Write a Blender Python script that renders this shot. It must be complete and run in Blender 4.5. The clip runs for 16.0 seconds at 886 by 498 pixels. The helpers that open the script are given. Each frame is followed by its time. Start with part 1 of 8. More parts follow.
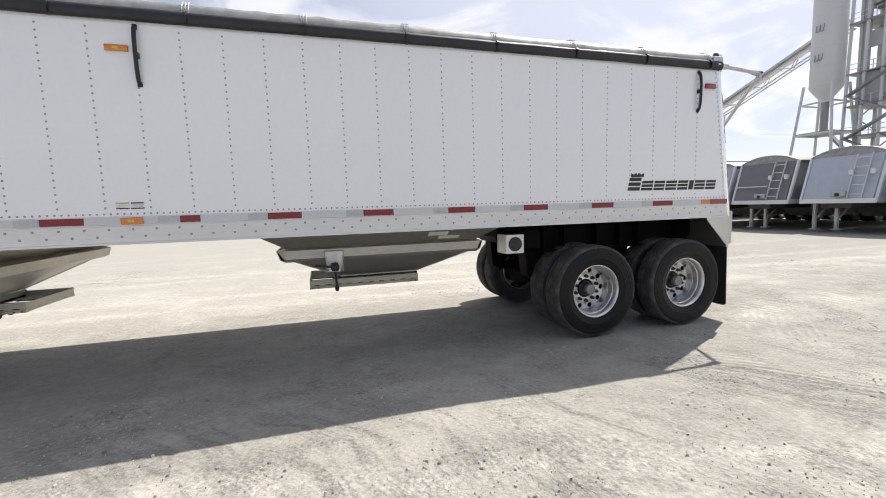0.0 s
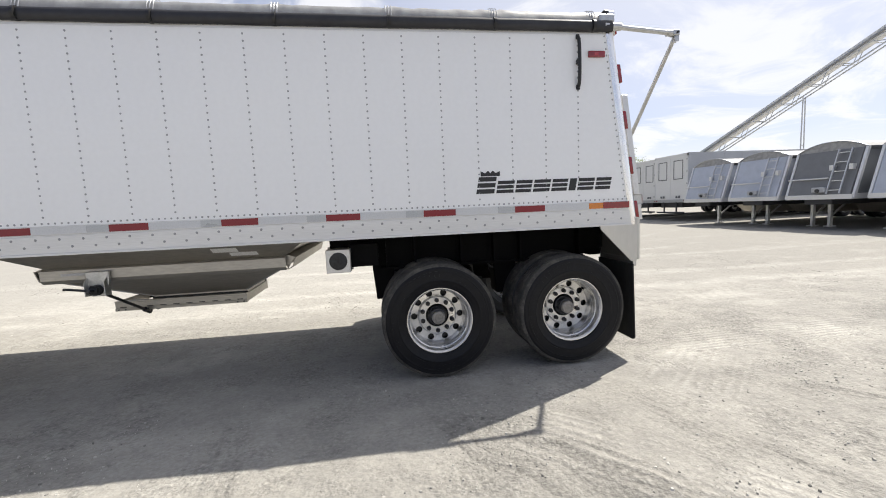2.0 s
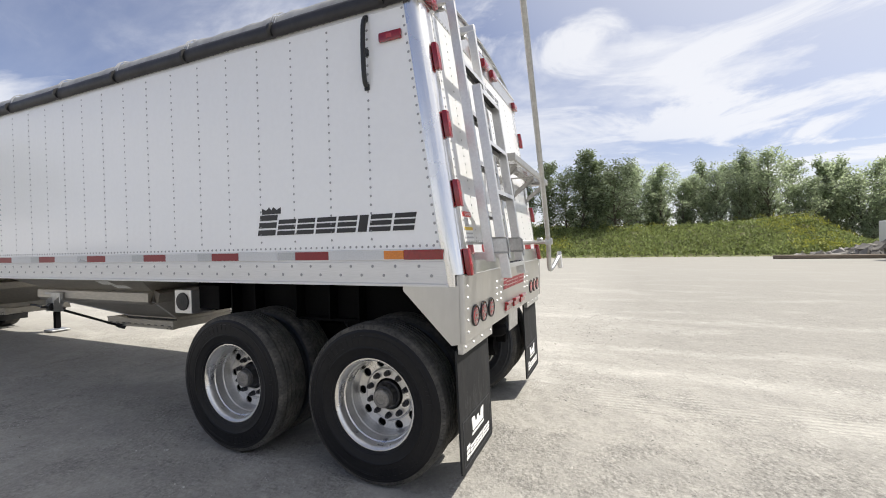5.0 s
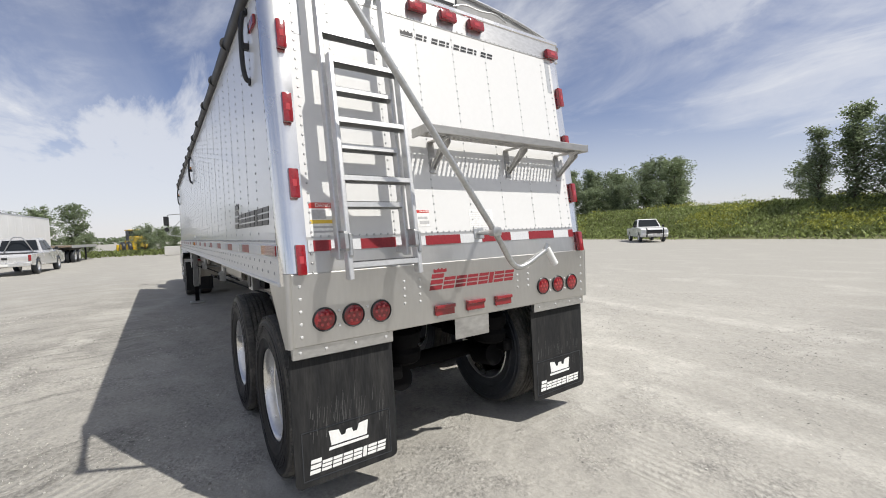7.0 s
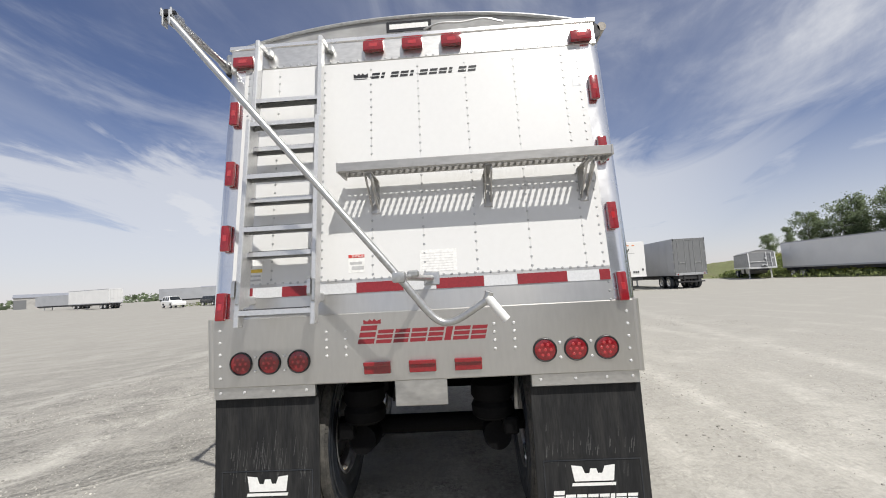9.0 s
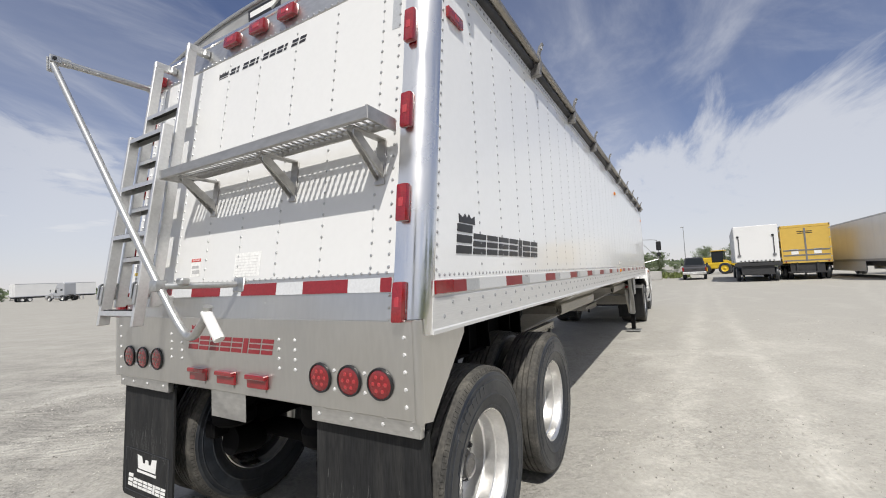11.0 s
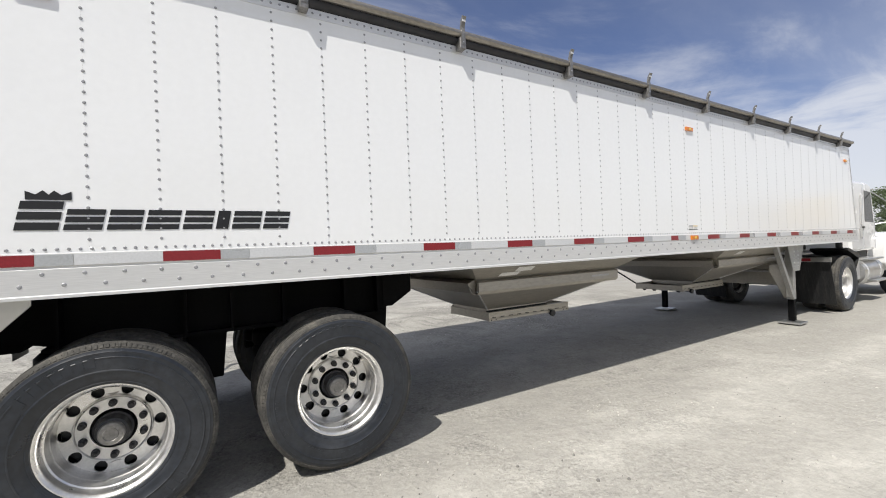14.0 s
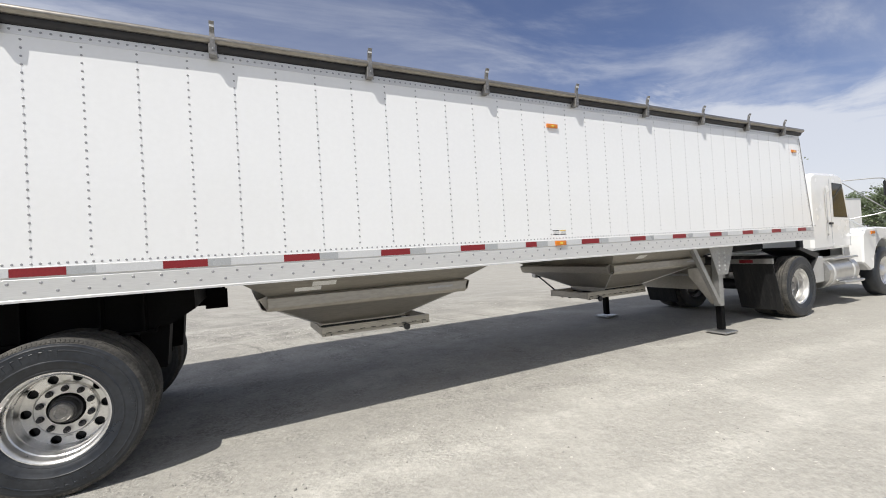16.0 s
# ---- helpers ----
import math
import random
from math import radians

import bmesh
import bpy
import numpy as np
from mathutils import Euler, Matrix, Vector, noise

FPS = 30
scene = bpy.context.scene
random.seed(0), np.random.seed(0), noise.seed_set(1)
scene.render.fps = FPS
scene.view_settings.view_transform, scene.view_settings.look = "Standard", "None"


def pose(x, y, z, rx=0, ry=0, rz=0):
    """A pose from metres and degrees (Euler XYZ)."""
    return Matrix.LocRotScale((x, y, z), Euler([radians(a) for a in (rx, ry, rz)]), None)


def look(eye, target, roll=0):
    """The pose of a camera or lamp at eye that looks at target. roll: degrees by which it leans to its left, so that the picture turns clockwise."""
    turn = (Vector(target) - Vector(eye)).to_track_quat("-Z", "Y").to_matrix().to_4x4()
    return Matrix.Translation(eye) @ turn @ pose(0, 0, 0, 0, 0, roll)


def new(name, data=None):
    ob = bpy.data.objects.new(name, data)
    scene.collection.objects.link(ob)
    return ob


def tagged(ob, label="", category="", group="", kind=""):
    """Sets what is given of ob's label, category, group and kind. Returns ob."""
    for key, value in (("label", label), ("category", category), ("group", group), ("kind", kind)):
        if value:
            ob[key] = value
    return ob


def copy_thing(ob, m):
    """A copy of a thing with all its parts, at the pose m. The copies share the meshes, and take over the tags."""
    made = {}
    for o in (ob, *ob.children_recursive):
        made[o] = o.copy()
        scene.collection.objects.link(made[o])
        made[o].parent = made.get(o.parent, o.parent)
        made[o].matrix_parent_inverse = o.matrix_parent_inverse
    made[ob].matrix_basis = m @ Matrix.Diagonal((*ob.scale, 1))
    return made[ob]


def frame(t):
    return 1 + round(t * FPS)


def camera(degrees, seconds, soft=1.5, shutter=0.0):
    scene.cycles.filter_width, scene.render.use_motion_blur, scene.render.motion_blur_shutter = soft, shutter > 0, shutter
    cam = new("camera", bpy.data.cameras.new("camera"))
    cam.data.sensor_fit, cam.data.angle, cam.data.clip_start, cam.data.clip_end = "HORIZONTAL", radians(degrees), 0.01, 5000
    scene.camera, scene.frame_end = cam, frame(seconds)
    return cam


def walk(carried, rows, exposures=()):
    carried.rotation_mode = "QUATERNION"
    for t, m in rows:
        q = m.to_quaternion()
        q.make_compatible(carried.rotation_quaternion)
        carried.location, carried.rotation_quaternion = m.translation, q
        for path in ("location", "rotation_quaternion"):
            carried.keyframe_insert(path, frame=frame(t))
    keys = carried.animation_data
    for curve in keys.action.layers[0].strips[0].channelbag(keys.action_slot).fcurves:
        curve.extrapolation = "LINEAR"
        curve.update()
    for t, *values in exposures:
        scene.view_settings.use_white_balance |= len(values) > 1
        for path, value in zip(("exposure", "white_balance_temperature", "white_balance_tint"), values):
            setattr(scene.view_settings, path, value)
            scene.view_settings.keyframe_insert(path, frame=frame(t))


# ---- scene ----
cam = camera(94.1, 16.0, 1.0)
EXPOSURES = [(0, 0.36, 6600, 10), (4.7, 0.28, 6560, 10), (6.8, 0.03, 6420, 10), (7.6, -0.06, 6420, 10), (11.5, -0.12, 6420, 10), (13.5, -0.01, 6420, 10), (16, 0.02, 6420, 10)]
PATH = [
    (0, (-4.686, -5.018, 1.494), (-4.122, -3.11, 1.288), -1.7),
    (0.5, (-4.057, -5.004, 1.514), (-3.535, -3.087, 1.282), -1.4),
    (1, (-3.454, -4.916, 1.523), (-2.971, -2.991, 1.278), -1.4),
    (1.5, (-2.869, -4.785, 1.525), (-2.445, -2.845, 1.289), -1.8),
    (2, (-2.263, -4.716, 1.506), (-1.971, -2.748, 1.303), -2.5),
    (2.5, (-1.677, -4.65, 1.497), (-1.553, -2.661, 1.333), -3.0),
    (3, (-1.097, -4.585, 1.519), (-1.152, -2.589, 1.405), -3.1),
    (3.5, (-0.566, -4.389, 1.518), (-0.807, -2.405, 1.447), -2.6),
    (4, (-0.051, -4.11, 1.541), (-0.466, -2.153, 1.516), -1.9),
    (4.5, (0.461, -3.796, 1.53), (-0.134, -1.887, 1.531), -1.6),
    (4.7, (0.643, -3.637, 1.508), (-0.025, -1.752, 1.505), -1.5),
    (6.8, (2.204, -1.941, 1.567), (0.645, -0.692, 1.461), -1.8),
    (7, (2.294, -1.739, 1.537), (0.646, -0.609, 1.446), -2.0),
    (7.5, (2.455, -1.236, 1.524), (0.636, -0.407, 1.47), -2.6),
    (8, (2.559, -0.712, 1.499), (0.619, -0.225, 1.516), -3.3),
    (8.2, (2.566, -0.515, 1.47), (0.6, -0.151, 1.523), -3.5),
    (10.3, (1.87, 1.504, 1.531), (0.013, 0.785, 1.721), -2.2),
    (10.5, (1.758, 1.685, 1.541), (-0.065, 0.883, 1.718), -2.4),
    (11, (1.434, 2.109, 1.504), (-0.299, 1.118, 1.632), -2.7),
    (11.5, (1.112, 2.529, 1.504), (-0.51, 1.361, 1.581), -2.6),
    (12, (0.734, 2.886, 1.501), (-0.759, 1.557, 1.551), -2.5),
    (12.5, (0.309, 3.137, 1.486), (-1.044, 1.665, 1.537), -2.5),
    (13, (-0.1, 3.434, 1.477), (-1.305, 1.839, 1.524), -2.2),
    (13.5, (-0.527, 3.69, 1.447), (-1.617, 2.014, 1.471), -2.1),
    (14, (-0.982, 3.937, 1.433), (-2.004, 2.218, 1.434), -2.3),
    (14.5, (-1.442, 4.156, 1.429), (-2.433, 2.419, 1.421), -2.6),
    (15, (-1.914, 4.365, 1.422), (-2.888, 2.619, 1.417), -3.1),
    (15.5, (-2.418, 4.578, 1.425), (-3.357, 2.813, 1.435), -3.5),
    (16, (-2.9, 4.727, 1.416), (-3.791, 2.937, 1.438), -3.5),
]
walk(cam, [(t, look(eye, target, roll)) for t, eye, target, roll in PATH], EXPOSURES)

# ---- world and sun ----
SUN_EL, SUN_AZ = 55.0, 30.7
SUN_DIR = Vector((math.cos(radians(SUN_EL)) * math.cos(radians(SUN_AZ)),
                  math.cos(radians(SUN_EL)) * math.sin(radians(SUN_AZ)), math.sin(radians(SUN_EL))))


def build_world():
    w = bpy.data.worlds.new("sky_world")
    scene.world = w
    w.use_nodes = True
    nt = w.node_tree
    n, l = nt.nodes, nt.links
    n.clear()
    out = n.new("ShaderNodeOutputWorld")
    bg = n.new("ShaderNodeBackground")
    bg.inputs["Strength"].default_value = 0.081
    sky = n.new("ShaderNodeTexSky")
    sky.sky_type = "NISHITA"
    sky.sun_disc = False
    sky.sun_elevation = radians(SUN_EL)
    sky.sun_rotation = radians(90 - SUN_AZ)
    sky.air_density, sky.dust_density, sky.ozone_density = 1.0, 0.3, 6.0
    tc = n.new("ShaderNodeTexCoord")
    sep = n.new("ShaderNodeSeparateXYZ")
    l.new(tc.outputs["Generated"], sep.inputs[0])
    up = n.new("ShaderNodeMath")
    up.operation = "MAXIMUM"
    up.inputs[1].default_value = 0.0
    l.new(sep.outputs["Z"], up.inputs[0])
    lift = n.new("ShaderNodeMath")
    lift.inputs[1].default_value = 0.16
    l.new(up.outputs[0], lift.inputs[0])
    div = n.new("ShaderNodeVectorMath")
    div.operation = "DIVIDE"
    comb = n.new("ShaderNodeCombineXYZ")
    for k in range(3):
        l.new(lift.outputs[0], comb.inputs[k])
    l.new(tc.outputs["Generated"], div.inputs[0])
    l.new(comb.outputs[0], div.inputs[1])

    def layer(rot, scale, stretch, seed, lo, hi, detail=7):
        mp = n.new("ShaderNodeMapping")
        mp.inputs["Rotation"].default_value = (0, 0, radians(rot))
        mp.inputs["Scale"].default_value = (stretch, 1, 0.0)
        mp.inputs["Location"].default_value = (seed, seed * 0.7, 0)
        l.new(div.outputs[0], mp.inputs[0])
        nz = n.new("ShaderNodeTexNoise")
        nz.inputs["Scale"].default_value = scale
        nz.inputs["Detail"].default_value = detail
        nz.inputs["Roughness"].default_value = 0.60
        nz.inputs["Distortion"].default_value = 0.8
        l.new(mp.outputs[0], nz.inputs["Vector"])
        rg = n.new("ShaderNodeMapRange")
        rg.interpolation_type = "SMOOTHSTEP"
        rg.inputs["From Min"].default_value, rg.inputs["From Max"].default_value = lo, hi
        l.new(nz.outputs["Fac"], rg.inputs["Value"])
        return rg.outputs[0]

    a = layer(24, 0.75, 0.75, 3.1, 0.46, 0.79, 9)
    b = layer(-32, 1.5, 0.60, 7.7, 0.47, 0.80, 10)
    # thinner over the passenger side
    over = n.new("ShaderNodeMapRange")
    over.interpolation_type = "SMOOTHSTEP"
    for k, x in zip(("From Min", "From Max", "To Min", "To Max"), (0.35, 0.8, 1.0, 0.5)):
        over.inputs[k].default_value = x
    l.new(sep.outputs["Y"], over.inputs["Value"])
    full = n.new("ShaderNodeMath")
    full.operation = "MULTIPLY"
    l.new(a, full.inputs[0])
    l.new(over.outputs[0], full.inputs[1])
    mx = n.new("ShaderNodeMath")
    mx.operation = "MULTIPLY_ADD"
    mx.use_clamp = True
    mx.inputs[1].default_value = 0.55
    l.new(b, mx.inputs[0])
    l.new(full.outputs[0], mx.inputs[2])
    # a thin uneven sheet of high cloud over all of it
    thin = n.new("ShaderNodeMath")
    thin.operation = "MULTIPLY_ADD"
    thin.use_clamp = True
    thin.inputs[1].default_value = 0.36
    l.new(layer(48, 0.55, 0.45, 5.3, 0.28, 0.72, 9), thin.inputs[0])
    l.new(mx.outputs[0], thin.inputs[2])
    mx = thin
    # a pale veil low over the horizon
    veil = n.new("ShaderNodeMapRange")
    veil.interpolation_type = "SMOOTHSTEP"
    veil.inputs["From Min"].default_value, veil.inputs["From Max"].default_value = 0.34, 0.0
    veil.inputs["To Max"].default_value = 0.74
    l.new(sep.outputs["Z"], veil.inputs["Value"])
    # bright haze round the sun
    dot = n.new("ShaderNodeVectorMath")
    dot.operation = "DOT_PRODUCT"
    dot.inputs[1].default_value = SUN_DIR
    l.new(tc.outputs["Generated"], dot.inputs[0])
    glare = n.new("ShaderNodeMapRange")
    glare.interpolation_type = "SMOOTHSTEP"
    glare.inputs["From Min"].default_value, glare.inputs["From Max"].default_value = 0.3, 0.86
    glare.inputs["To Max"].default_value = 0.76
    l.new(dot.outputs["Value"], glare.inputs["Value"])
    # a bank of cloud low over the side away from the sun
    wave = layer(10, 1.0, 0.5, 1.3, 0.18, 0.82, 10)
    top = n.new("ShaderNodeMath")
    top.operation = "MULTIPLY_ADD"
    top.inputs[1].default_value = -0.40
    l.new(wave, top.inputs[0])
    l.new(sep.outputs["Z"], top.inputs[2])
    edge = n.new("ShaderNodeMapRange")
    edge.interpolation_type = "SMOOTHSTEP"
    edge.inputs["From Min"].default_value, edge.inputs["From Max"].default_value = 0.13, 0.0
    l.new(top.outputs[0], edge.inputs["Value"])
    away = n.new("ShaderNodeVectorMath")
    away.operation = "DOT_PRODUCT"
    away.inputs[1].default_value = (-0.90, -0.43, 0)
    l.new(tc.outputs["Generated"], away.inputs[0])
    part_of = n.new("ShaderNodeMapRange")
    part_of.interpolation_type = "SMOOTHSTEP"
    part_of.inputs["From Min"].default_value, part_of.inputs["From Max"].default_value = 0.2, 0.7
    part_of.inputs["To Max"].default_value = 0.85
    l.new(away.outputs["Value"], part_of.inputs["Value"])
    bank = n.new("ShaderNodeMath")
    bank.operation = "MULTIPLY"
    l.new(edge.outputs[0], bank.inputs[0])
    l.new(part_of.outputs[0], bank.inputs[1])
    both = n.new("ShaderNodeMath")
    both.operation = "MAXIMUM"
    l.new(bank.outputs[0], both.inputs[0])
    l.new(glare.outputs[0], both.inputs[1])
    low = n.new("ShaderNodeMath")
    low.operation = "MAXIMUM"
    l.new(both.outputs[0], low.inputs[0])
    l.new(veil.outputs[0], low.inputs[1])
    # heaped clouds standing in the haze on the sunny side
    sunny = n.new("ShaderNodeMapRange")
    sunny.interpolation_type = "SMOOTHSTEP"
    sunny.inputs["From Min"].default_value, sunny.inputs["From Max"].default_value = 0.22, 0.60
    l.new(dot.outputs["Value"], sunny.inputs["Value"])
    heaps = n.new("ShaderNodeMath")
    heaps.operation = "MULTIPLY"
    l.new(layer(12, 1.7, 0.8, 11.3, 0.46, 0.60, 8), heaps.inputs[0])
    l.new(sunny.outputs[0], heaps.inputs[1])
    high = n.new("ShaderNodeMath")
    high.operation = "MAXIMUM"
    l.new(mx.outputs[0], high.inputs[0])
    l.new(low.outputs[0], high.inputs[1])
    # 1 - (1 - haze) * (1 - heaps)
    gap = n.new("ShaderNodeMath")
    gap.operation = "SUBTRACT"
    gap.inputs[0].default_value = 1.0
    l.new(high.outputs[0], gap.inputs[1])
    mask = n.new("ShaderNodeMath")
    mask.operation = "MULTIPLY_ADD"
    mask.use_clamp = True
    l.new(gap.outputs[0], mask.inputs[0])
    l.new(heaps.outputs[0], mask.inputs[1])
    l.new(high.outputs[0], mask.inputs[2])
    soft = n.new("ShaderNodeMath")
    soft.operation = "MULTIPLY"
    soft.inputs[1].default_value = 0.86
    l.new(mask.outputs[0], soft.inputs[0])
    mix = n.new("ShaderNodeMix")
    mix.data_type = "RGBA"
    l.new(soft.outputs[0], mix.inputs[0])
    hue = n.new("ShaderNodeMix")
    hue.data_type, hue.blend_type = "RGBA", "MULTIPLY"
    hue.inputs[0].default_value = 1.0
    hue.inputs[7].default_value = (1.38, 1.13, 1.16, 1)
    l.new(sky.outputs[0], hue.inputs[6])
    l.new(hue.outputs[2], mix.inputs[6])
    mix.inputs[7].default_value = (10.2, 10.3, 10.6, 1)
    l.new(mix.outputs[2], bg.inputs["Color"])
    l.new(bg.outputs[0], out.inputs[0])


build_world()
sun_data = bpy.data.lights.new("sun", "SUN")
sun_data.energy = 4.75
sun_data.angle = radians(0.55)
sun_data.color = (1.0, 0.955, 0.88)
sun_ob = new("sun", sun_data)
sun_ob.matrix_world = look(SUN_DIR * 60, (0, 0, 0))

# ---- materials ----


def mat(name, color, rough=0.5, metal=0.0, vary=0.08, scale=3.0, bump=0.0, bscale=60.0, coat=0.0, fine=0.05,
        stretch=(1, 1, 1), rvary=0.1, island=0.0, rand=0.0, tint=None, spec=0.5, leafy=0.0):
    """Base colour with two scales of variation, uneven gloss and fine relief."""
    m = bpy.data.materials.new(name)
    m.use_nodes = True
    nt = m.node_tree
    n, l = nt.nodes, nt.links
    p = n["Principled BSDF"]
    p.inputs["Metallic"].default_value = metal
    p.inputs["Roughness"].default_value = rough
    p.inputs["Coat Weight"].default_value = coat
    p.inputs["Coat Roughness"].default_value = 0.08
    p.inputs["Specular IOR Level"].default_value = spec
    tc = n.new("ShaderNodeTexCoord")
    mp = n.new("ShaderNodeMapping")
    mp.inputs["Scale"].default_value = stretch
    l.new(tc.outputs["Object"], mp.inputs[0])
    big = n.new("ShaderNodeTexNoise")
    big.inputs["Scale"].default_value = scale
    big.inputs["Detail"].default_value = 5
    l.new(mp.outputs[0], big.inputs["Vector"])
    small = n.new("ShaderNodeTexNoise")
    small.inputs["Scale"].default_value = bscale
    small.inputs["Detail"].default_value = 4
    l.new(mp.outputs[0], small.inputs["Vector"])
    dark = tint if tint else tuple(c * 0.55 for c in color)
    mix1 = n.new("ShaderNodeMix")
    mix1.data_type = "RGBA"
    mix1.inputs[6].default_value = (*color, 1)
    mix1.inputs[7].default_value = (*dark, 1)
    r1 = n.new("ShaderNodeMapRange")
    r1.inputs["From Min"].default_value, r1.inputs["From Max"].default_value = 0.42, 0.75
    r1.inputs["To Max"].default_value = min(1.0, vary * 5)
    l.new(big.outputs["Fac"], r1.inputs["Value"])
    l.new(r1.outputs[0], mix1.inputs[0])
    hsv = n.new("ShaderNodeHueSaturation")
    l.new(mix1.outputs[2], hsv.inputs["Color"])
    r2 = n.new("ShaderNodeMapRange")
    r2.inputs["From Min"].default_value, r2.inputs["From Max"].default_value = 0.3, 0.7
    r2.inputs["To Min"].default_value, r2.inputs["To Max"].default_value = 1 - fine * 2, 1 + fine * 2
    l.new(small.outputs["Fac"], r2.inputs["Value"])
    val = r2.outputs[0]
    if island or rand:
        if island:
            g = n.new("ShaderNodeNewGeometry").outputs["Random Per Island"]
        else:
            g = n.new("ShaderNodeObjectInfo").outputs["Random"]
        r3 = n.new("ShaderNodeMapRange")
        k = island or rand
        r3.inputs["To Min"].default_value, r3.inputs["To Max"].default_value = 1 - k, 1 + k
        l.new(g, r3.inputs["Value"])
        mu = n.new("ShaderNodeMath")
        mu.operation = "MULTIPLY"
        l.new(val, mu.inputs[0])
        l.new(r3.outputs[0], mu.inputs[1])
        val = mu.outputs[0]
    l.new(val, hsv.inputs["Value"])
    l.new(hsv.outputs[0], p.inputs["Base Color"])
    r4 = n.new("ShaderNodeMapRange")
    r4.inputs["From Min"].default_value, r4.inputs["From Max"].default_value = 0.3, 0.7
    r4.inputs["To Min"].default_value = max(0.02, rough - rvary * rough)
    r4.inputs["To Max"].default_value = min(1.0, rough + rvary * rough * 1.5)
    l.new(big.outputs["Fac"], r4.inputs["Value"])
    l.new(r4.outputs[0], p.inputs["Roughness"])
    if leafy:
        tr = n.new("ShaderNodeBsdfTranslucent")
        l.new(hsv.outputs[0], tr.inputs["Color"])
        ms = n.new("ShaderNodeMixShader")
        ms.inputs[0].default_value = leafy
        l.new(p.outputs[0], ms.inputs[1])
        l.new(tr.outputs[0], ms.inputs[2])
        l.new(ms.outputs[0], n["Material Output"].inputs["Surface"])
    if bump:
        bp = n.new("ShaderNodeBump")
        bp.inputs["Strength"].default_value = bump
        bp.inputs["Distance"].default_value = 0.01
        l.new(small.outputs["Fac"], bp.inputs["Height"])
        l.new(bp.outputs[0], p.inputs["Normal"])
    return m


M = {}
M["white"] = mat("white_paint", (0.86, 0.868, 0.872), 0.22, vary=0.012, scale=1.2, coat=0.4, fine=0.006, bscale=25, bump=0.012, tint=(0.62, 0.62, 0.6))
# the trailer's white, toned down where full sun would clip the rear wall
M["white_rear_toned"] = mat("white_toned_sheet", (0.69, 0.69, 0.68), 0.3, vary=0.012, scale=1.4, coat=0.2, fine=0.006, bscale=30, tint=(0.66, 0.65, 0.62))
M["rail"] = mat("rail_aluminium", (0.70, 0.70, 0.695), 0.36, metal=0.35, vary=0.03, scale=2.0, fine=0.03, bscale=40, stretch=(0.3, 1, 6))
M["rivet"] = mat("rivet_steel", (0.33, 0.335, 0.345), 0.45, metal=0.25, vary=0.05)
M["alu"] = mat("brushed_aluminium", (0.60, 0.595, 0.58), 0.34, metal=0.9, vary=0.04, scale=2.5, fine=0.05, bscale=50, stretch=(4, 0.4, 1))
M["stainless"] = mat("stainless_sheet", (0.59, 0.58, 0.555), 0.34, metal=0.92, vary=0.03, scale=1.6, fine=0.014, bscale=30, stretch=(1, 1.6, 0.35), bump=0.004, rvary=0.2)
M["polish"] = mat("polished_aluminium", (0.87, 0.86, 0.845), 0.2, metal=1.0, vary=0.015, fine=0.01, rvary=0.5, bump=0.015, bscale=8)
M["shelf"] = mat("slotted_aluminium", (0.46, 0.45, 0.43), 0.42, metal=0.85, vary=0.05, scale=4, fine=0.05, bscale=40, stretch=(1, 0.3, 1))
M["ladder"] = mat("ladder_aluminium", (0.66, 0.66, 0.655), 0.38, metal=0.75, vary=0.012, fine=0.03)
M["hopper"] = mat("hopper_aluminium", (0.43, 0.405, 0.36), 0.42, metal=0.75, vary=0.05, scale=1.6, fine=0.05, bscale=30, stretch=(0.5, 1, 2))
M["leg_metal"] = mat("weathered_leg_metal", (0.40, 0.40, 0.39), 0.45, metal=0.7, vary=0.08, scale=6, fine=0.05)
M["galv"] = mat("galvanised_tube", (0.52, 0.525, 0.52), 0.36, metal=0.85, vary=0.08, scale=12, fine=0.05)
M["chrome"] = mat("rim_aluminium", (0.78, 0.77, 0.75), 0.34, metal=0.95, vary=0.05, scale=5, fine=0.03, rvary=0.6)
M["frame"] = mat("black_frame_paint", (0.004, 0.004, 0.0045), 0.65, vary=0.1, scale=3, fine=0.1, tint=(0.007, 0.0068, 0.0066), spec=0.08)
M["hub"] = mat("dark_hub_steel", (0.045, 0.045, 0.047), 0.45, metal=0.5, vary=0.1, scale=14, fine=0.1)
M["hub_cap"] = mat("grey_hub_cap", (0.27, 0.262, 0.25), 0.4, metal=0.6, vary=0.1, scale=20, fine=0.1)
M["hole"] = mat("dark_steel", (0.012, 0.012, 0.012), 0.6, vary=0.05)
# dusty tyre rubber, with the sky's bluish sheen put into its colour
M["rubber"] = mat("tyre_rubber", (0.0125, 0.0160, 0.0225), 0.40, spec=0.6, vary=0.2, scale=4, fine=0.16, bscale=34, bump=0.08, tint=(0.031, 0.0335, 0.038), rvary=0.35)
# blacker driver-side rubber: a black front tyre, and shade put into both
M["shaded_black_rubber"] = mat("shaded_black_tyre_rubber", (0.0045, 0.0050, 0.0075), 0.45, spec=0.26, vary=0.12, scale=9, fine=0.12, bscale=45, bump=0.06, tint=(0.012, 0.012, 0.012))
M["tread"] = mat("dusty_tread_rubber", (0.052, 0.050, 0.046), 0.85, vary=0.16, scale=8, fine=0.16, bscale=55, bump=0.15, tint=(0.15, 0.14, 0.12))
M["flap"] = mat("mud_flap_rubber", (0.0135, 0.014, 0.015), 0.75, spec=0.3, vary=0.12, scale=4, fine=0.15, bscale=25, stretch=(1, 5, 0.6), tint=(0.045, 0.044, 0.042), bump=0.05)
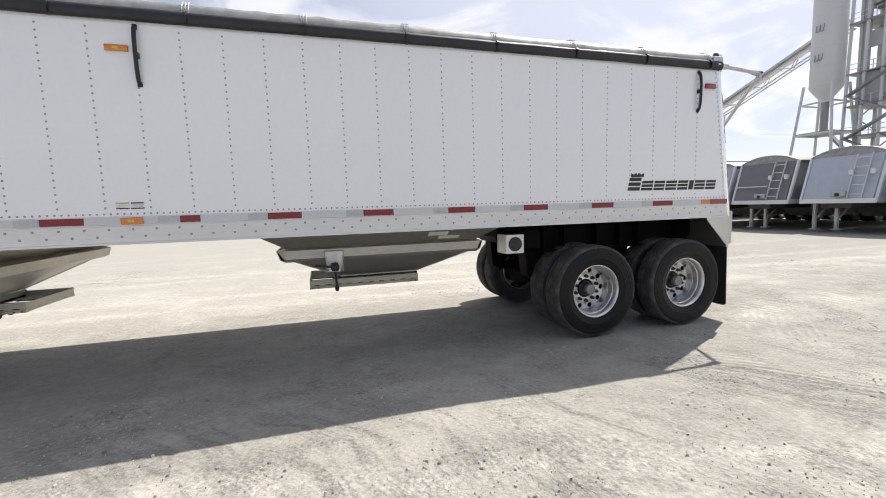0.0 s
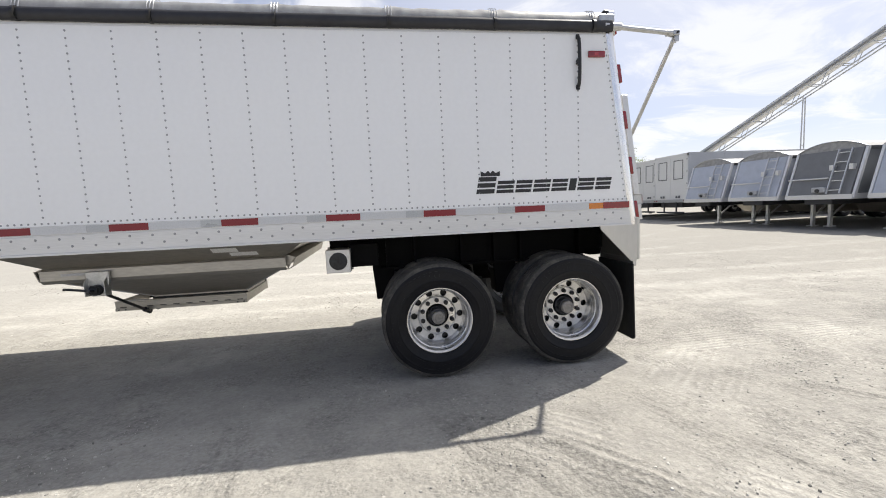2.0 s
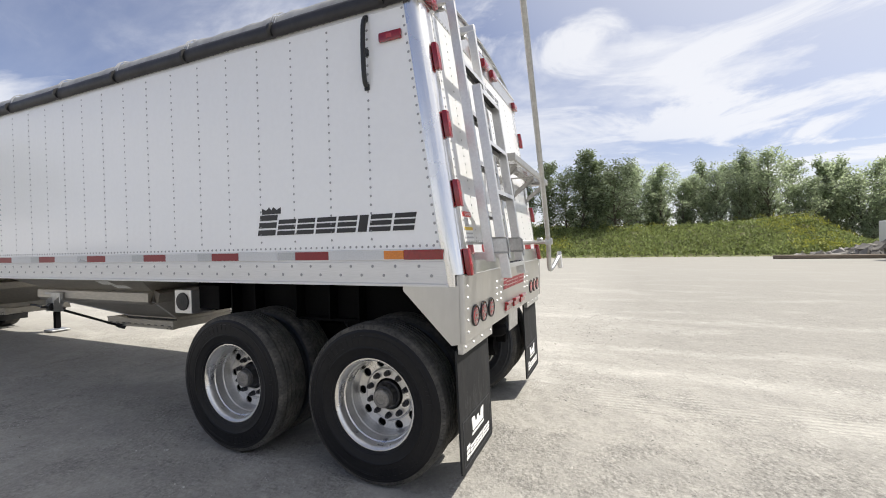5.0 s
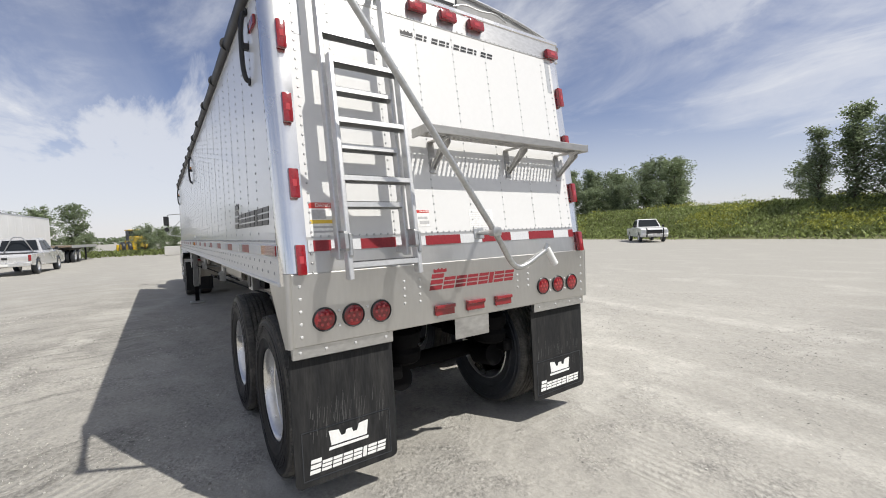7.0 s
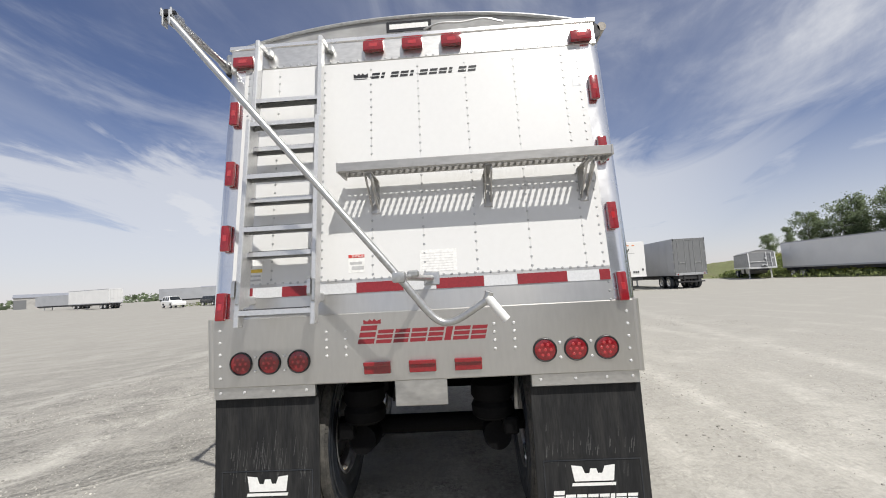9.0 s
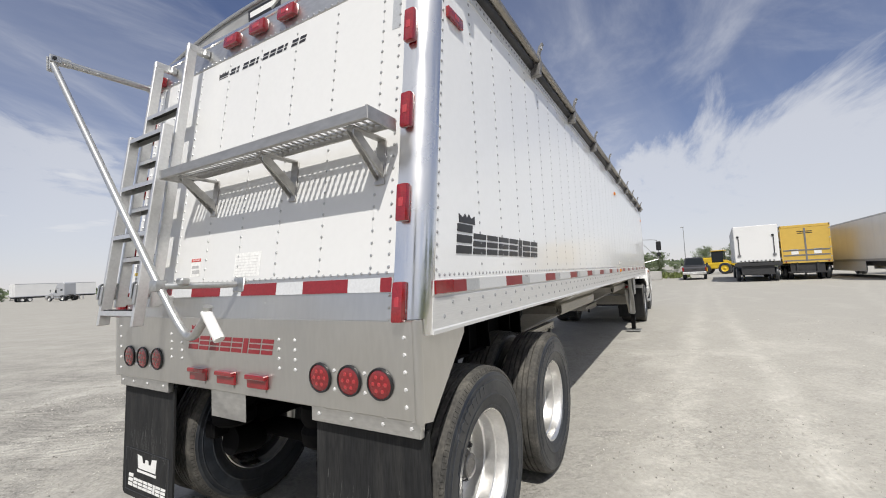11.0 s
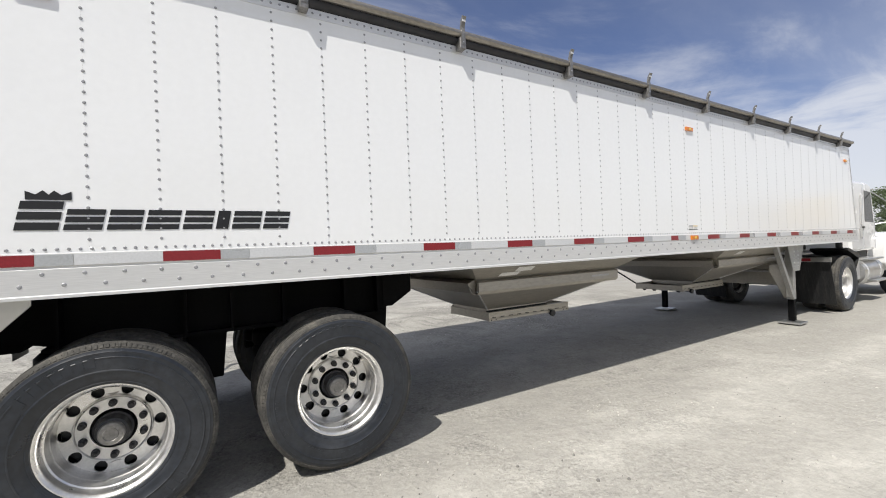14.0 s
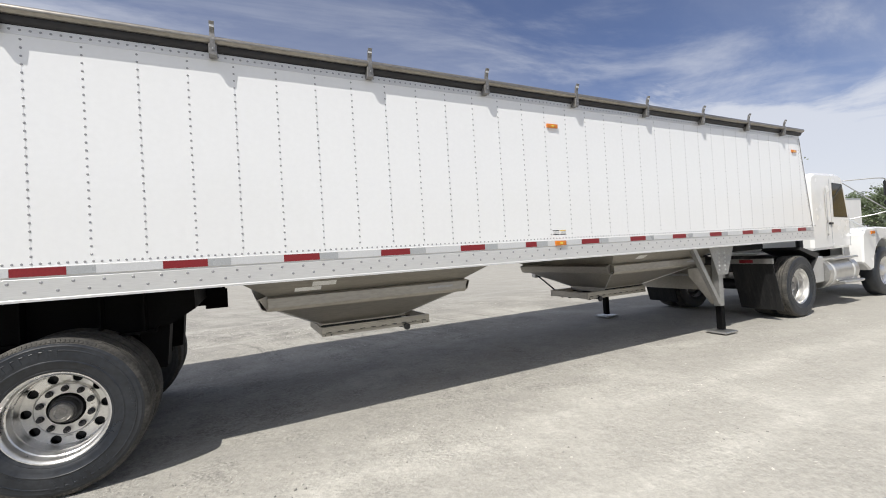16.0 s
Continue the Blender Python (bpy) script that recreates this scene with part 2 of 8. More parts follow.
M["scuff"] = mat("scuffed_rubber", (0.085, 0.085, 0.084), 0.8, vary=0.1, fine=0.1)
M["white_print"] = mat("white_print", (0.80, 0.80, 0.78), 0.5, vary=0.03, fine=0.03)
M["black_print"] = mat("black_vinyl", (0.018, 0.018, 0.02), 0.35, vary=0.03)
M["red_print"] = mat("red_vinyl", (0.25, 0.022, 0.03), 0.4, vary=0.04)
M["red_tape"] = mat("red_reflective_tape", (0.23, 0.018, 0.024), 0.35, vary=0.04, fine=0.06, bscale=90)
M["white_tape"] = mat("white_reflective_tape", (0.60, 0.61, 0.62), 0.32, vary=0.02, fine=0.03, bscale=90)
M["grey_tape"] = mat("grey_reflective_tape", (0.46, 0.475, 0.49), 0.28, metal=0.2, vary=0.02, fine=0.04, bscale=90)
M["red_lens"] = mat("red_lens", (0.24, 0.008, 0.013), 0.14, vary=0.06, scale=30, coat=0.8, fine=0.12, bscale=120, bump=0.05)
M["led"] = mat("led_lens", (0.40, 0.025, 0.03), 0.1, vary=0.02, coat=1.0)
M["lamp_lens"] = mat("dark_red_lens", (0.20, 0.007, 0.011), 0.12, vary=0.06, scale=30, coat=0.8, fine=0.12, bscale=120, bump=0.05)
M["amber_lens"] = mat("amber_lens", (0.66, 0.20, 0.015), 0.12, vary=0.06, scale=30, coat=0.8, fine=0.1, bscale=120)
M["tarp"] = mat("grey_tarp", (0.31, 0.31, 0.307), 0.5, vary=0.1, scale=2.5, fine=0.10, bscale=9, bump=0.35, stretch=(1.6, 0.7, 1), tint=(0.28, 0.28, 0.275))
M["tarp_edge"] = mat("black_vinyl_tarp", (0.022, 0.022, 0.026), 0.5, vary=0.08, scale=4, fine=0.1, bscale=20, bump=0.2)
M["roll"] = mat("dark_roll_tube", (0.075, 0.074, 0.074), 0.38, metal=0.3, vary=0.1, scale=3, fine=0.08, stretch=(0.4, 1, 1))
M["tube_brown"] = mat("weathered_tube", (0.34, 0.315, 0.28), 0.32, metal=0.8, vary=0.12, scale=3, fine=0.08, stretch=(0.4, 1, 1))
M["black_plastic"] = mat("black_plastic", (0.014, 0.014, 0.015), 0.4, vary=0.05, fine=0.08)
M["label_white"] = mat("label_paper", (0.78, 0.78, 0.76), 0.45, vary=0.03)
M["label_grey"] = mat("label_grey", (0.45, 0.45, 0.45), 0.45, vary=0.03)
M["label_faint"] = mat("faded_print", (0.66, 0.65, 0.64), 0.45, vary=0.03)
M["label_yellow"] = mat("label_yellow", (0.72, 0.50, 0.06), 0.45, vary=0.03)
M["label_red"] = mat("label_red", (0.55, 0.05, 0.04), 0.45, vary=0.03)
M["truck_white"] = mat("truck_white_paint", (0.80, 0.80, 0.79), 0.25, vary=0.02, coat=0.5, fine=0.01)
M["glass"] = mat("dark_glass", (0.02, 0.024, 0.028), 0.08, vary=0.02, spec=0.15)
M["wood"] = mat("deck_wood", (0.20, 0.16, 0.12), 0.8, vary=0.15, fine=0.1, stretch=(0.3, 4, 1))
M["leaf"] = mat("leaf_green", (0.24, 0.29, 0.175), 0.6, spec=0.25, leafy=0.55, vary=0.1, scale=0.4, island=0.5, tint=(0.085, 0.115, 0.03))
M["panel_green"] = mat("dark_green_panel", (0.03, 0.055, 0.045), 0.5, vary=0.12, scale=1.5, fine=0.1, tint=(0.05, 0.07, 0.06))
# paler leaf for bank trees, with the bright haze put into its colour
M["leaf_hazed"] = mat("leaf_green_hazed", (0.38, 0.44, 0.29), 0.6, spec=0.2, leafy=0.66, vary=0.1, scale=0.4, island=0.4, tint=(0.29, 0.35, 0.18))
M["leaf_pale"] = mat("leaf_pale_green", (0.30, 0.34, 0.19), 0.6, spec=0.25, leafy=0.5, vary=0.1, scale=0.4, island=0.45, tint=(0.15, 0.16, 0.06))
M["bark"] = mat("bark", (0.12, 0.10, 0.08), 0.9, vary=0.15, scale=6, bump=0.3, bscale=30)
M["weed"] = mat("weed_green", (0.24, 0.285, 0.10), 0.7, leafy=0.4, vary=0.16, scale=0.22, island=0.5, tint=(0.15, 0.18, 0.06))
M["flower"] = mat("yellow_flower", (0.35, 0.36, 0.07), 0.7, leafy=0.3, vary=0.12, scale=0.3, island=0.4)
M["soil"] = mat("weedy_soil", (0.16, 0.175, 0.07), 0.95, vary=0.15, scale=0.3, fine=0.15, bscale=4, tint=(0.16, 0.145, 0.08))
M["rubble"] = mat("rubble", (0.30, 0.28, 0.25), 0.9, vary=0.15, scale=2, island=0.4, fine=0.1)
M["pebble"] = mat("gravel_stone", (0.42, 0.405, 0.37), 0.9, vary=0.1, scale=2, island=0.5, fine=0.06)
M["blue_paint"] = mat("dark_blue_paint", (0.025, 0.05, 0.22), 0.35, vary=0.06, fine=0.03)
M["panel_blue"] = mat("grey_blue_sheet", (0.44, 0.475, 0.545), 0.35, metal=0.0, vary=0.05, fine=0.03)
M["panel_dark"] = mat("dark_grey_sheet", (0.17, 0.175, 0.18), 0.4, metal=0.0, vary=0.05, fine=0.03)
M["van_white"] = mat("van_white", (0.72, 0.72, 0.71), 0.35, vary=0.03, scale=0.6, fine=0.02)
M["van_grey"] = mat("van_grey", (0.42, 0.43, 0.45), 0.35, metal=0.3, vary=0.05, scale=0.6, fine=0.03)
M["van_yellow"] = mat("van_yellow", (0.60, 0.40, 0.08), 0.4, vary=0.04, fine=0.03)
M["dark_under"] = mat("dark_underframe", (0.03, 0.03, 0.032), 0.6, vary=0.1)
M["silver_paint"] = mat("silver_car_paint", (0.60, 0.60, 0.60), 0.25, metal=0.4, vary=0.02, coat=0.6)
M["dark_paint"] = mat("dark_car_paint", (0.06, 0.06, 0.065), 0.22, metal=0.3, vary=0.02, coat=0.6)
M["lime_paint"] = mat("lime_truck_paint", (0.55, 0.58, 0.03), 0.3, vary=0.02, coat=0.5)
M["yellow_paint"] = mat("machine_yellow", (0.62, 0.42, 0.02), 0.45, vary=0.06)
M["silo"] = mat("silo_white_steel", (0.62, 0.635, 0.64), 0.5, vary=0.05, scale=0.3, fine=0.03, stretch=(1, 1, 0.2))
M["silo_grey"] = mat("grey_steel_cladding", (0.46, 0.47, 0.475), 0.5, vary=0.08, scale=0.4, fine=0.04, stretch=(1, 1, 0.2))
M["tower_steel"] = mat("weathered_steel", (0.33, 0.335, 0.34), 0.55, metal=0.3, vary=0.1, scale=1)
M["concrete"] = mat("concrete", (0.42, 0.41, 0.39), 0.9, vary=0.1, scale=0.6, fine=0.05)


def ground_material():
    m = bpy.data.materials.new("packed_gravel")
    m.use_nodes = True
    nt = m.node_tree
    n, l = nt.nodes, nt.links
    p = n["Principled BSDF"]
    p.inputs["Roughness"].default_value = 0.92
    p.inputs["Specular IOR Level"].default_value = 0.25
    tc = n.new("ShaderNodeTexCoord")

    def noise_tex(scale, detail=5, rot=0.0, stretch=(1, 1, 1), rough=0.55):
        mp = n.new("ShaderNodeMapping")
        mp.inputs["Rotation"].default_value = (0, 0, radians(rot))
        mp.inputs["Scale"].default_value = stretch
        l.new(tc.outputs["Object"], mp.inputs[0])
        t = n.new("ShaderNodeTexNoise")
        t.inputs["Scale"].default_value = scale
        t.inputs["Detail"].default_value = detail
        t.inputs["Roughness"].default_value = rough
        l.new(mp.outputs[0], t.inputs["Vector"])
        return t.outputs["Fac"]

    def rng(v, a, b, c, d):
        r = n.new("ShaderNodeMapRange")
        for k, x in zip(("From Min", "From Max", "To Min", "To Max"), (a, b, c, d)):
            r.inputs[k].default_value = x
        l.new(v, r.inputs["Value"])
        return r.outputs[0]

    def math_node(op, a, b):
        r = n.new("ShaderNodeMath")
        r.operation = op
        for k, x in enumerate((a, b)):
            if isinstance(x, float):
                r.inputs[k].default_value = x
            else:
                l.new(x, r.inputs[k])
        return r.outputs[0]

    def imprint(cx, cy, turn, half_l, half_w, ribs):
        """Pressed ribs of a tyre along a short stretch, broken up and fading at its ends."""
        mp = n.new("ShaderNodeMapping")
        mp.vector_type = "TEXTURE"
        mp.inputs["Location"].default_value = (cx, cy, 0)
        mp.inputs["Rotation"].default_value = (0, 0, radians(turn))
        l.new(tc.outputs["Object"], mp.inputs[0])
        sp = n.new("ShaderNodeSeparateXYZ")
        l.new(mp.outputs[0], sp.inputs[0])
        along = rng(math_node("ABSOLUTE", sp.outputs["X"], 0.0), half_l * 0.75, half_l, 1.0, 0.0)
        across = rng(math_node("ABSOLUTE", sp.outputs["Y"], 0.0), half_w - 0.02, half_w, 1.0, 0.0)
        wave = math_node("SINE", math_node("MULTIPLY", sp.outputs["Y"], ribs * 2 * math.pi), 0.0)
        blocks = math_node("SINE", math_node("MULTIPLY", math_node("ADD", sp.outputs["X"], math_node("MULTIPLY", sp.outputs["Y"], 0.6)), 130.0), 0.0)
        rib = math_node("ADD", rng(wave, -0.9, 0.9, 0.0, 0.42), math_node("MULTIPLY", rng(blocks, 0.3, 0.8, 0.0, -0.1), rng(wave, -0.3, 0.3, 0.0, 1.0)))
        rib = math_node("MULTIPLY", rib, rng(noise_tex(2.2, 4), 0.38, 0.6, 0.0, 1.0))
        return math_node("MULTIPLY", rib, math_node("MULTIPLY", along, across))

    # everything is bent by a slow drift, so that no line runs straight
    drift = n.new("ShaderNodeTexNoise")
    drift.inputs["Scale"].default_value = 0.35
    drift.inputs["Detail"].default_value = 3
    l.new(tc.outputs["Object"], drift.inputs["Vector"])
    bent = n.new("ShaderNodeMix")
    bent.data_type, bent.blend_type = "RGBA", "LINEAR_LIGHT"
    bent.inputs[0].default_value = 0.9
    l.new(tc.outputs["Object"], bent.inputs[6])
    l.new(drift.outputs["Color"], bent.inputs[7])

    def trails(turn, pitch, lo, hi, keep):
        """Faint pale wheel trails a few metres apart, broken and wandering."""
        mp = n.new("ShaderNodeMapping")
        mp.inputs["Rotation"].default_value = (0, 0, radians(turn))
        l.new(bent.outputs[2], mp.inputs[0])
        sp = n.new("ShaderNodeSeparateXYZ")
        l.new(mp.outputs[0], sp.inputs[0])
        wob = rng(noise_tex(0.8, 5, rough=0.6), 0.3, 0.7, -0.35, 0.35)
        wave = math_node("SINE", math_node("MULTIPLY", math_node("ADD", sp.outputs["Y"], wob), 2 * math.pi / pitch), 0.0)
        return math_node("MULTIPLY", rng(wave, lo, hi, 0.0, 1.0), rng(noise_tex(0.55, 5, turn, rough=0.6), keep, keep + 0.14, 0.0, 1.0))

    def streaks(turn, along, across, detail=5):
        """Noise drawn out along one heading, as wheels drag the gravel."""
        mp = n.new("ShaderNodeMapping")
        mp.vector_type = "TEXTURE"
        mp.inputs["Rotation"].default_value = (0, 0, radians(turn))
        mp.inputs["Scale"].default_value = (1 / along, 1 / across, 1)
        l.new(bent.outputs[2], mp.inputs[0])
        t = n.new("ShaderNodeTexNoise")
        t.inputs["Scale"].default_value = 1.0
        t.inputs["Detail"].default_value = detail
        t.inputs["Roughness"].default_value = 0.6
        l.new(mp.outputs[0], t.inputs["Vector"])
        return t.outputs["Fac"]

    away = n.new("ShaderNodeVectorMath")
    away.operation = "LENGTH"
    l.new(tc.outputs["Object"], away.inputs[0])
    calm = rng(away.outputs["Value"], 5.0, 14.0, 1.0, 0.3)
    patches = noise_tex(0.25, 4)
    mottle = noise_tex(1.5, 8, 20, (0.75, 1.2, 1), 0.62)
    clods = noise_tex(5.0, 7, rough=0.62)
    lumps = noise_tex(9.0, 6, rough=0.6)
    grit = noise_tex(34, 6, rough=0.66)

    def cells(scale):
        v = n.new("ShaderNodeTexVoronoi")
        v.inputs["Scale"].default_value = scale
        l.new(tc.outputs["Object"], v.inputs["Vector"])
        return v
    big_st, small_st = cells(24), cells(52)
    place = n.new("ShaderNodeSeparateXYZ")
    l.new(tc.outputs["Object"], place.inputs[0])
    # stony patches between the driven dust, rarer on the passenger side
    gravel = math_node("ADD", math_node("MULTIPLY", noise_tex(0.75, 6, rough=0.6), 0.55), math_node("MULTIPLY", noise_tex(3.2, 6, rough=0.65), 0.45))
    gravel = rng(gravel, 0.47, 0.60, 0.0, 1.0)
    gravel = math_node("MULTIPLY", gravel, rng(place.outputs["Y"], 0.5, 2.5, 1.0, 0.36))
    gravel = math_node("MINIMUM", math_node("ADD", gravel, math_node("MULTIPLY", rng(place.outputs["Y"], -1.5, -3.2, 0.0, 0.42), rng(mottle, 0.38, 0.58, 0.0, 1.0))), 1.0)
    gravel = math_node("MINIMUM", math_node("ADD", gravel, math_node("MULTIPLY", math_node("MULTIPLY", rng(place.outputs["X"], 0.2, 1.2, 0.0, 0.15), rng(place.outputs["Y"], -0.5, 1.5, 1.0, 0.0)), rng(clods, 0.38, 0.56, 0.0, 1.0))), 1.0)
    # stony bands dragged across the driver side
    bands = rng(streaks(-62, 0.3, 1.7, 3), 0.44, 0.54, 0.0, 1.0)
    ruts = math_node("MULTIPLY", bands, rng(streaks(-62, 1.1, 13.0, 6), 0.40, 0.58, 0.15, 1.0))
    ruts = math_node("MULTIPLY", ruts, rng(place.outputs["Y"], -1.4, -2.3, 0.0, 1.0))
    gravel = math_node("MAXIMUM", gravel, ruts)
    gravel = math_node("MULTIPLY", gravel, calm)
    base = n.new("ShaderNodeMix")
    base.data_type = "RGBA"
    base.inputs[6].default_value = (0.392, 0.376, 0.337, 1)
    base.inputs[7].default_value = (0.280, 0.270, 0.246, 1)
    tone = math_node("ADD", math_node("MULTIPLY", mottle, 0.6), math_node("ADD", math_node("MULTIPLY", patches, 0.25), math_node("MULTIPLY", clods, 0.3)))
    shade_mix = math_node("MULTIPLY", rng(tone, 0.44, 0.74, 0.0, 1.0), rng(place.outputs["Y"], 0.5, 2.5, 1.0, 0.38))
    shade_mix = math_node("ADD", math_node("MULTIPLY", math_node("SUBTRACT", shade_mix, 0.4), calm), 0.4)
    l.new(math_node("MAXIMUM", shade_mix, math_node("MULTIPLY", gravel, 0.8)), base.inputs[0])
    # broad pale wheel tracks beside the trailer
    lanes = None
    for y0, slope, bend, half in ((1.86, -0.045, 0.0, 0.17), (2.93, -0.02, 0.0, 0.14), (5.4, -0.06, 0.004, 0.2), (-5.6, 0.10, 0.0, 0.18), (-3.9, -0.16, 0.006, 0.14)):
        xx = math_node("MULTIPLY", place.outputs["X"], place.outputs["X"])
        curve = math_node("ADD", math_node("MULTIPLY", place.outputs["X"], slope), math_node("MULTIPLY", xx, bend))
        off = math_node("SUBTRACT", math_node("SUBTRACT", place.outputs["Y"], y0), curve)
        off = math_node("ABSOLUTE", math_node("ADD", off, rng(noise_tex(0.9, 5, 30), 0.3, 0.7, -0.14, 0.14)), 0.0)
        lane = rng(off, half * 0.3, half * 1.7, 0.95, 0.0)
        lanes = lane if lanes is None else math_node("MAXIMUM", lanes, lane)
    lanes = math_node("MULTIPLY", lanes, rng(noise_tex(2.6, 7, rough=0.66), 0.38, 0.58, 0.30, 0.9))
    dust = math_node("MAXIMUM", lanes, math_node("MULTIPLY", trails(-6, 1.9, 0.35, 1.0, 0.46), 0.7))
    dust = math_node("MAXIMUM", dust, math_node("MULTIPLY", trails(58, 2.7, 0.5, 1.0, 0.50), 0.7))
    dust = math_node("MAXIMUM", dust, math_node("MULTIPLY", trails(-38, 2.3, 0.55, 1.0, 0.52), 0.6))
    dust = math_node("MULTIPLY", dust, rng(clods, 0.36, 0.56, 0.35, 1.0))
    dust = math_node("MULTIPLY", dust, rng(away.outputs["Value"], 5.0, 16.0, 1.0, 0.3))
    dusty = n.new("ShaderNodeMix")
    dusty.data_type = "RGBA"
    l.new(dust, dusty.inputs[0])
    l.new(base.outputs[2], dusty.inputs[6])
    dusty.inputs[7].default_value = (0.505, 0.487, 0.440, 1)
    v = math_node("MULTIPLY", rng(lumps, 0.3, 0.7, 0.95, 1.04), rng(grit, 0.32, 0.68, 0.90, 1.08))
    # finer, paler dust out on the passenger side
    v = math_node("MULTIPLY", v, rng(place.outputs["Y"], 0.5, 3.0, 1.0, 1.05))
    # darker ground behind the trailer, towards the passenger side
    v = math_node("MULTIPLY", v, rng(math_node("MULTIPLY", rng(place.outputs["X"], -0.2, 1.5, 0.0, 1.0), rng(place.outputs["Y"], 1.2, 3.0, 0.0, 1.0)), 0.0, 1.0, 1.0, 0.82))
    v = math_node("MULTIPLY", v, rng(ruts, 0.0, 1.0, 1.0, 0.84))
    # tyre prints: pale ribs pressed out of the dust
    prints = None
    for cx, cy, turn, half_l, half_w, ribs in ((0.42, -1.58, 40, 0.62, 0.36, 11.0), (-0.55, -3.05, -47, 1.3, 0.3, 11.0), (2.9, -0.93, 0, 2.6, 0.28, 15.0), (2.9, 0.93, 2, 2.6, 0.26, 15.0),
                                               (-3.2, -3.1, -77, 1.3, 0.2, 16.0), (-1.0, 3.0, 8, 3.2, 0.22, 16.0)):
        mark = math_node("MULTIPLY", imprint(cx, cy, turn, half_l, half_w, ribs), 0.35 if cx < -0.7 else 1.0)
        prints = mark if prints is None else math_node("ADD", prints, mark)
    v = math_node("MULTIPLY", v, rng(prints, 0.0, 0.42, 1.0, 1.13))
    # single stones, dark and pale, in the stony patches
    g = math_node("MULTIPLY", rng(big_st.outputs["Color"], 0.0, 0.22, 0.60, 1.0), rng(small_st.outputs["Color"], 0.0, 1.0, 0.80, 1.16))
    g = math_node("MULTIPLY", g, rng(grit, 0.34, 0.66, 0.78, 1.16))
    blend = n.new("ShaderNodeMix")
    l.new(rng(gravel, 0, 1, 0.10, 0.95), blend.inputs[0])
    blend.inputs[2].default_value = 1.0
    l.new(g, blend.inputs[3])
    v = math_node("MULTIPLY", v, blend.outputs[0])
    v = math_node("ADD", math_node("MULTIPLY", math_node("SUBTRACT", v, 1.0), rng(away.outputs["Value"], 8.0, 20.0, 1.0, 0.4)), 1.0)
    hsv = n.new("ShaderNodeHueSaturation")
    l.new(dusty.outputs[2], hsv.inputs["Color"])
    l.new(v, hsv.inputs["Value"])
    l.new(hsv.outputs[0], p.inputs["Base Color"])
    stones = math_node("ADD", rng(big_st.outputs["Distance"], 0.0, 0.5, 0.55, 0.0), rng(small_st.outputs["Distance"], 0.0, 0.5, 0.25, 0.0))
    stones = math_node("MULTIPLY", stones, rng(gravel, 0, 1, 0.06, 1.3))
    h = math_node("ADD", math_node("MULTIPLY", clods, 1.5), math_node("MULTIPLY", math_node("MULTIPLY", grit, rng(gravel, 0, 1, 0.25, 1.2)), 0.7))
    h = math_node("ADD", h, math_node("MULTIPLY", lumps, 0.7))
    h = math_node("ADD", h, math_node("MULTIPLY", mottle, 1.6))
    h = math_node("ADD", h, math_node("MULTIPLY", prints, 1.5))
    h = math_node("ADD", h, math_node("MULTIPLY", dust, -0.35))
    h = math_node("ADD", h, stones)
    h = math_node("ADD", h, math_node("MULTIPLY", ruts, -0.5))
    h = math_node("MULTIPLY", h, rng(away.outputs["Value"], 7.0, 20.0, 1.0, 0.35))
    bp = n.new("ShaderNodeBump")
    bp.inputs["Strength"].default_value = 0.55
    bp.inputs["Distance"].default_value = 0.034
    l.new(h, bp.inputs["Height"])
    l.new(bp.outputs[0], p.inputs["Normal"])
    return m


M["ground"] = ground_material()

# ---- mesh helpers ----


def part(name, bm, material, parent=None, label="", smooth=True, angle=35):
    """Links a bmesh as one mesh object under a thing or part."""
    me = bpy.data.meshes.new(name)
    bm.to_mesh(me)
    bm.free()
    me.materials.append(M[material] if isinstance(material, str) else material)
    if smooth:
        me.shade_smooth()
        me.set_sharp_from_angle(angle=radians(angle))
    ob = new(name, me)
    if parent is not None:
        ob.parent = parent
    if label:
        ob["label"] = label
    return ob


def share(name, ob, m, parent):
    """Another object on the same mesh, at the local pose m."""
    o = bpy.data.objects.new(name, ob.data)
    scene.collection.objects.link(o)
    o.parent = parent
    o.matrix_basis = m
    return o


def thing(name, label, category, at=(0, 0, 0), turn=0, group=""):
    e = new(name)
    e.empty_display_size = 0.3
    e.matrix_basis = pose(*at, 0, 0, turn)
    tagged(e, label, category, group)
    return e


def box(lo, hi, bev=0.0, bm=None, seg=1):
    b = bmesh.new()
    bmesh.ops.create_cube(b, size=1.0)
    c = [(a + d) / 2 for a, d in zip(lo, hi)]
    s = [max(abs(d - a), 1e-4) for a, d in zip(lo, hi)]
    for v in b.verts:
        v.co = Vector((c[0] + v.co.x * s[0], c[1] + v.co.y * s[1], c[2] + v.co.z * s[2]))
    if bev:
        bmesh.ops.bevel(b, geom=b.edges[:], offset=bev, segments=seg, affect="EDGES", profile=0.6)
    return merge(bm, b)


def merge(bm, b):
    if bm is None:
        return b
    me = bpy.data.meshes.new("tmp")
    b.to_mesh(me)
    b.free()
    bm.from_mesh(me)
    bpy.data.meshes.remove(me)
    return bm


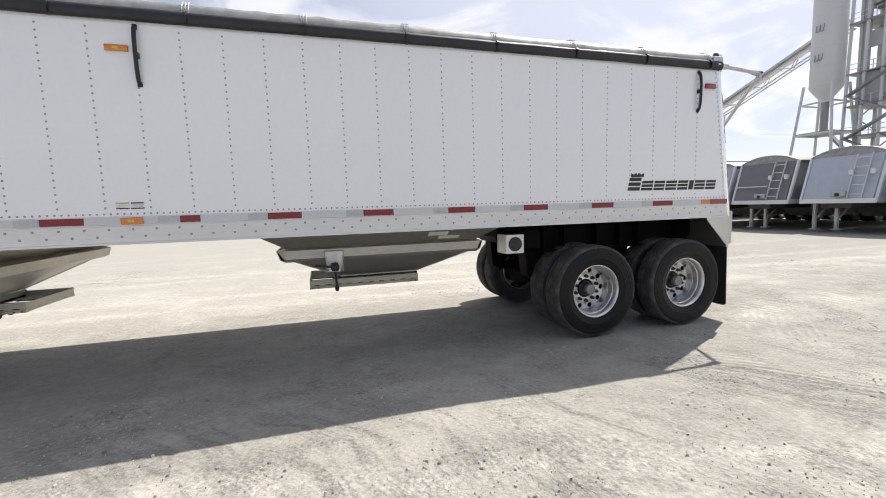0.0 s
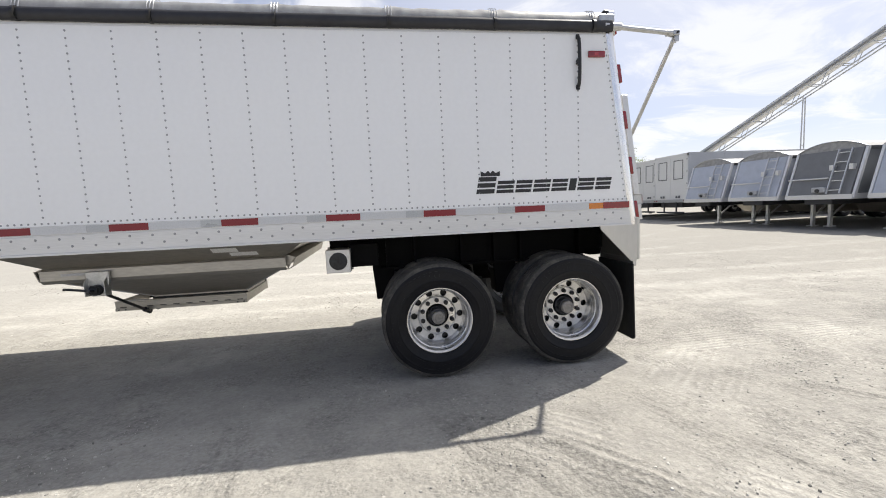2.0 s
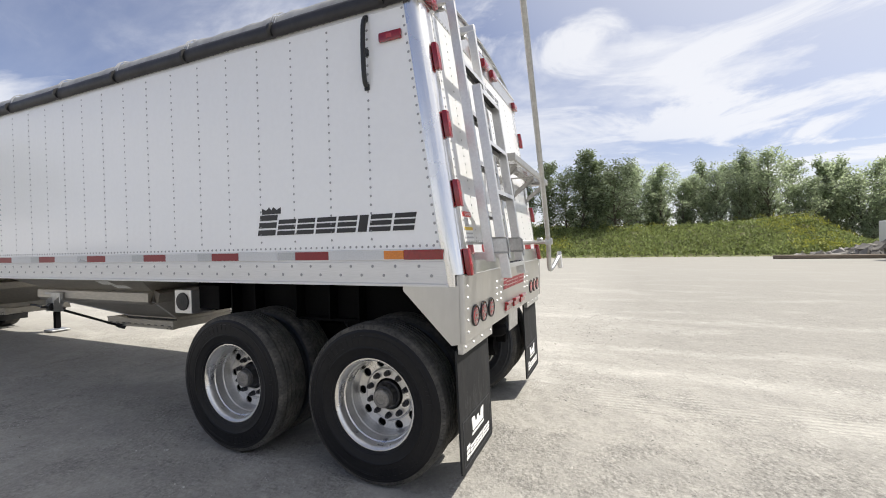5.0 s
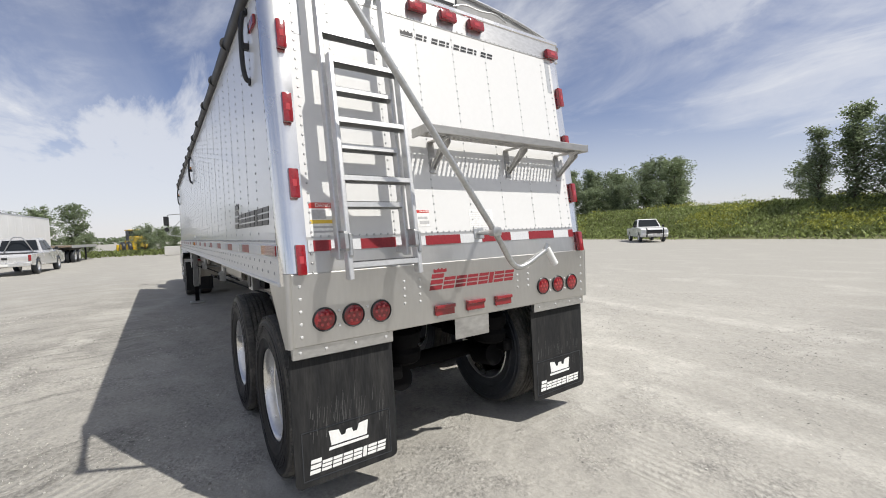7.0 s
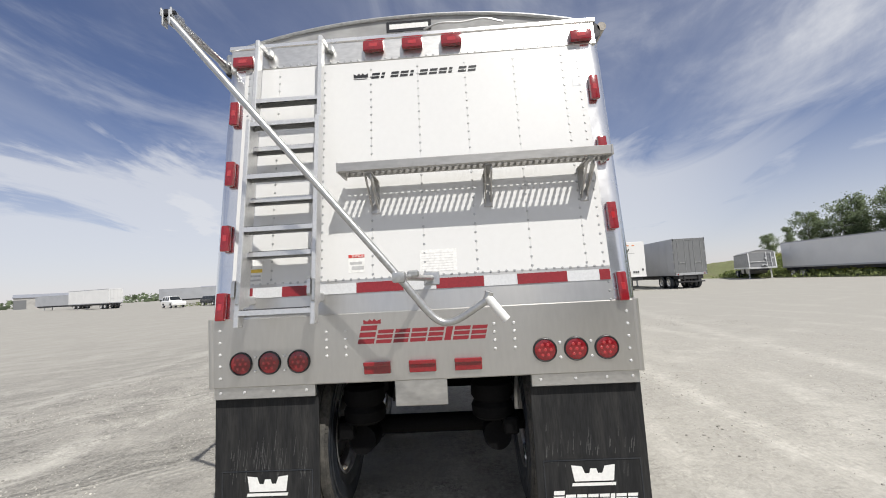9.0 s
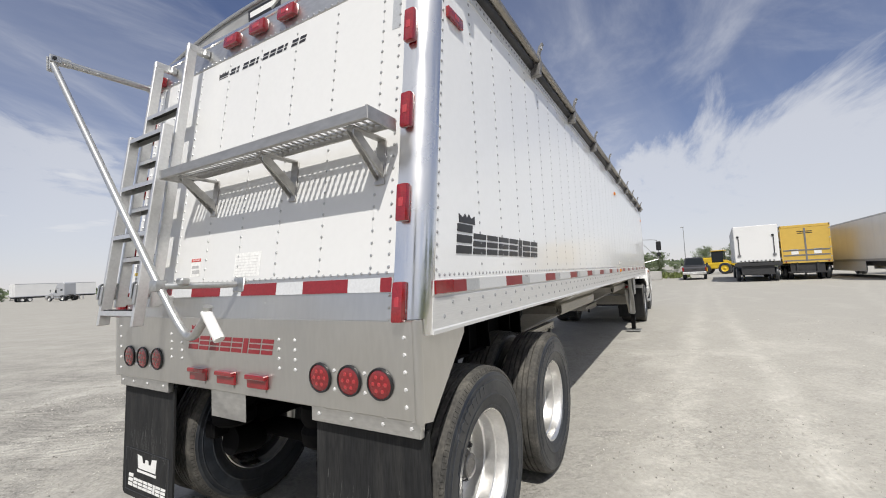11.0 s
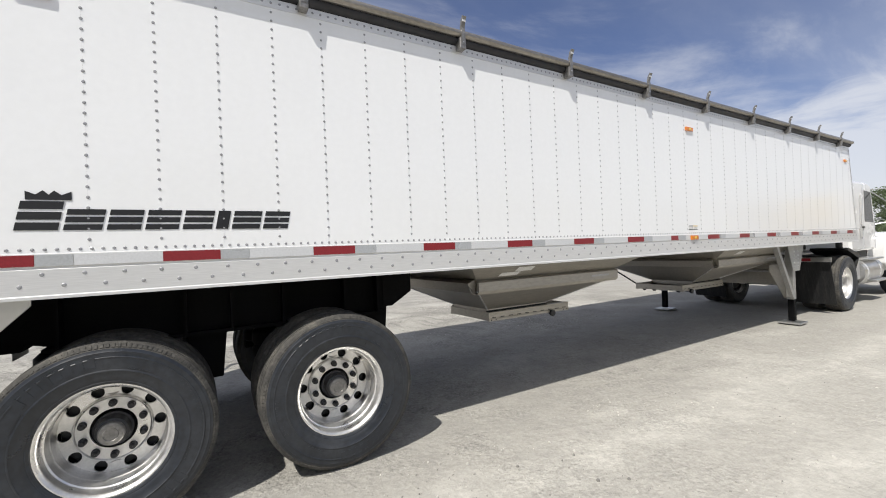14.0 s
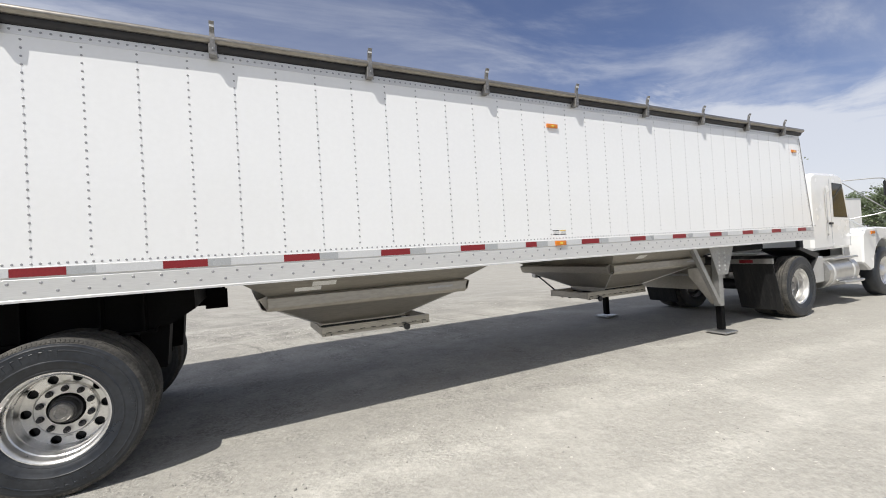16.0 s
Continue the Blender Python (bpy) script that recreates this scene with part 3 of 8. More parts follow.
def prism(pts, axis, a, b, bm=None, bev=0.0):
    """A flat outline, given in the two axes left after axis, drawn out from a to b."""
    t = bmesh.new()

    def at(p, d):
        if axis == "x":
            return (d, p[0], p[1])
        if axis == "y":
            return (p[0], d, p[1])
        return (p[0], p[1], d)
    lo = [t.verts.new(at(p, a)) for p in pts]
    hi = [t.verts.new(at(p, b)) for p in pts]
    k = len(pts)
    t.faces.new(lo)
    t.faces.new(hi[::-1])
    for i in range(k):
        t.faces.new((lo[i], hi[i], hi[(i + 1) % k], lo[(i + 1) % k]))
    bmesh.ops.recalc_face_normals(t, faces=t.faces)
    if bev:
        bmesh.ops.bevel(t, geom=t.edges[:], offset=bev, segments=1, affect="EDGES")
    return merge(bm, t)


def rod(p, q, r, seg=10, bm=None, r2=None, caps=True):
    t = bmesh.new() if bm is None else bm
    p, q = Vector(p), Vector(q)
    d = (q - p).normalized()
    u = d.orthogonal().normalized()
    w = d.cross(u)
    r2 = r if r2 is None else r2
    A = [t.verts.new(p + (u * math.cos(2 * math.pi * i / seg) + w * math.sin(2 * math.pi * i / seg)) * r) for i in range(seg)]
    B = [t.verts.new(q + (u * math.cos(2 * math.pi * i / seg) + w * math.sin(2 * math.pi * i / seg)) * r2) for i in range(seg)]
    for i in range(seg):
        j = (i + 1) % seg
        t.faces.new((A[i], A[j], B[j], B[i]))
    if caps:
        t.faces.new(A[::-1])
        t.faces.new(B)
    return t


def pipe(points, r, seg=10, bm=None, smooth=3):
    """A tube along points, with rounded bends."""
    pts = [Vector(p) for p in points]
    for _ in range(smooth):
        if len(pts) < 3:
            break
        out = [pts[0]]
        for a, b in zip(pts, pts[1:]):
            d = (b - a).length
            k = min(0.25, 0.06 / d if d > 1e-6 else 0.25) if _ == 0 else 0.25
            out += [a.lerp(b, k), a.lerp(b, 1 - k)]
        out.append(pts[-1])
        pts = out
    t = bmesh.new() if bm is None else bm
    rings = []
    ref = None
    for i, p in enumerate(pts):
        d = (pts[min(i + 1, len(pts) - 1)] - pts[max(i - 1, 0)]).normalized()
        u = d.orthogonal().normalized() if ref is None else (ref - d * ref.dot(d)).normalized()
        ref = u
        w = d.cross(u)
        rings.append([t.verts.new(p + (u * math.cos(2 * math.pi * k / seg) + w * math.sin(2 * math.pi * k / seg)) * r) for k in range(seg)])
    for A, B in zip(rings, rings[1:]):
        for i in range(seg):
            j = (i + 1) % seg
            t.faces.new((A[i], A[j], B[j], B[i]))
    t.faces.new(rings[0][::-1])
    t.faces.new(rings[-1])
    return t


def lathe(profile, seg=48, bm=None, axis="y", closed=False, at=(0, 0, 0)):
    """Turns (along, radius) pairs round an axis."""
    t = bmesh.new() if bm is None else bm
    o = Vector(at)
    rings = []
    for d, r in profile:
        ring = []
        for i in range(seg):
            a = 2 * math.pi * i / seg
            c, s = math.cos(a) * r, math.sin(a) * r
            v = {"y": (c, d, s), "x": (d, c, s), "z": (c, s, d)}[axis]
            ring.append(t.verts.new(o + Vector(v)))
        rings.append(ring)
    pairs = list(zip(rings, rings[1:]))
    if closed:
        pairs.append((rings[-1], rings[0]))
    for A, B in pairs:
        for i in range(seg):
            j = (i + 1) % seg
            t.faces.new((A[i], A[j], B[j], B[i]))
    return t


def fix(bm):
    bmesh.ops.recalc_face_normals(bm, faces=bm.faces)
    return bm


def studs(places, normal, r=0.008, h=0.004, seg=7):
    """Low round heads set on a surface, in one mesh."""
    bm = bmesh.new()
    n = Vector(normal).normalized()
    u = n.orthogonal().normalized()
    w = n.cross(u)
    ring = [u * math.cos(2 * math.pi * i / seg) + w * math.sin(2 * math.pi * i / seg) for i in range(seg)]
    for p in places:
        p = Vector(p)
        A = [bm.verts.new(p + v * r) for v in ring]
        B = [bm.verts.new(p + v * r * 0.62 + n * h) for v in ring]
        for i in range(seg):
            j = (i + 1) % seg
            bm.faces.new((A[i], A[j], B[j], B[i]))
        bm.faces.new(B)
    return bm

# ---- the grain trailer ----
SLOPE = 0.14


def rear_x(z):
    return 0.085 - SLOPE * (z - 1.4)


def edge_x(z):
    return -0.005 - SLOPE * (z - 1.4)


def front_x(z):
    return -11.48 - 0.18 * (3.05 - z)


def lean(bm):
    """Takes a mesh built against x = 0 onto the sloping rear wall."""
    for v in bm.verts:
        v.co.x += rear_x(v.co.z)
    return bm


trailer = thing("grain_trailer", "white riveted hopper-bottom grain trailer with aluminium rails and grey rolled tarp", "trailer")
COL0, PITCH, NCOL = -0.494, 0.3035, 36
COLS = [COL0 - PITCH * k for k in range(NCOL)]
SIDE_LO, SIDE_HI = 1.487, 2.99


def crown(bm_points, name, material, parent, xf, label=""):
    """A plain crown outline, drawn out thinly; xf maps (u, v, depth) to the world."""
    b = bmesh.new()
    lo = [b.verts.new(xf(u, v, 0.0)) for u, v in bm_points]
    hi = [b.verts.new(xf(u, v, 1.0)) for u, v in bm_points]
    b.faces.new(hi)
    k = len(lo)
    for i in range(k):
        b.faces.new((lo[i], lo[(i + 1) % k], hi[(i + 1) % k], hi[i]))
    return part(name, fix(b), material, parent, label, smooth=False)


CROWN = [(0, 0), (1, 0), (1.0, 0.5), (0.78, 0.3), (0.62, 0.55), (0.5, 0.3), (0.38, 0.55), (0.22, 0.3), (0, 0.5)]


def word_bars(parent, material, xf, length, height, slant, name="mark_block", first_tall=1.35):
    """A brand mark as eight plain slanted blocks with slits and a crown on the first."""
    widths = [1.0, 0.95, 0.9, 0.95, 0.9, 0.4, 0.95, 0.9]
    gap = 0.12
    total = sum(widths) + gap * 7
    def quad(b, u0, u1, v0, v1):
        base = [(u0 + slant * v0, v0), (u1 + slant * v0, v0), (u1 + slant * v1, v1), (u0 + slant * v1, v1)]
        lo = [b.verts.new(xf(u, v, 0.0)) for u, v in base]
        hi = [b.verts.new(xf(u, v, 1.0)) for u, v in base]
        b.faces.new(hi)
        for i in range(4):
            b.faces.new((lo[i], lo[(i + 1) % 4], hi[(i + 1) % 4], hi[i]))
    u = 0.0
    for k, w in enumerate(widths):
        a, e = u / total * length, (u + w) / total * length
        h = height * (first_tall if k == 0 else 1.0)
        for v0, v1 in ((0, h),) if w < 0.5 else ((0.0, h * 0.27), (h * 0.365, h * 0.635), (h * 0.73, h)):
            b = bmesh.new()
            quad(b, a, e, v0, v1)
            part(name, fix(b), material, parent, smooth=False)
        u += w + gap


def build_sides():
    first = None
    for sy, nm in ((-1, "side_wall"), (1, "side_wall")):
        # backing sheet behind the seams, with the outline of the whole side
        out = [(edge_x(SIDE_LO), SIDE_LO), (edge_x(SIDE_HI), SIDE_HI), (front_x(SIDE_HI), SIDE_HI), (front_x(SIDE_LO), SIDE_LO)]
        wall = part(nm, prism(out, "y", sy * 1.185, sy * 1.2155), "white", trailer, "long riveted side wall of narrow white sheets", smooth=False)
        shift = -0.018 if sy > 0 else 0.0
        for k in range(NCOL - 1):
            x1, x0 = COLS[k] + shift, COLS[k + 1] + shift
            if first is None:
                b = box((-PITCH / 2, -0.0035, SIDE_LO), (PITCH / 2, 0.0035, SIDE_HI))
                first = part("panel", b, "white", wall, smooth=False)
                first.matrix_basis = Matrix.Translation(((x0 + x1) / 2, sy * (1.2185 + 0.0007 * (k % 2)), 0))
            else:
                share("panel", first, Matrix.Translation(((x0 + x1) / 2, sy * (1.2185 + 0.0007 * (k % 2)), 0)), wall)
        xr = COLS[0] + shift + 0.0003
        part("panel", prism([(xr, SIDE_LO), (edge_x(SIDE_LO), SIDE_LO), (edge_x(SIDE_HI), SIDE_HI), (xr, SIDE_HI)], "y", sy * 1.215, sy * 1.222), "white", wall, smooth=False)
        xf = COLS[-1] + shift - 0.0003
        part("panel", prism([(front_x(SIDE_LO), SIDE_LO), (xf, SIDE_LO), (xf, SIDE_HI), (front_x(SIDE_HI), SIDE_HI)], "y", sy * 1.215, sy * 1.222), "white", wall, smooth=False)
        # rivets
        places = []
        cols = [x + shift for x in COLS + [COLS[-1] - PITCH, COLS[-1] - 2 * PITCH]]
        for x in cols:
            z = 1.555
            while z < (2.96 if sy > 0 else 2.925):
                if x > front_x(z) + 0.04:
                    places.append((x, sy * 1.222, z))
                z += 0.0535
        x = -0.03
        while x > -11.85:
            places.append((x, sy * 1.222, 1.508))
            x -= 0.0446
        x = -0.26
        while x > -11.3:
            places.append((x, 1.226, 3.004) if sy > 0 else (x, -1.224, 2.957))
            x -= 0.0506
        z = 1.53
        while z < 2.93:
            places.append((edge_x(z) - 0.028, sy * 1.222, z))
            places.append((front_x(z) + 0.05, sy * 1.222, z))
            z += 0.0535
        tagged(part("rivets", studs(places, (0, sy, 0), 0.0086, 0.0038), "rivet", wall), kind="stuff")
        # lower rail with a foot lip and a shallow groove
        prof = [(1.16, 1.268), (1.236, 1.268), (1.236, 1.282), (1.229, 1.288), (1.229, 1.412), (1.226, 1.416), (1.226, 1.422), (1.23, 1.426), (1.23, 1.486), (1.224, 1.49), (1.16, 1.49)]
        rail = prism([(sy * a, z) for a, z in prof], "x", 0.0, front_x(1.38) + 0.01)
        for v in rail.verts:
            if v.co.x > -1:
                v.co.x = edge_x(v.co.z)
        rail = part("bottom_rail", rail, "rail", trailer, "bolted aluminium bottom rail", smooth=False)
        bolts = []
        x = -0.09
        k = 0
        while x > -11.75:
            bolts.append((x, sy * 1.229, 1.388 if k % 2 else 1.332))
            x -= 0.08
            k += 1
        tagged(part("bolts", studs(bolts, (0, sy, 0), 0.0105, 0.0035), "rivet", rail), kind="stuff")
        # reflective tape
        def strip(x0, x1, material, label=""):
            part("reflective_strip", box((x0, sy * 1.230, 1.4285), (x1, sy * 1.2325, 1.4825)), material, rail, label, smooth=False)
        reds = [(-0.82 - 0.8025 * k - 0.275, -0.82 - 0.8025 * k) for k in range(6)]
        reds.append((-5.76, -5.615))
        reds += [(-6.404 - 0.8025 * k - 0.275, -6.404 - 0.8025 * k) for k in range(7)]
        prev = -0.41 if sy < 0 else -0.45
        for a, b in reds:
            lo_x = b + 0.0015
            if a < -6.5 and prev > -5.8:
                strip(-5.99, prev - 0.17, "white_tape")
                strip(-6.30, -6.18, "white_tape")
            else:
                strip(lo_x, prev - 0.0015, "white_tape")
            strip(a, b, "red_tape", "red reflective tape")
            g = a - 0.152
            strip(g, a - 0.0015, "grey_tape")
            prev = g
        # end marker: amber then red lamp
        if sy > 0:
            part("reflective_strip", box((-0.305, sy * 1.23, 1.4285), (-0.175, sy * 1.2335, 1.4825)), "red_tape", rail, "red reflective tape", smooth=False)
            part("reflective_strip", box((-0.45, sy * 1.23, 1.4285), (-0.307, sy * 1.2325, 1.4825)), "grey_tape", rail, smooth=False)
            part("red_marker", box((-0.173, sy * 1.23, 1.427), (-0.012, sy * 1.240, 1.485), 0.004), "red_lens", rail, "red end lamp", smooth=False)
        else:
            part("amber_marker", box((-0.403, sy * 1.23, 1.430), (-0.268, sy * 1.2335, 1.482)), "amber_lens", rail, "amber reflective tape", smooth=False)
            part("red_marker", box((-0.266, sy * 1.23, 1.427), (-0.012, sy * 1.238, 1.485), 0.003), "red_lens", rail, "red reflective end strip", smooth=False)
        lamp("amber_lamp", (-6.087, sy * 1.23, 1.452), (0.15, 0.054), sy, "amber_lens")
        lamp("amber_lamp", (-6.075, sy * 1.222, 2.748), (0.152, 0.046), sy, "amber_lens")
        lamp("amber_lamp", (-11.27, sy * 1.222, 2.76), (0.14, 0.046), sy, "amber_lens")
        lamp("red_lamp", (-0.325, sy * 1.222, 2.767), (0.152, 0.055), sy, "red_lens")
        # decals near the middle
        for x0, x1, z0, z1, m in ((-6.19, -6.10, 1.545, 1.598, "label_white"), (-6.09, -6.0, 1.545, 1.598, "label_white")):
            lab = part("decal", box((x0, sy * 1.2222, z0), (x1, sy * 1.2232, z1)), m, wall, smooth=False)
            part("print_bar", box((x0, sy * 1.2233, z0), (x1, sy * 1.2238, z0 + 0.009)), "black_print", lab, smooth=False)
            part("print_bar", box((x0, sy * 1.2233, z1 - 0.012), (x1, sy * 1.2238, z1 - 0.002)), "label_yellow" if x0 < -6.1 else "black_print", lab, smooth=False)
            for q in range(3):
                part("print_bar", box((x0 + 0.005, sy * 1.2233, z0 + 0.015 + q * 0.008), (x1 - 0.012, sy * 1.2237, z0 + 0.018 + q * 0.008)), "label_grey", lab, smooth=False)
        # brand mark low at the rear
        if sy < 0:
            def f(u, v, d):
                return (-1.435 + u, -1.2222 - 0.0032 * d, 1.603 + v)
        else:
            def f(u, v, d):
                return (-0.235 - u, 1.2222 + 0.0032 * d, 1.603 + v)
        word_bars(wall, "black_print", f, 1.235, 0.105, 0.20)

        def fc(u, v, d):
            p = f(0.045 + u * 0.17, 0.148 + v * 0.085, d)
            return p
        crown(CROWN, "crown_mark", "black_print", wall, fc, "small black crown")


def lamp(name, c, size, sy, material):
    """A side marker lamp: a base and a domed lens with a bright middle."""
    w, h = size
    lo = (c[0] - w / 2, c[1], c[2] - h / 2)
    hi = (c[0] + w / 2, c[1] + sy * 0.02, c[2] + h / 2)
    ob = part(name, box(lo, hi, 0.007, seg=2), material, trailer, "small %s marker lamp" % ("amber" if "amber" in name else "red"))
    part("reflector", box((c[0] - w * 0.16, c[1] + sy * 0.018, c[2] - h * 0.22), (c[0] + w * 0.1, c[1] + sy * 0.0225, c[2] + h * 0.22), 0.002), "label_yellow" if "amber" in name else "led", ob)
    return ob


def corner_post(sy):
    b = bmesh.new()
    rings = []
    zs = [1.27, 1.3365, 1.3375, 1.5, 2.0, 2.5, 3.07]
    for z in zs:
        ring = []
        xs, xe = edge_x(z), rear_x(z)
        r = xe - xs
        prof = [(xs - 0.012, 1.215), (xs - 0.012, 1.2255), (xs + 0.008, 1.2275)]
        for i in range(11):
            a = math.pi / 2 * i / 10
            prof.append((xs + 0.012 + (r - 0.008) * math.sin(a), 1.2275 - 0.085 * (1 - math.cos(a))))
        prof += [(xe + 0.004, 1.095), (xe - 0.004, 1.095), (xe - 0.02, 1.16), (xs + 0.01, 1.20)]
        for x, y in prof:
            ring.append(b.verts.new((min(x, 0.053) if z < 1.337 else x, sy * y, z)))
        rings.append(ring)
    for A, B in zip(rings, rings[1:]):
        k = len(A)
        for i in range(k):
            b.faces.new((A[i], A[(i + 1) % k], B[(i + 1) % k], B[i]))
    b.faces.new(rings[0])
    b.faces.new(rings[-1])
    return part("corner_post", fix(b), "polish", trailer, "rounded mirror-polished corner post", angle=50)


def rear_lamp(parent, y, z, w, h, thick=0.032, name="red_lamp"):
    b = box((0.006, y - w / 2, z - h / 2), (thick, y + w / 2, z + h / 2), 0.010, seg=2)
    ob = part(name, lean(b), "red_lens", parent, "red rear marker lamp")
    vert = h > w
    b = box((thick - 0.002, y - w * (0.22 if vert else 0.2), z - h * (0.12 if vert else 0.2)), (thick + 0.002, y + w * (0.22 if vert else 0.2), z + h * (0.12 if vert else 0.2)), 0.0015)
    part("reflector", lean(b), "led", ob)
    return ob


def build_rear():
    # sloping rear wall of narrow sheets
    back = part("rear_wall", lean(box((-0.03, -1.10, 1.52), (0.0, 1.10, 2.95))), "rail", trailer, "sloping rear wall of riveted white sheets", smooth=False)
    ys = [-1.10, -0.86, -0.56, -0.257, 0.048, 0.353, 0.663, 0.969, 1.10]
    for a, b in zip(ys, ys[1:]):
        part("panel", lean(box((0.0, a + 0.0003, 1.525), (0.0035, b - 0.0003, 2.945))), "white_rear_toned", back, smooth=False)
    places = []
    for y in ys[1:-1] + [-1.065, 1.065]:
        z = 1.55
        while z < 2.93:
            places.append((rear_x(z) + 0.0035, y, z))
            z += 0.0535
    for k in range(48):
        places.append((rear_x(1.527) + 0.004, -1.06 + k * 0.045, 1.527))
        places.append((rear_x(2.962) + 0.006, -1.06 + k * 0.045, 2.962))
    for sy in (-1, 1):
        for k in range(4):
            z = 1.335 + 0.05 * k
            places.append((rear_x(z) + 0.004, sy * 1.075, z))
    tagged(part("rivets", studs(places, (1, 0, 0.14), 0.0078, 0.004), "galv", back), kind="stuff")
    # grey strips high beside the posts
    for sy in (-1, 1):
        part("grey_decal", lean(box((0.0037, sy * 1.045 - 0.024, 2.66), (0.0047, sy * 1.045 + 0.024, 2.93))), "grey_tape", back, smooth=False)
    # header and its lamps
    head = part("rear_header", lean(box((-0.04, -1.20, 2.948), (0.006, 1.20, 3.125), 0.004)), "alu", trailer, "brushed aluminium rear header", smooth=False)
    part("header_lip", lean(box((-0.06, -1.215, 3.105), (0.014, 1.215, 3.14), 0.006)), "polish", head, smooth=False)
    for y in (-0.232, 0.022, 0.277):
        rear_lamp(trailer, y, 3.042, 0.135, 0.07, 0.05)
    for sy in (-1, 1):
        rear_lamp(trailer, sy * 1.10, 3.0, 0.135, 0.07, 0.045)
        for z in (2.63, 2.222, 1.812, 1.408):
            rear_lamp(trailer, sy * 1.139, z, 0.052, 0.160, 0.042)
        corner_post(sy)
    # tape across the rear
    tape = part("reflective_band", lean(box((0.004, -1.09, 1.447), (0.0075, 1.09, 1.507))), "white_tape", trailer, "white and red reflective band", smooth=False)
    for a, b in ((-1.062, -0.965), (-0.79, -0.565), (-0.352, -0.078), (0.11, 0.382), (0.571, 0.85), (1.03, 1.088)):
        part("reflective_strip", lean(box((0.0078, a, 1.4475), (0.0092, b, 1.5065))), "red_tape", tape, "red reflective tape", smooth=False)
    # stainless skirt: sloping apron then the upright bumper
    part("apron", lean(box((-0.03, -1.125, 1.30), (0.003, 1.125, 1.525))), "stainless", trailer, "stainless apron under the rear wall", smooth=False)
    b = prism([(-1.215, 0.945), (1.215, 0.945), (1.215, 1.335), (-1.215, 1.335)], "x", 0.055, 0.102, bev=0.006)
    bumper = part("rear_bumper", b, "stainless", trailer, "stainless rear bumper panel with round lamps", smooth=False)
    for sy in (-1, 1):
        side = prism([(0.100, 0.945), (0.100, 1.275), (-0.285, 1.275), (-0.285, 1.24), (0.02, 0.93)], "y", sy * 1.205, sy * 1.2185)
        part("bumper_cheek", side, "stainless", bumper, smooth=False)
        edge = lathe([(0.945, 0.02), (1.335, 0.02)], 16, axis="z", at=(0.088, sy * 1.205, 0))
        part("bumper_edge", edge, "stainless", bumper)
        part("hanger_strip", box((0.05, sy * 0.61, 0.878), (0.085, sy * 1.20, 0.95), 0.003), "alu", bumper, "aluminium mud flap hanger", smooth=False)
        heads = [(0.102, sy * 1.152, 1.0 + 0.067 * k) for k in range(5)]
        heads += [(0.102, sy * y, 1.10 + 0.045 * k) for y in (0.42, 0.53) for k in range(4)]
        heads += [(0.102, sy * y, z) for y in (0.775, 0.945) for z in (1.035, 1.115)]
        heads += [(0.086, sy * y, 0.915) for y in (0.66, 0.85, 1.02, 1.16)]
        tagged(part("bolts", studs(heads, (1, 0, 0), 0.0095, 0.006), "rail", bumper), kind="stuff")
        for y in (0.692, 0.862, 1.028):
            tail_lamp(sy * y, 1.079)
    for y in (-0.243, 0.012, 0.266):
        b = box((0.102, y - 0.075, 0.992), (0.118, y + 0.075, 1.055), 0.003)
        ob = part("red_lamp", b, "red_lens", trailer, "red lamp with a hooded top", smooth=False)
        part("hood", box((0.10, y - 0.0755, 1.036), (0.132, y + 0.0755, 1.0595), 0.004), "red_lens", ob, smooth=False)
        part("bracket", box((0.103, y - 0.055, 0.975), (0.107, y + 0.055, 1.0)), "alu", ob, smooth=False)
    part("plate_holder", box((0.086, -0.152, 0.805), (0.094, 0.142, 0.955), 0.004), "alu", trailer, "blank aluminium plate holder", smooth=False)
    # brand marks on the rear
    word_bars(bumper, "red_print", lambda u, v, d: (0.1026 + 0.001 * d, -0.352 + u, 1.158 + v), 0.72, 0.075, 0.25)
    crown(CROWN, "crown_mark", "red_print", bumper, lambda u, v, d: (0.1026 + 0.001 * d, -0.315 + u * 0.10, 1.268 + v * 0.05), "small red crown")

    def g(u, v, d):
        z = 2.82 + v
        return (rear_x(z) + 0.0042 + 0.001 * d, -0.255 + u, z)
    for k in range(11):
        w = 0.022 if k in (1, 4, 8) else 0.05
        u0 = k * 0.0625
        for lo_v, hi_v in ((0, 0.016), (0.023, 0.04)):
            q = [(u0 + 0.25 * lo_v, lo_v), (u0 + w + 0.25 * lo_v, lo_v), (u0 + w + 0.25 * hi_v, hi_v), (u0 + 0.25 * hi_v, hi_v)]
            bars = bmesh.new()
            bars.faces.new([bars.verts.new(g(a, c, 1)) for a, c in q])
            part("mark_block", bars, "black_print", back, smooth=False)
    crown(CROWN, "crown_mark", "black_print", back, lambda u, v, d: g(-0.115 + u * 0.095, 0.012 + v * 0.06, d), "small black crown")
    part("mark_bar", lean(box((0.0042, -0.37, 2.82), (0.0052, -0.28, 2.825))), "black_print", back, smooth=False)
    # notices
    def notice(y0, y1, z0, z1, base, bands):
        lab = part("notice", lean(box((0.004, y0, z0), (0.005, y1, z1))), base, back, "printed safety notice", smooth=False)
        for a, b, c, d, m in bands:
            part("print_bar", lean(box((0.0052, y0 + (y1 - y0) * a, z0 + (z1 - z0) * c), (0.0058, y0 + (y1 - y0) * b, z0 + (z1 - z0) * d))), m, lab, smooth=False)
    def word(text, y, z, size):
        """Flat white lettering on the sloping rear wall, read from behind the trailer."""
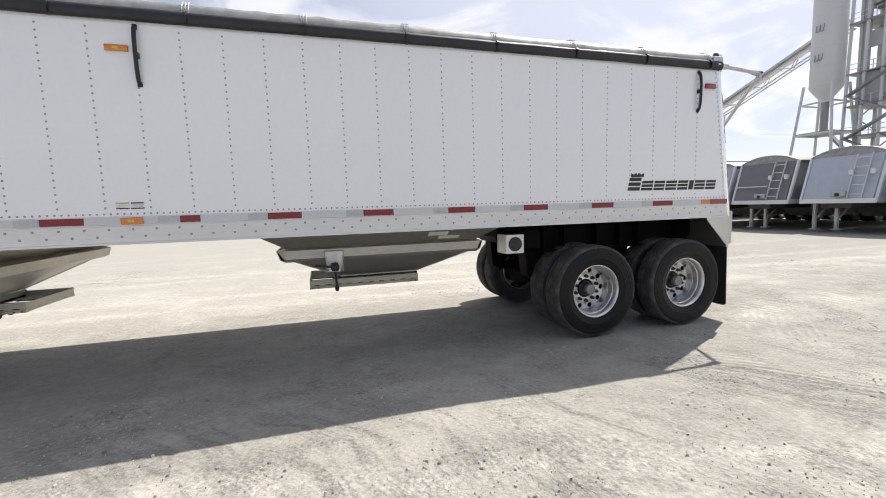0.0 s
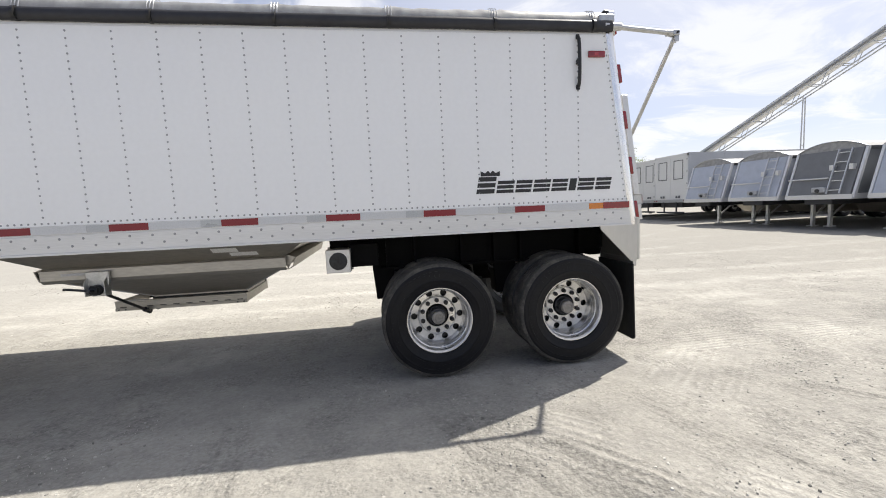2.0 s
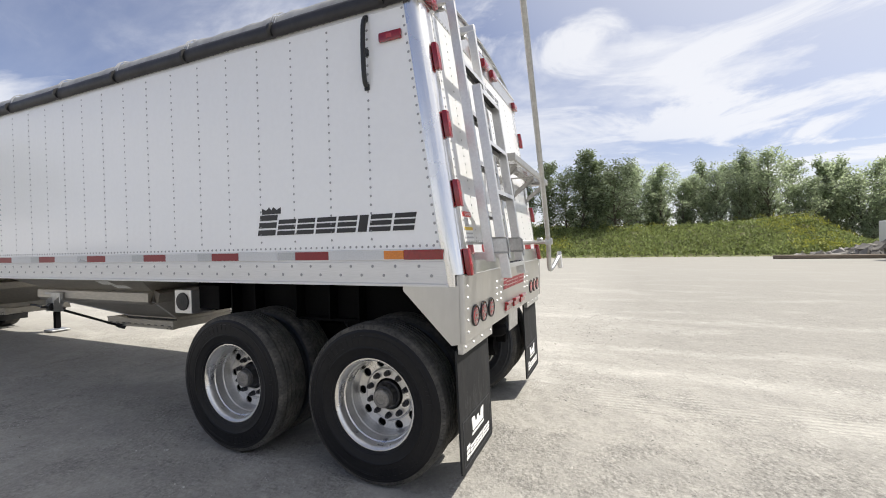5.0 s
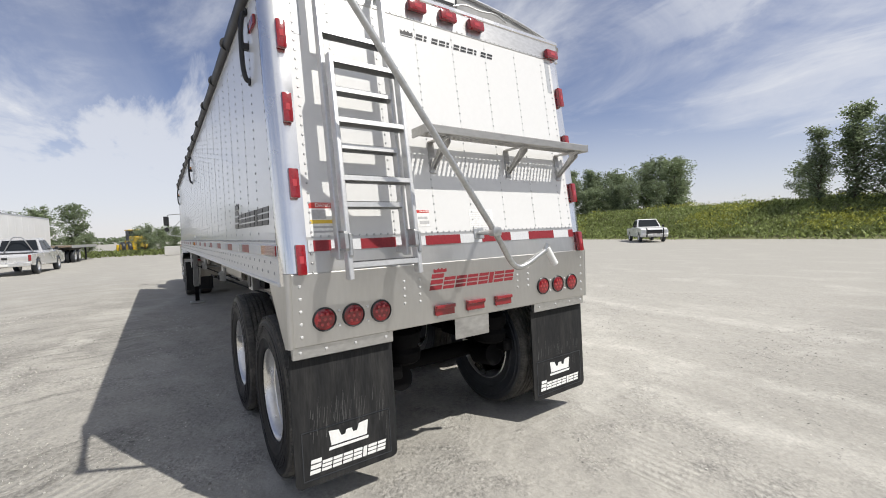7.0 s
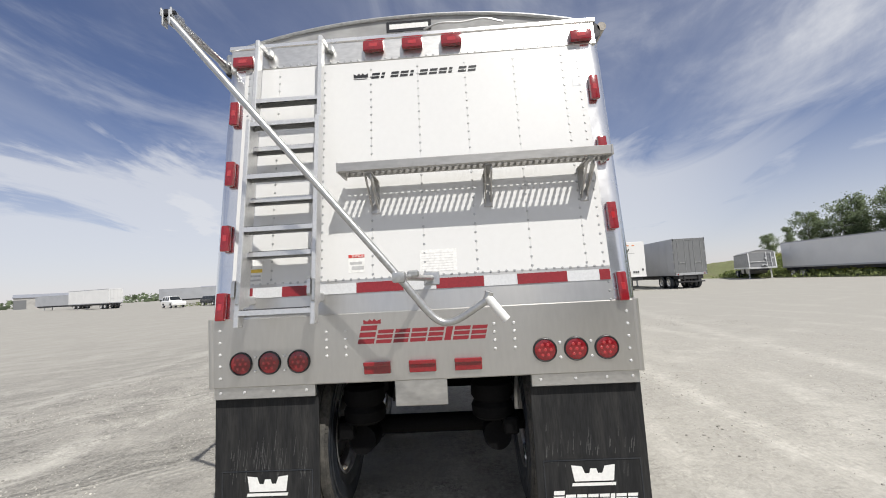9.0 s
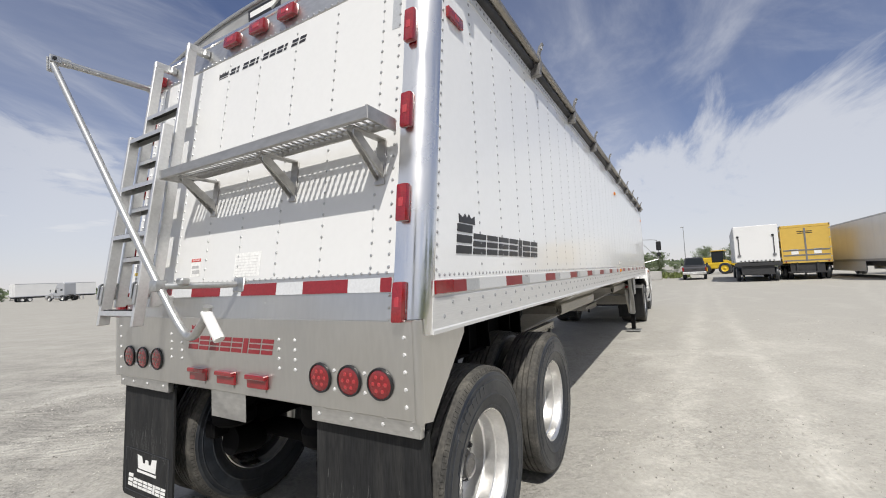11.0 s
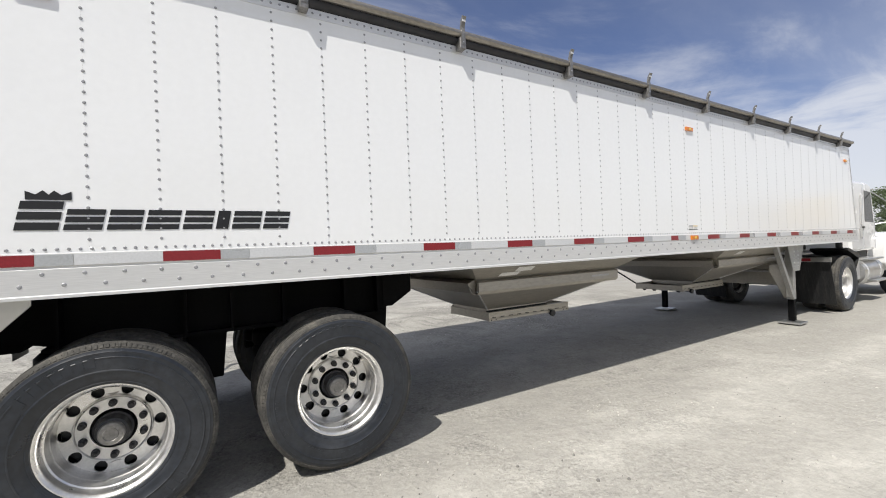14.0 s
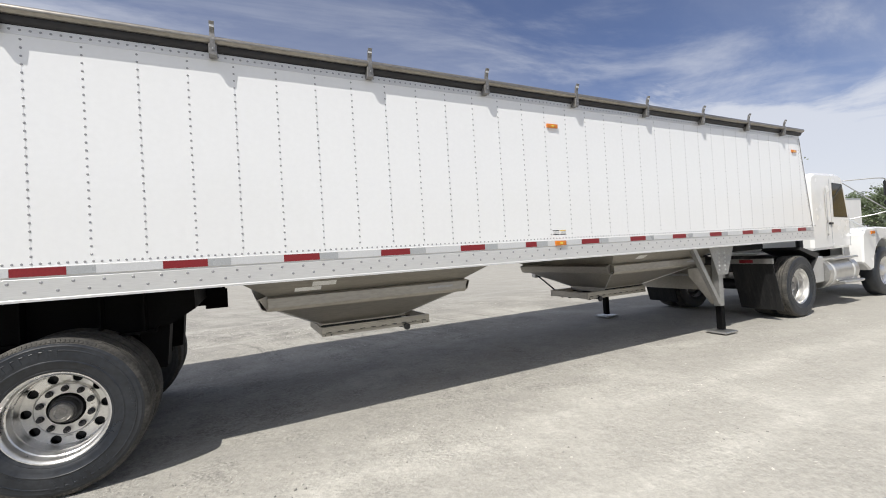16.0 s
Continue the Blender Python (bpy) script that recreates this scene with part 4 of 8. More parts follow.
        cu = bpy.data.curves.new("word", "FONT")
        cu.body, cu.size, cu.align_x, cu.align_y = text, size, "CENTER", "CENTER"
        tmp = bpy.data.objects.new("word", cu)
        me = bpy.data.meshes.new_from_object(tmp)
        bpy.data.objects.remove(tmp)
        b = bmesh.new()
        b.from_mesh(me)
        bpy.data.meshes.remove(me)
        for v in b.verts:
            v.co = Vector((rear_x(z + v.co.y) + 0.0095, y + v.co.x, z + v.co.y))
        part("warning_word", b, "white_print", back, "white warning word on the red header", smooth=False)
    word("DANGER", -0.975, 1.6955, 0.030)
    word("DANGER", -0.342, 1.6606, 0.0175)
    notice(-1.068, -0.915, 1.532, 1.712, "label_white", [(0, 1, 0.82, 1, "label_red"), (0.08, 0.6, 0.5, 0.78, "label_grey"), (0, 1, 0.36, 0.47, "label_yellow"), (0.1, 0.95, 0.22, 0.28, "label_grey"), (0.1, 0.95, 0.08, 0.14, "label_grey")])
    notice(-0.40, -0.305, 1.565, 1.67, "label_white", [(0, 1, 0.82, 1, "label_red"), (0.1, 0.85, 0.45, 0.6, "label_grey"), (0.2, 0.95, 0.15, 0.35, "label_grey")])
    notice(0.02, 0.235, 1.548, 1.675, "label_white", [(0.05, 0.9, 0.1 + 0.12 * k, 0.125 + 0.12 * k, "label_faint") for k in range(7)])


LED = []


def tail_lamp(y, z):
    ring = lathe([(0.10, 0.055), (0.112, 0.0580), (0.1135, 0.0615), (0.111, 0.0650), (0.102, 0.0663)], 32, axis="x", at=(0, y, z))
    ob = part("tail_lamp", ring, "black_plastic", trailer, "round red tail lamp in a black grommet")
    b = lathe([(0.1085, 0.058), (0.112, 0.045), (0.1135, 0.02), (0.1137, 0.0005)], 28, axis="x", at=(0, y, z))
    part("lens", b, "lamp_lens", ob)
    spots = [(0.1128, y, z)] + [(0.1115, y + 0.031 * math.cos(a), z + 0.031 * math.sin(a)) for a in [math.pi / 3 * k for k in range(6)]]
    for p in spots:
        if not LED:
            LED.append(part("led", studs([(0, 0, 0)], (1, 0, 0), 0.0105, 0.003, 10), "led", ob))
            LED[0].matrix_basis = Matrix.Translation(p)
        else:
            share("led", LED[0], Matrix.Translation(p), ob)


def mud_flap(sy):
    y0, y1 = (0.605, 1.212)
    r = 0.03
    out = [(y0, 0.90), (y0, 0.17 + r), (y0 + 0.01, 0.17 + 0.01), (y0 + r, 0.17), (y1 - r, 0.17), (y1 - 0.01, 0.18), (y1, 0.17 + r), (y1, 0.90)]
    b = prism([(sy * a, z) for a, z in out], "x", 0.036, 0.048)
    bmesh.ops.bisect_plane(b, geom=b.verts[:] + b.edges[:] + b.faces[:], plane_co=(0, 0, 0.55), plane_no=(0, 0, 1))
    for v in b.verts:
        v.co.x += 0.03 * (0.9 - v.co.z)
    ob = part("mud_flap", b, "flap", trailer, "black rubber mud flap with white print", smooth=False)

    def on(z):
        return 0.048 + 0.03 * (0.9 - z)
    # raised border line round the print
    for a0, a1, z0, z1 in ((y0 + 0.04, y1 - 0.04, 0.468, 0.473), (y0 + 0.04, y1 - 0.04, 0.205, 0.21)):
        part("rib", box((on(z0) - 0.001, min(sy * a0, sy * a1), z0), (on(z0) + 0.003, max(sy * a0, sy * a1), z1)), "rubber", ob, smooth=False)
    for a in (y0 + 0.04, y1 - 0.045):
        q = box((0, min(sy * a, sy * (a + 0.005)), 0.205), (0.003, max(sy * a, sy * (a + 0.005)), 0.473))
        for v in q.verts:
            v.co.x += on(v.co.z) - 0.001
        part("rib", q, "rubber", ob, smooth=False)
    left = min(sy * y0, sy * y1)
    # pale upright scratches worn into the rubber
    rnd = random.Random(31 + sy)
    q = bmesh.new()
    for _ in range(46):
        yy, zz = left + rnd.uniform(0.06, 0.55), rnd.gauss(0.53, 0.045)
        ln, wd = rnd.uniform(0.008, 0.05) * (1.6 if sy < 0 else 0.7), rnd.uniform(0.0008, 0.0022)
        vs = [q.verts.new((on(z) + 0.0006, yy + dy + (z - zz) * 0.12, z)) for dy, z in ((-wd, zz - ln), (wd, zz - ln), (wd * 0.4, zz + ln), (-wd * 0.4, zz + ln))]
        q.faces.new(vs)
    tagged(part("scuffing", q, "scuff", ob, smooth=False), kind="stuff")

    def f(u, v, d):
        return (on(v + 0.235) + 0.0008 + 0.001 * d, left + 0.075 + u, 0.235 + v)
    word_bars(ob, "white_print", f, 0.45, 0.058, 0.15)
    big = [(0.05, 0.0), (0.95, 0.0), (1.0, 0.62), (0.76, 0.57), (0.70, 0.30), (0.60, 0.30), (0.57, 0.48), (0.43, 0.48), (0.40, 0.30), (0.30, 0.30), (0.24, 0.57), (0.0, 0.62)]

    def h(u, v, d):
        return f(0.115 + u * 0.235, 0.125 + v * 0.135, d)
    crown(big, "crown_mark", "white_print", ob, h, "white crown")
    q = bmesh.new()
    q.faces.new([q.verts.new(h(u, v, 1.0)) for u, v in ((-0.02, -0.18), (0.98, -0.18), (1.0, -0.06), (0.0, -0.06))])
    part("crown_bar", q, "white_print", ob, smooth=False)


# wheels -----------------------------------------------------------
def disc_with_holes(bm, d, r0, r1, count, hole, thick=0.012, seg=24):
    """A ring with round hand holes cut through it, square to the y axis."""
    rm = (r0 + r1) / 2
    U, V = rm * math.pi / count, (r1 - r0) / 2
    corner = math.atan2(V, U)
    angs = sorted({2 * math.pi * i / seg for i in range(seg)} | {corner, math.pi - corner, math.pi + corner, 2 * math.pi - corner})
    for k in range(count):
        th0 = 2 * math.pi * k / count

        def world(u, v, dd):
            th, r = th0 + u / rm, rm + v
            return (r * math.cos(th), dd, r * math.sin(th))
        rows = []
        for a in angs:
            c, s = math.cos(a), math.sin(a)
            e = min(U / abs(c) if abs(c) > 1e-6 else 9, V / abs(s) if abs(s) > 1e-6 else 9)
            rows.append((bm.verts.new(world(c * e, s * e, d)), bm.verts.new(world(c * hole, s * hole, d)), bm.verts.new(world(c * hole, s * hole, d + thick))))
        for i in range(len(rows)):
            A, B = rows[i], rows[(i + 1) % len(rows)]
            bm.faces.new((A[0], B[0], B[1], A[1]))
            bm.faces.new((A[1], B[1], B[2], A[2]))


def tyre_profile(w=0.1375):
    return [(-0.100, 0.288), (-0.119, 0.298), (-0.124, 0.309), (-0.1225, 0.312), (-0.1245, 0.315), (-0.131, 0.335), (-0.1355, 0.362), (-0.139, 0.366), (-0.139, 0.370), (-0.1365, 0.374), (-0.1385, 0.405), (-0.1375, 0.432), (-0.1395, 0.435), (-0.1395, 0.439), (-0.1365, 0.442), (-0.1335, 0.462), (-0.1345, 0.465), (-0.1305, 0.472), (-0.1285, 0.481)]


def tread_profile():
    half = [(-0.1285, 0.481), (-0.1265, 0.482), (-0.1225, 0.493), (-0.1205, 0.4935), (-0.114, 0.505), (-0.108, 0.5095), (-0.078, 0.5125), (-0.0775, 0.501), (-0.0685, 0.501), (-0.068, 0.513), (-0.042, 0.5145), (-0.0415, 0.501), (-0.0325, 0.501), (-0.032, 0.515), (-0.006, 0.5155), (-0.0055, 0.502)]
    return half + [(-d, r) for d, r in reversed(half)]


WHEEL = {}


def wheel(parent, x, sy, z=0.506, y=1.07, steer=False, dual=True, label="polished dual truck wheel with black tyres", shaded_tyre=False):
    """Outer dish towards -y before it is turned; sy = -1 keeps it so."""
    m = pose(x, sy * y, z, 0, 0, 0 if sy < 0 else 180)
    if not WHEEL:
        b = lathe([(-0.098, 0.286), (-0.106, 0.292), (-0.109, 0.299), (-0.112, 0.297), (-0.1115, 0.288), (-0.103, 0.278), (-0.088, 0.271), (-0.055, 0.2695), (-0.046, 0.268), (-0.040, 0.261), (0.015, 0.259), (0.022, 0.2575), (0.028, 0.2535), (0.078, 0.2515), (0.096, 0.2485), (0.102, 0.244)], 64)
        disc_with_holes(b, 0.102, 0.184, 0.244, 10, 0.0300)
        lathe([(0.102, 0.184), (0.093, 0.1815), (0.085, 0.179), (0.083, 0.176), (0.085, 0.172), (0.089, 0.169), (0.089, 0.108), (0.107, 0.108)], 64, b)
        WHEEL["rim"] = b
        me = bpy.data.meshes.new("wheel_rim")
        bmesh.ops.remove_doubles(b, verts=b.verts, dist=0.0002)
        fix(b).to_mesh(me)
        me.materials.append(M["chrome"])
        me.shade_smooth()
        me.set_sharp_from_angle(angle=radians(30))
        WHEEL["rim"] = me

        def mk(key, bm, material, ang=35):
            q = bpy.data.meshes.new(key)
            fix(bm).to_mesh(q)
            q.materials.append(M[material])
            q.shade_smooth()
            q.set_sharp_from_angle(angle=radians(ang))
            WHEEL[key] = q
        p = tyre_profile()
        b = lathe(p, 72)
        lathe([(-d, r) for d, r in p], 72, b)
        mk("tyre", b, "rubber")
        b = lathe(tread_profile(), 72)
        for k in range(132):
            t0, t1 = 2 * math.pi * k / 132, 2 * math.pi * (k + 0.62) / 132
            for sd in (-1, 1):
                pts = [(sd * d, r, t) for t in (t0, t1) for d, r in ((0.1245, 0.4875), (0.1275, 0.489), (0.1165, 0.5075), (0.1135, 0.5045))]
                vs = [b.verts.new((r * math.cos(t), d, r * math.sin(t))) for d, r, t in pts]
                for f in ((0, 1, 2, 3), (4, 5, 6, 7), (0, 1, 5, 4), (1, 2, 6, 5), (2, 3, 7, 6)):
                    b.faces.new([vs[i] for i in f])
        mk("tread", b, "tread", 40)
        # raised bars of moulded writing on the side wall
        b = bmesh.new()

        def block(t0, t1, r0, r1, d0, d1):
            ring = [(r0, t0), (r0, t1), (r1, t1), (r1, t0)]
            lo = [b.verts.new((r * math.cos(t), d0, r * math.sin(t))) for r, t in ring]
            hi = [b.verts.new((r * math.cos(t), d1, r * math.sin(t))) for r, t in ring]
            b.faces.new(hi)
            for i in range(4):
                b.faces.new((lo[i], lo[(i + 1) % 4], hi[(i + 1) % 4], hi[i]))
        for a0, count, r0, r1 in ((20, 8, 0.395, 0.447), (200, 8, 0.395, 0.447), (108, 9, 0.408, 0.430), (292, 9, 0.408, 0.430)):
            step = 6.2 if r1 > 0.44 else 3.6
            for k in range(count):
                t0 = radians(a0 + k * step)
                t1, w = t0 + radians(step * 0.74), radians(step * 0.16)
                block(t0, t1 - w, r0, r1, -0.135, -0.1398)
        for a0 in (70, 160, 255, 345):
            block(radians(a0), radians(a0 + 16), 0.383, 0.3855, -0.134, -0.1395)
        mk("moulded_mark", b, "rubber")
        b = lathe([(0.13, 0.094), (0.075, 0.094), (0.067, 0.084), (0.045, 0.080), (0.020, 0.074), (0.015, 0.060), (-0.003, 0.056), (-0.009, 0.046), (-0.009, 0.0005)], 28)
        mk("hub", b, "hub")
        mk("hub_cap", lathe([(0.020, 0.062), (-0.013, 0.060), (-0.019, 0.054), (-0.021, 0.036), (-0.017, 0.032), (-0.017, 0.0005)], 24), "hub_cap")
        b = lathe([(0.089, 0.0205), (0.079, 0.0205), (0.075, 0.017), (0.057, 0.017), (0.053, 0.012), (0.045, 0.011), (0.045, 0.0004)], 12)
        mk("lug_nut", b, "hub")
        b = lathe([(0.165, 0.20), (0.175, 0.245), (0.24, 0.255), (0.42, 0.262), (0.445, 0.285), (0.452, 0.299), (0.444, 0.297)], 48)
        mk("inner_rim", b, "chrome")
        mk("rim_lip", lathe([(0.440, 0.284), (0.462, 0.287), (0.470, 0.294), (0.466, 0.301), (0.450, 0.303)], 48), "ladder")
        b = lathe([(0.15, 0.238), (0.152, 0.10), (0.20, 0.21), (0.40, 0.21), (0.41, 0.06)], 32)
        mk("brake_drum", b, "hub")
    name = "wheel"
    rim = bpy.data.objects.new(name, WHEEL["rim"])
    scene.collection.objects.link(rim)
    rim.parent = parent
    rim.matrix_basis = m
    rim["label"] = label

    def kid(nm, key, mm=Matrix.Identity(4), lab=""):
        o = bpy.data.objects.new(nm, WHEEL[key])
        scene.collection.objects.link(o)
        o.parent = rim
        o.matrix_basis = mm
        if lab:
            o["label"] = lab
        return o
    spin = pose(0, 0, 0, 0, (x * 137) % 360, 0)
    tyre = kid("tyre", "tyre", spin, "black rubber tyre")
    if shaded_tyre:
        tyre.data = WHEEL["tyre"].copy()
        tyre.data.materials[0] = M["shaded_black_rubber"]
        tyre["label"] = "deep black tyre, shade in its colour"
    kid("tread", "tread", lab="dusty ribbed tread")
    marks = tagged(kid("moulded_mark", "moulded_mark", spin), kind="stuff")
    if shaded_tyre:
        marks.data = WHEEL["moulded_mark"].copy()
        marks.data.materials[0] = M["shaded_black_rubber"]
    kid("hub", "hub", lab="dark grey hub")
    kid("hub_cap", "hub_cap", lab="paler grey hub cap")
    kid("brake_drum", "brake_drum")
    for k in range(10):
        a = 2 * math.pi * (k + 0.5) / 10
        kid("lug_nut", "lug_nut", Matrix.Translation((0.1425 * math.cos(a), 0, 0.1425 * math.sin(a))))
    if dual:
        inner = Matrix.Translation((0, 0.345, 0))
        kid("inner_tyre", "tyre", inner, "inner black tyre")
        kid("inner_tread", "tread", inner)
        kid("inner_rim", "inner_rim")
        kid("rim_lip", "rim_lip", lab="pale metal rim lip")
    return rim


def build_running_gear():
    for x in (-0.545, -1.79):
        for sy in (-1, 1):
            # driver-side tyres take the rubber darkened for shade
            wheel(trailer, x, sy, shaded_tyre=sy < 0)
        b = rod((x, -0.95, 0.506), (x, 0.95, 0.506), 0.064, 16)
        ax = part("axle", b, "frame", trailer)
        for sy in (-1, 1):
            part("brake_chamber", rod((x + 0.16, sy * 0.42, 0.50), (x + 0.36, sy * 0.42, 0.53), 0.085, 18), "frame", ax)
            part("spring_beam", box((x - 0.45, sy * 0.50 - 0.045, 0.56), (x + 0.45, sy * 0.50 + 0.045, 0.66), 0.012), "frame", ax, smooth=False)
            part("air_spring", lathe([(0.64, 0.10), (0.66, 0.125), (0.72, 0.13), (0.75, 0.112), (0.78, 0.13), (0.85, 0.128), (0.88, 0.10)], 24, axis="z", at=(x + 0.34, sy * 0.40, 0)), "frame", ax)
    for sy in (-1, 1):
        b = prism([(-2.46, 1.275), (0.02, 1.275), (0.02, 1.02), (-0.25, 0.95), (-2.28, 0.95), (-2.33, 1.0)], "y", sy * 0.66, sy * 0.70)
        web = part("subframe_rail", b, "frame", trailer, "black painted subframe rail", smooth=False)
        if sy > 0:
            part("nose_beam", prism([(-2.56, 1.268), (-2.56, 1.085), (-2.38, 0.975), (-2.30, 0.975), (-2.30, 1.268)], "y", -0.655, 0.706), "frame", web, smooth=False)
        part("flange", box((-2.29, sy * 0.60, 0.93), (-0.2, sy * 0.76, 0.952)), "frame", web, smooth=False)
        for x in (-2.22, -1.95, -1.50, -1.17, -0.9, -0.28):
            part("web_rib", box((x - 0.008, sy * 0.70 if sy > 0 else -0.80, 0.95), (x + 0.008, 0.80 if sy > 0 else sy * 0.70, 1.27)), "frame", web, smooth=False)
        for x, w, z0 in ((-2.26, 0.11, 0.62), (-1.02, 0.13, 0.60), (-0.02, 0.09, 0.93)):
            part("hanger", prism([(x - w, 1.0), (x + w, 1.0), (x + w * 0.7, z0), (x - w * 0.7, z0)], "y", sy * 0.42, sy * 0.62, bev=0.006), "frame", web, smooth=False)
    for x in (-2.3, -1.1, -0.1):
        part("crossmember", box((x - 0.05, -0.68, 1.0), (x + 0.05, 0.68, 1.24), 0.005), "frame", trailer, smooth=False)
    part("air_tank", rod((-2.0, -0.35, 1.08), (-2.0, 0.35, 1.08), 0.13, 24), "frame", trailer, "black air tank")
    part("hose", pipe([(-0.25, -0.2, 1.0), (-0.5, -0.25, 0.75), (-0.62, -0.3, 0.62), (-0.9, -0.2, 0.8)], 0.012, 8), "black_plastic", trailer, "black brake hose")
    part("hose", pipe([(-1.2, -0.55, 1.0), (-1.18, -0.6, 0.86), (-1.05, -0.6, 0.86), (-1.0, -0.55, 1.0)], 0.011, 8), "black_plastic", trailer, "black brake hose")
    # square box with a round socket ahead of the wheels
    c = part("control_box", box((-2.765, -0.94, 0.955), (-2.55, -0.70, 1.165), 0.004), "ladder", trailer, "pale square box with a round socket", smooth=False)
    part("socket", lathe([(-0.941, 0.080), (-0.950, 0.077), (-0.954, 0.05), (-0.955, 0.0005)], 28, at=(-2.657, 0, 1.06)), "hub", c)
    part("mount", box((-2.56, -0.86, 0.99), (-2.30, -0.70, 1.2), 0.004), "frame", c, smooth=False)
    part("back_plate", box((-2.772, -0.697, 0.95), (-2.545, -0.685, 1.17), 0.002), "frame", c, smooth=False)
    part("box_arm", box((-2.75, -0.72, 1.10), (-2.5, -0.60, 1.26), 0.004), "frame", c, smooth=False)


# hoppers ----------------------------------------------------------
def hopper(cx, rear):
    """rear: 1 for the hopper by the wheels, whose door runs forward; -1 for the one by the tractor."""
    b = bmesh.new()

    def ring(x0, x1, y, z):
        return [b.verts.new((cx + x0, -y, z)), b.verts.new((cx + x1, -y, z)), b.verts.new((cx + x1, y, z)), b.verts.new((cx + x0, y, z))]
    c0, c1 = (-0.44, 0.42) if rear > 0 else (-0.33, 0.46)
    levels = [ring(-1.17, 1.17, 1.16, 1.285), ring(-0.93, 0.93, 0.90, 1.128), ring(-0.93, 0.93, 0.90, 1.035), ring(c0, c1, 0.345, 0.765), ring(c0, c1, 0.345, 0.70)]
    for A, B in zip(levels, levels[1:]):
        for i in range(4):
            j = (i + 1) % 4
            b.faces.new((A[i], A[j], B[j], B[i]))
    body = part("hopper", fix(b), "hopper", trailer, "dull aluminium discharge hopper", smooth=False)
    # folded bands round the waist: open channels with a turned lip, which meet short of the corners
    for sy in (-1, 1):
        prof = [(0.895, 1.150), (0.958, 1.122), (0.960, 1.042), (0.935, 1.012), (0.895, 1.022), (0.897, 1.028), (0.932, 1.019), (0.953, 1.045), (0.951, 1.118), (0.893, 1.144)]
        band = part("waist_band", prism([(sy * y, z) for y, z in prof], "x", cx - 0.955, cx + 0.955), "hopper", body, "folded waist band", smooth=False)
        prof = [(0.92, 1.158), (1.035, 1.118), (1.005, 1.030), (0.955, 1.008), (0.957, 1.016), (0.999, 1.036), (1.026, 1.114), (0.918, 1.151)]
        end = part("waist_band", prism([(cx + sy * x, z) for x, z in prof], "y", -0.905, 0.905), "hopper", body, smooth=False)
        for e in (-1, 1):
            part("band_cap", prism([(sy * 0.897, 1.146), (sy * 0.955, 1.12), (sy * 0.935, 1.016)], "x", cx + e * 0.936, cx + e * 0.94), "hopper", band, smooth=False)
            part("band_cap", prism([(cx + sy * 0.925, 1.15), (cx + sy * 1.02, 1.115), (cx + sy * 0.957, 1.014)], "y", e * 0.886, e * 0.89), "hopper", end, smooth=False)
            part("corner_fillet", rod((cx + sy * 0.93, e * 0.90, 1.035), (cx + (c1 if sy > 0 else c0), e * 0.345, 0.765), 0.008, 6), "ladder", body)
        part("brand_plate", box((cx - 0.80, min(sy * 0.9605, sy * 0.9625), 1.075), (cx - 0.52, max(sy * 0.9605, sy * 0.9625), 1.095)), "label_grey", band, smooth=False)
        for x0, x1, z0, z1, m in ((0.40, 0.60, 1.205, 1.245, "label_white"), (0.52, 0.74, 1.165, 1.20, "label_white")) if rear > 0 else ((0.46, 0.62, 1.19, 1.235, "label_white"),):
            q = part("notice", box((cx + x0, sy * 0.0, z0), (cx + x1, sy * 0.002, z1)), m, body, smooth=False)
            for v in q.data.vertices:
                v.co.y += sy * (0.903 + (v.co.z - 1.128) * 0.26 / 0.157)
    # door frame: two slotted channels that run on past the opening, closed at both ends
    f0, f1 = (-0.77, 0.43) if rear > 0 else (-0.35, 0.86)
    for sy in (-1, 1):
        prof = [(0.345, 0.735), (0.392, 0.735), (0.392, 0.722), (0.384, 0.718), (0.384, 0.668), (0.392, 0.664), (0.392, 0.64), (0.345, 0.64)]
        rail = part("door_rail", prism([(sy * y, z) for y, z in prof], "x", cx + f0, cx + f1), "hopper", body, "slotted door rail", smooth=False)
        slots = [(cx + f0 + 0.07 + 0.118 * k, sy * 0.3845, 0.676) for k in range(10)]
        q = bmesh.new()
        for x, y, z in slots:
            box((x - 0.028, min(y, y + sy * 0.001), z - 0.004), (x + 0.028, max(y, y + sy * 0.001), z + 0.004), bm=q)
        tagged(part("slotting", q, "hole", rail, smooth=False), kind="stuff")
        tagged(part("bolts", studs([(cx + x, sy * 0.392, 0.652) for x in (f0 + 0.03, f0 + 0.09, f1 - 0.09, f1 - 0.03)], (0, sy, 0), 0.008, 0.004), "hub", rail), kind="stuff")
        # dark strip drawn as the shaded gap between cone and door frame
        part("gap_shade", box((cx + c0 - 0.01, sy * 0.347 - 0.003, 0.736), (cx + c1 + 0.01, sy * 0.347 + 0.003, 0.752)), "hole", body, "dark strip standing in for a shaded gap", smooth=False)
    for x in (f0, f1 - 0.012):
        part("door_end", box((cx + x, -0.345, 0.645), (cx + x + 0.012, 0.345, 0.73), 0.002), "hopper", body, smooth=False)
    part("slide_door", box((cx + c0 - 0.06, -0.34, 0.668), (cx + c1 + 0.004, 0.34, 0.680)), "alu", body, smooth=False)
    far = f0 if rear > 0 else f1
    near = c0 if rear > 0 else c1
    for y in (-0.20, 0.20):
        part("rack_bar", box((cx + min(far, near), y - 0.012, 0.655), (cx + max(far, near), y + 0.012, 0.667)), "hub", body, "toothed rack bar", smooth=False)
    # crank gearbox on the driver's side, rod across to the door
    gx = cx - 0.515 if rear > 0 else cx + 0.61
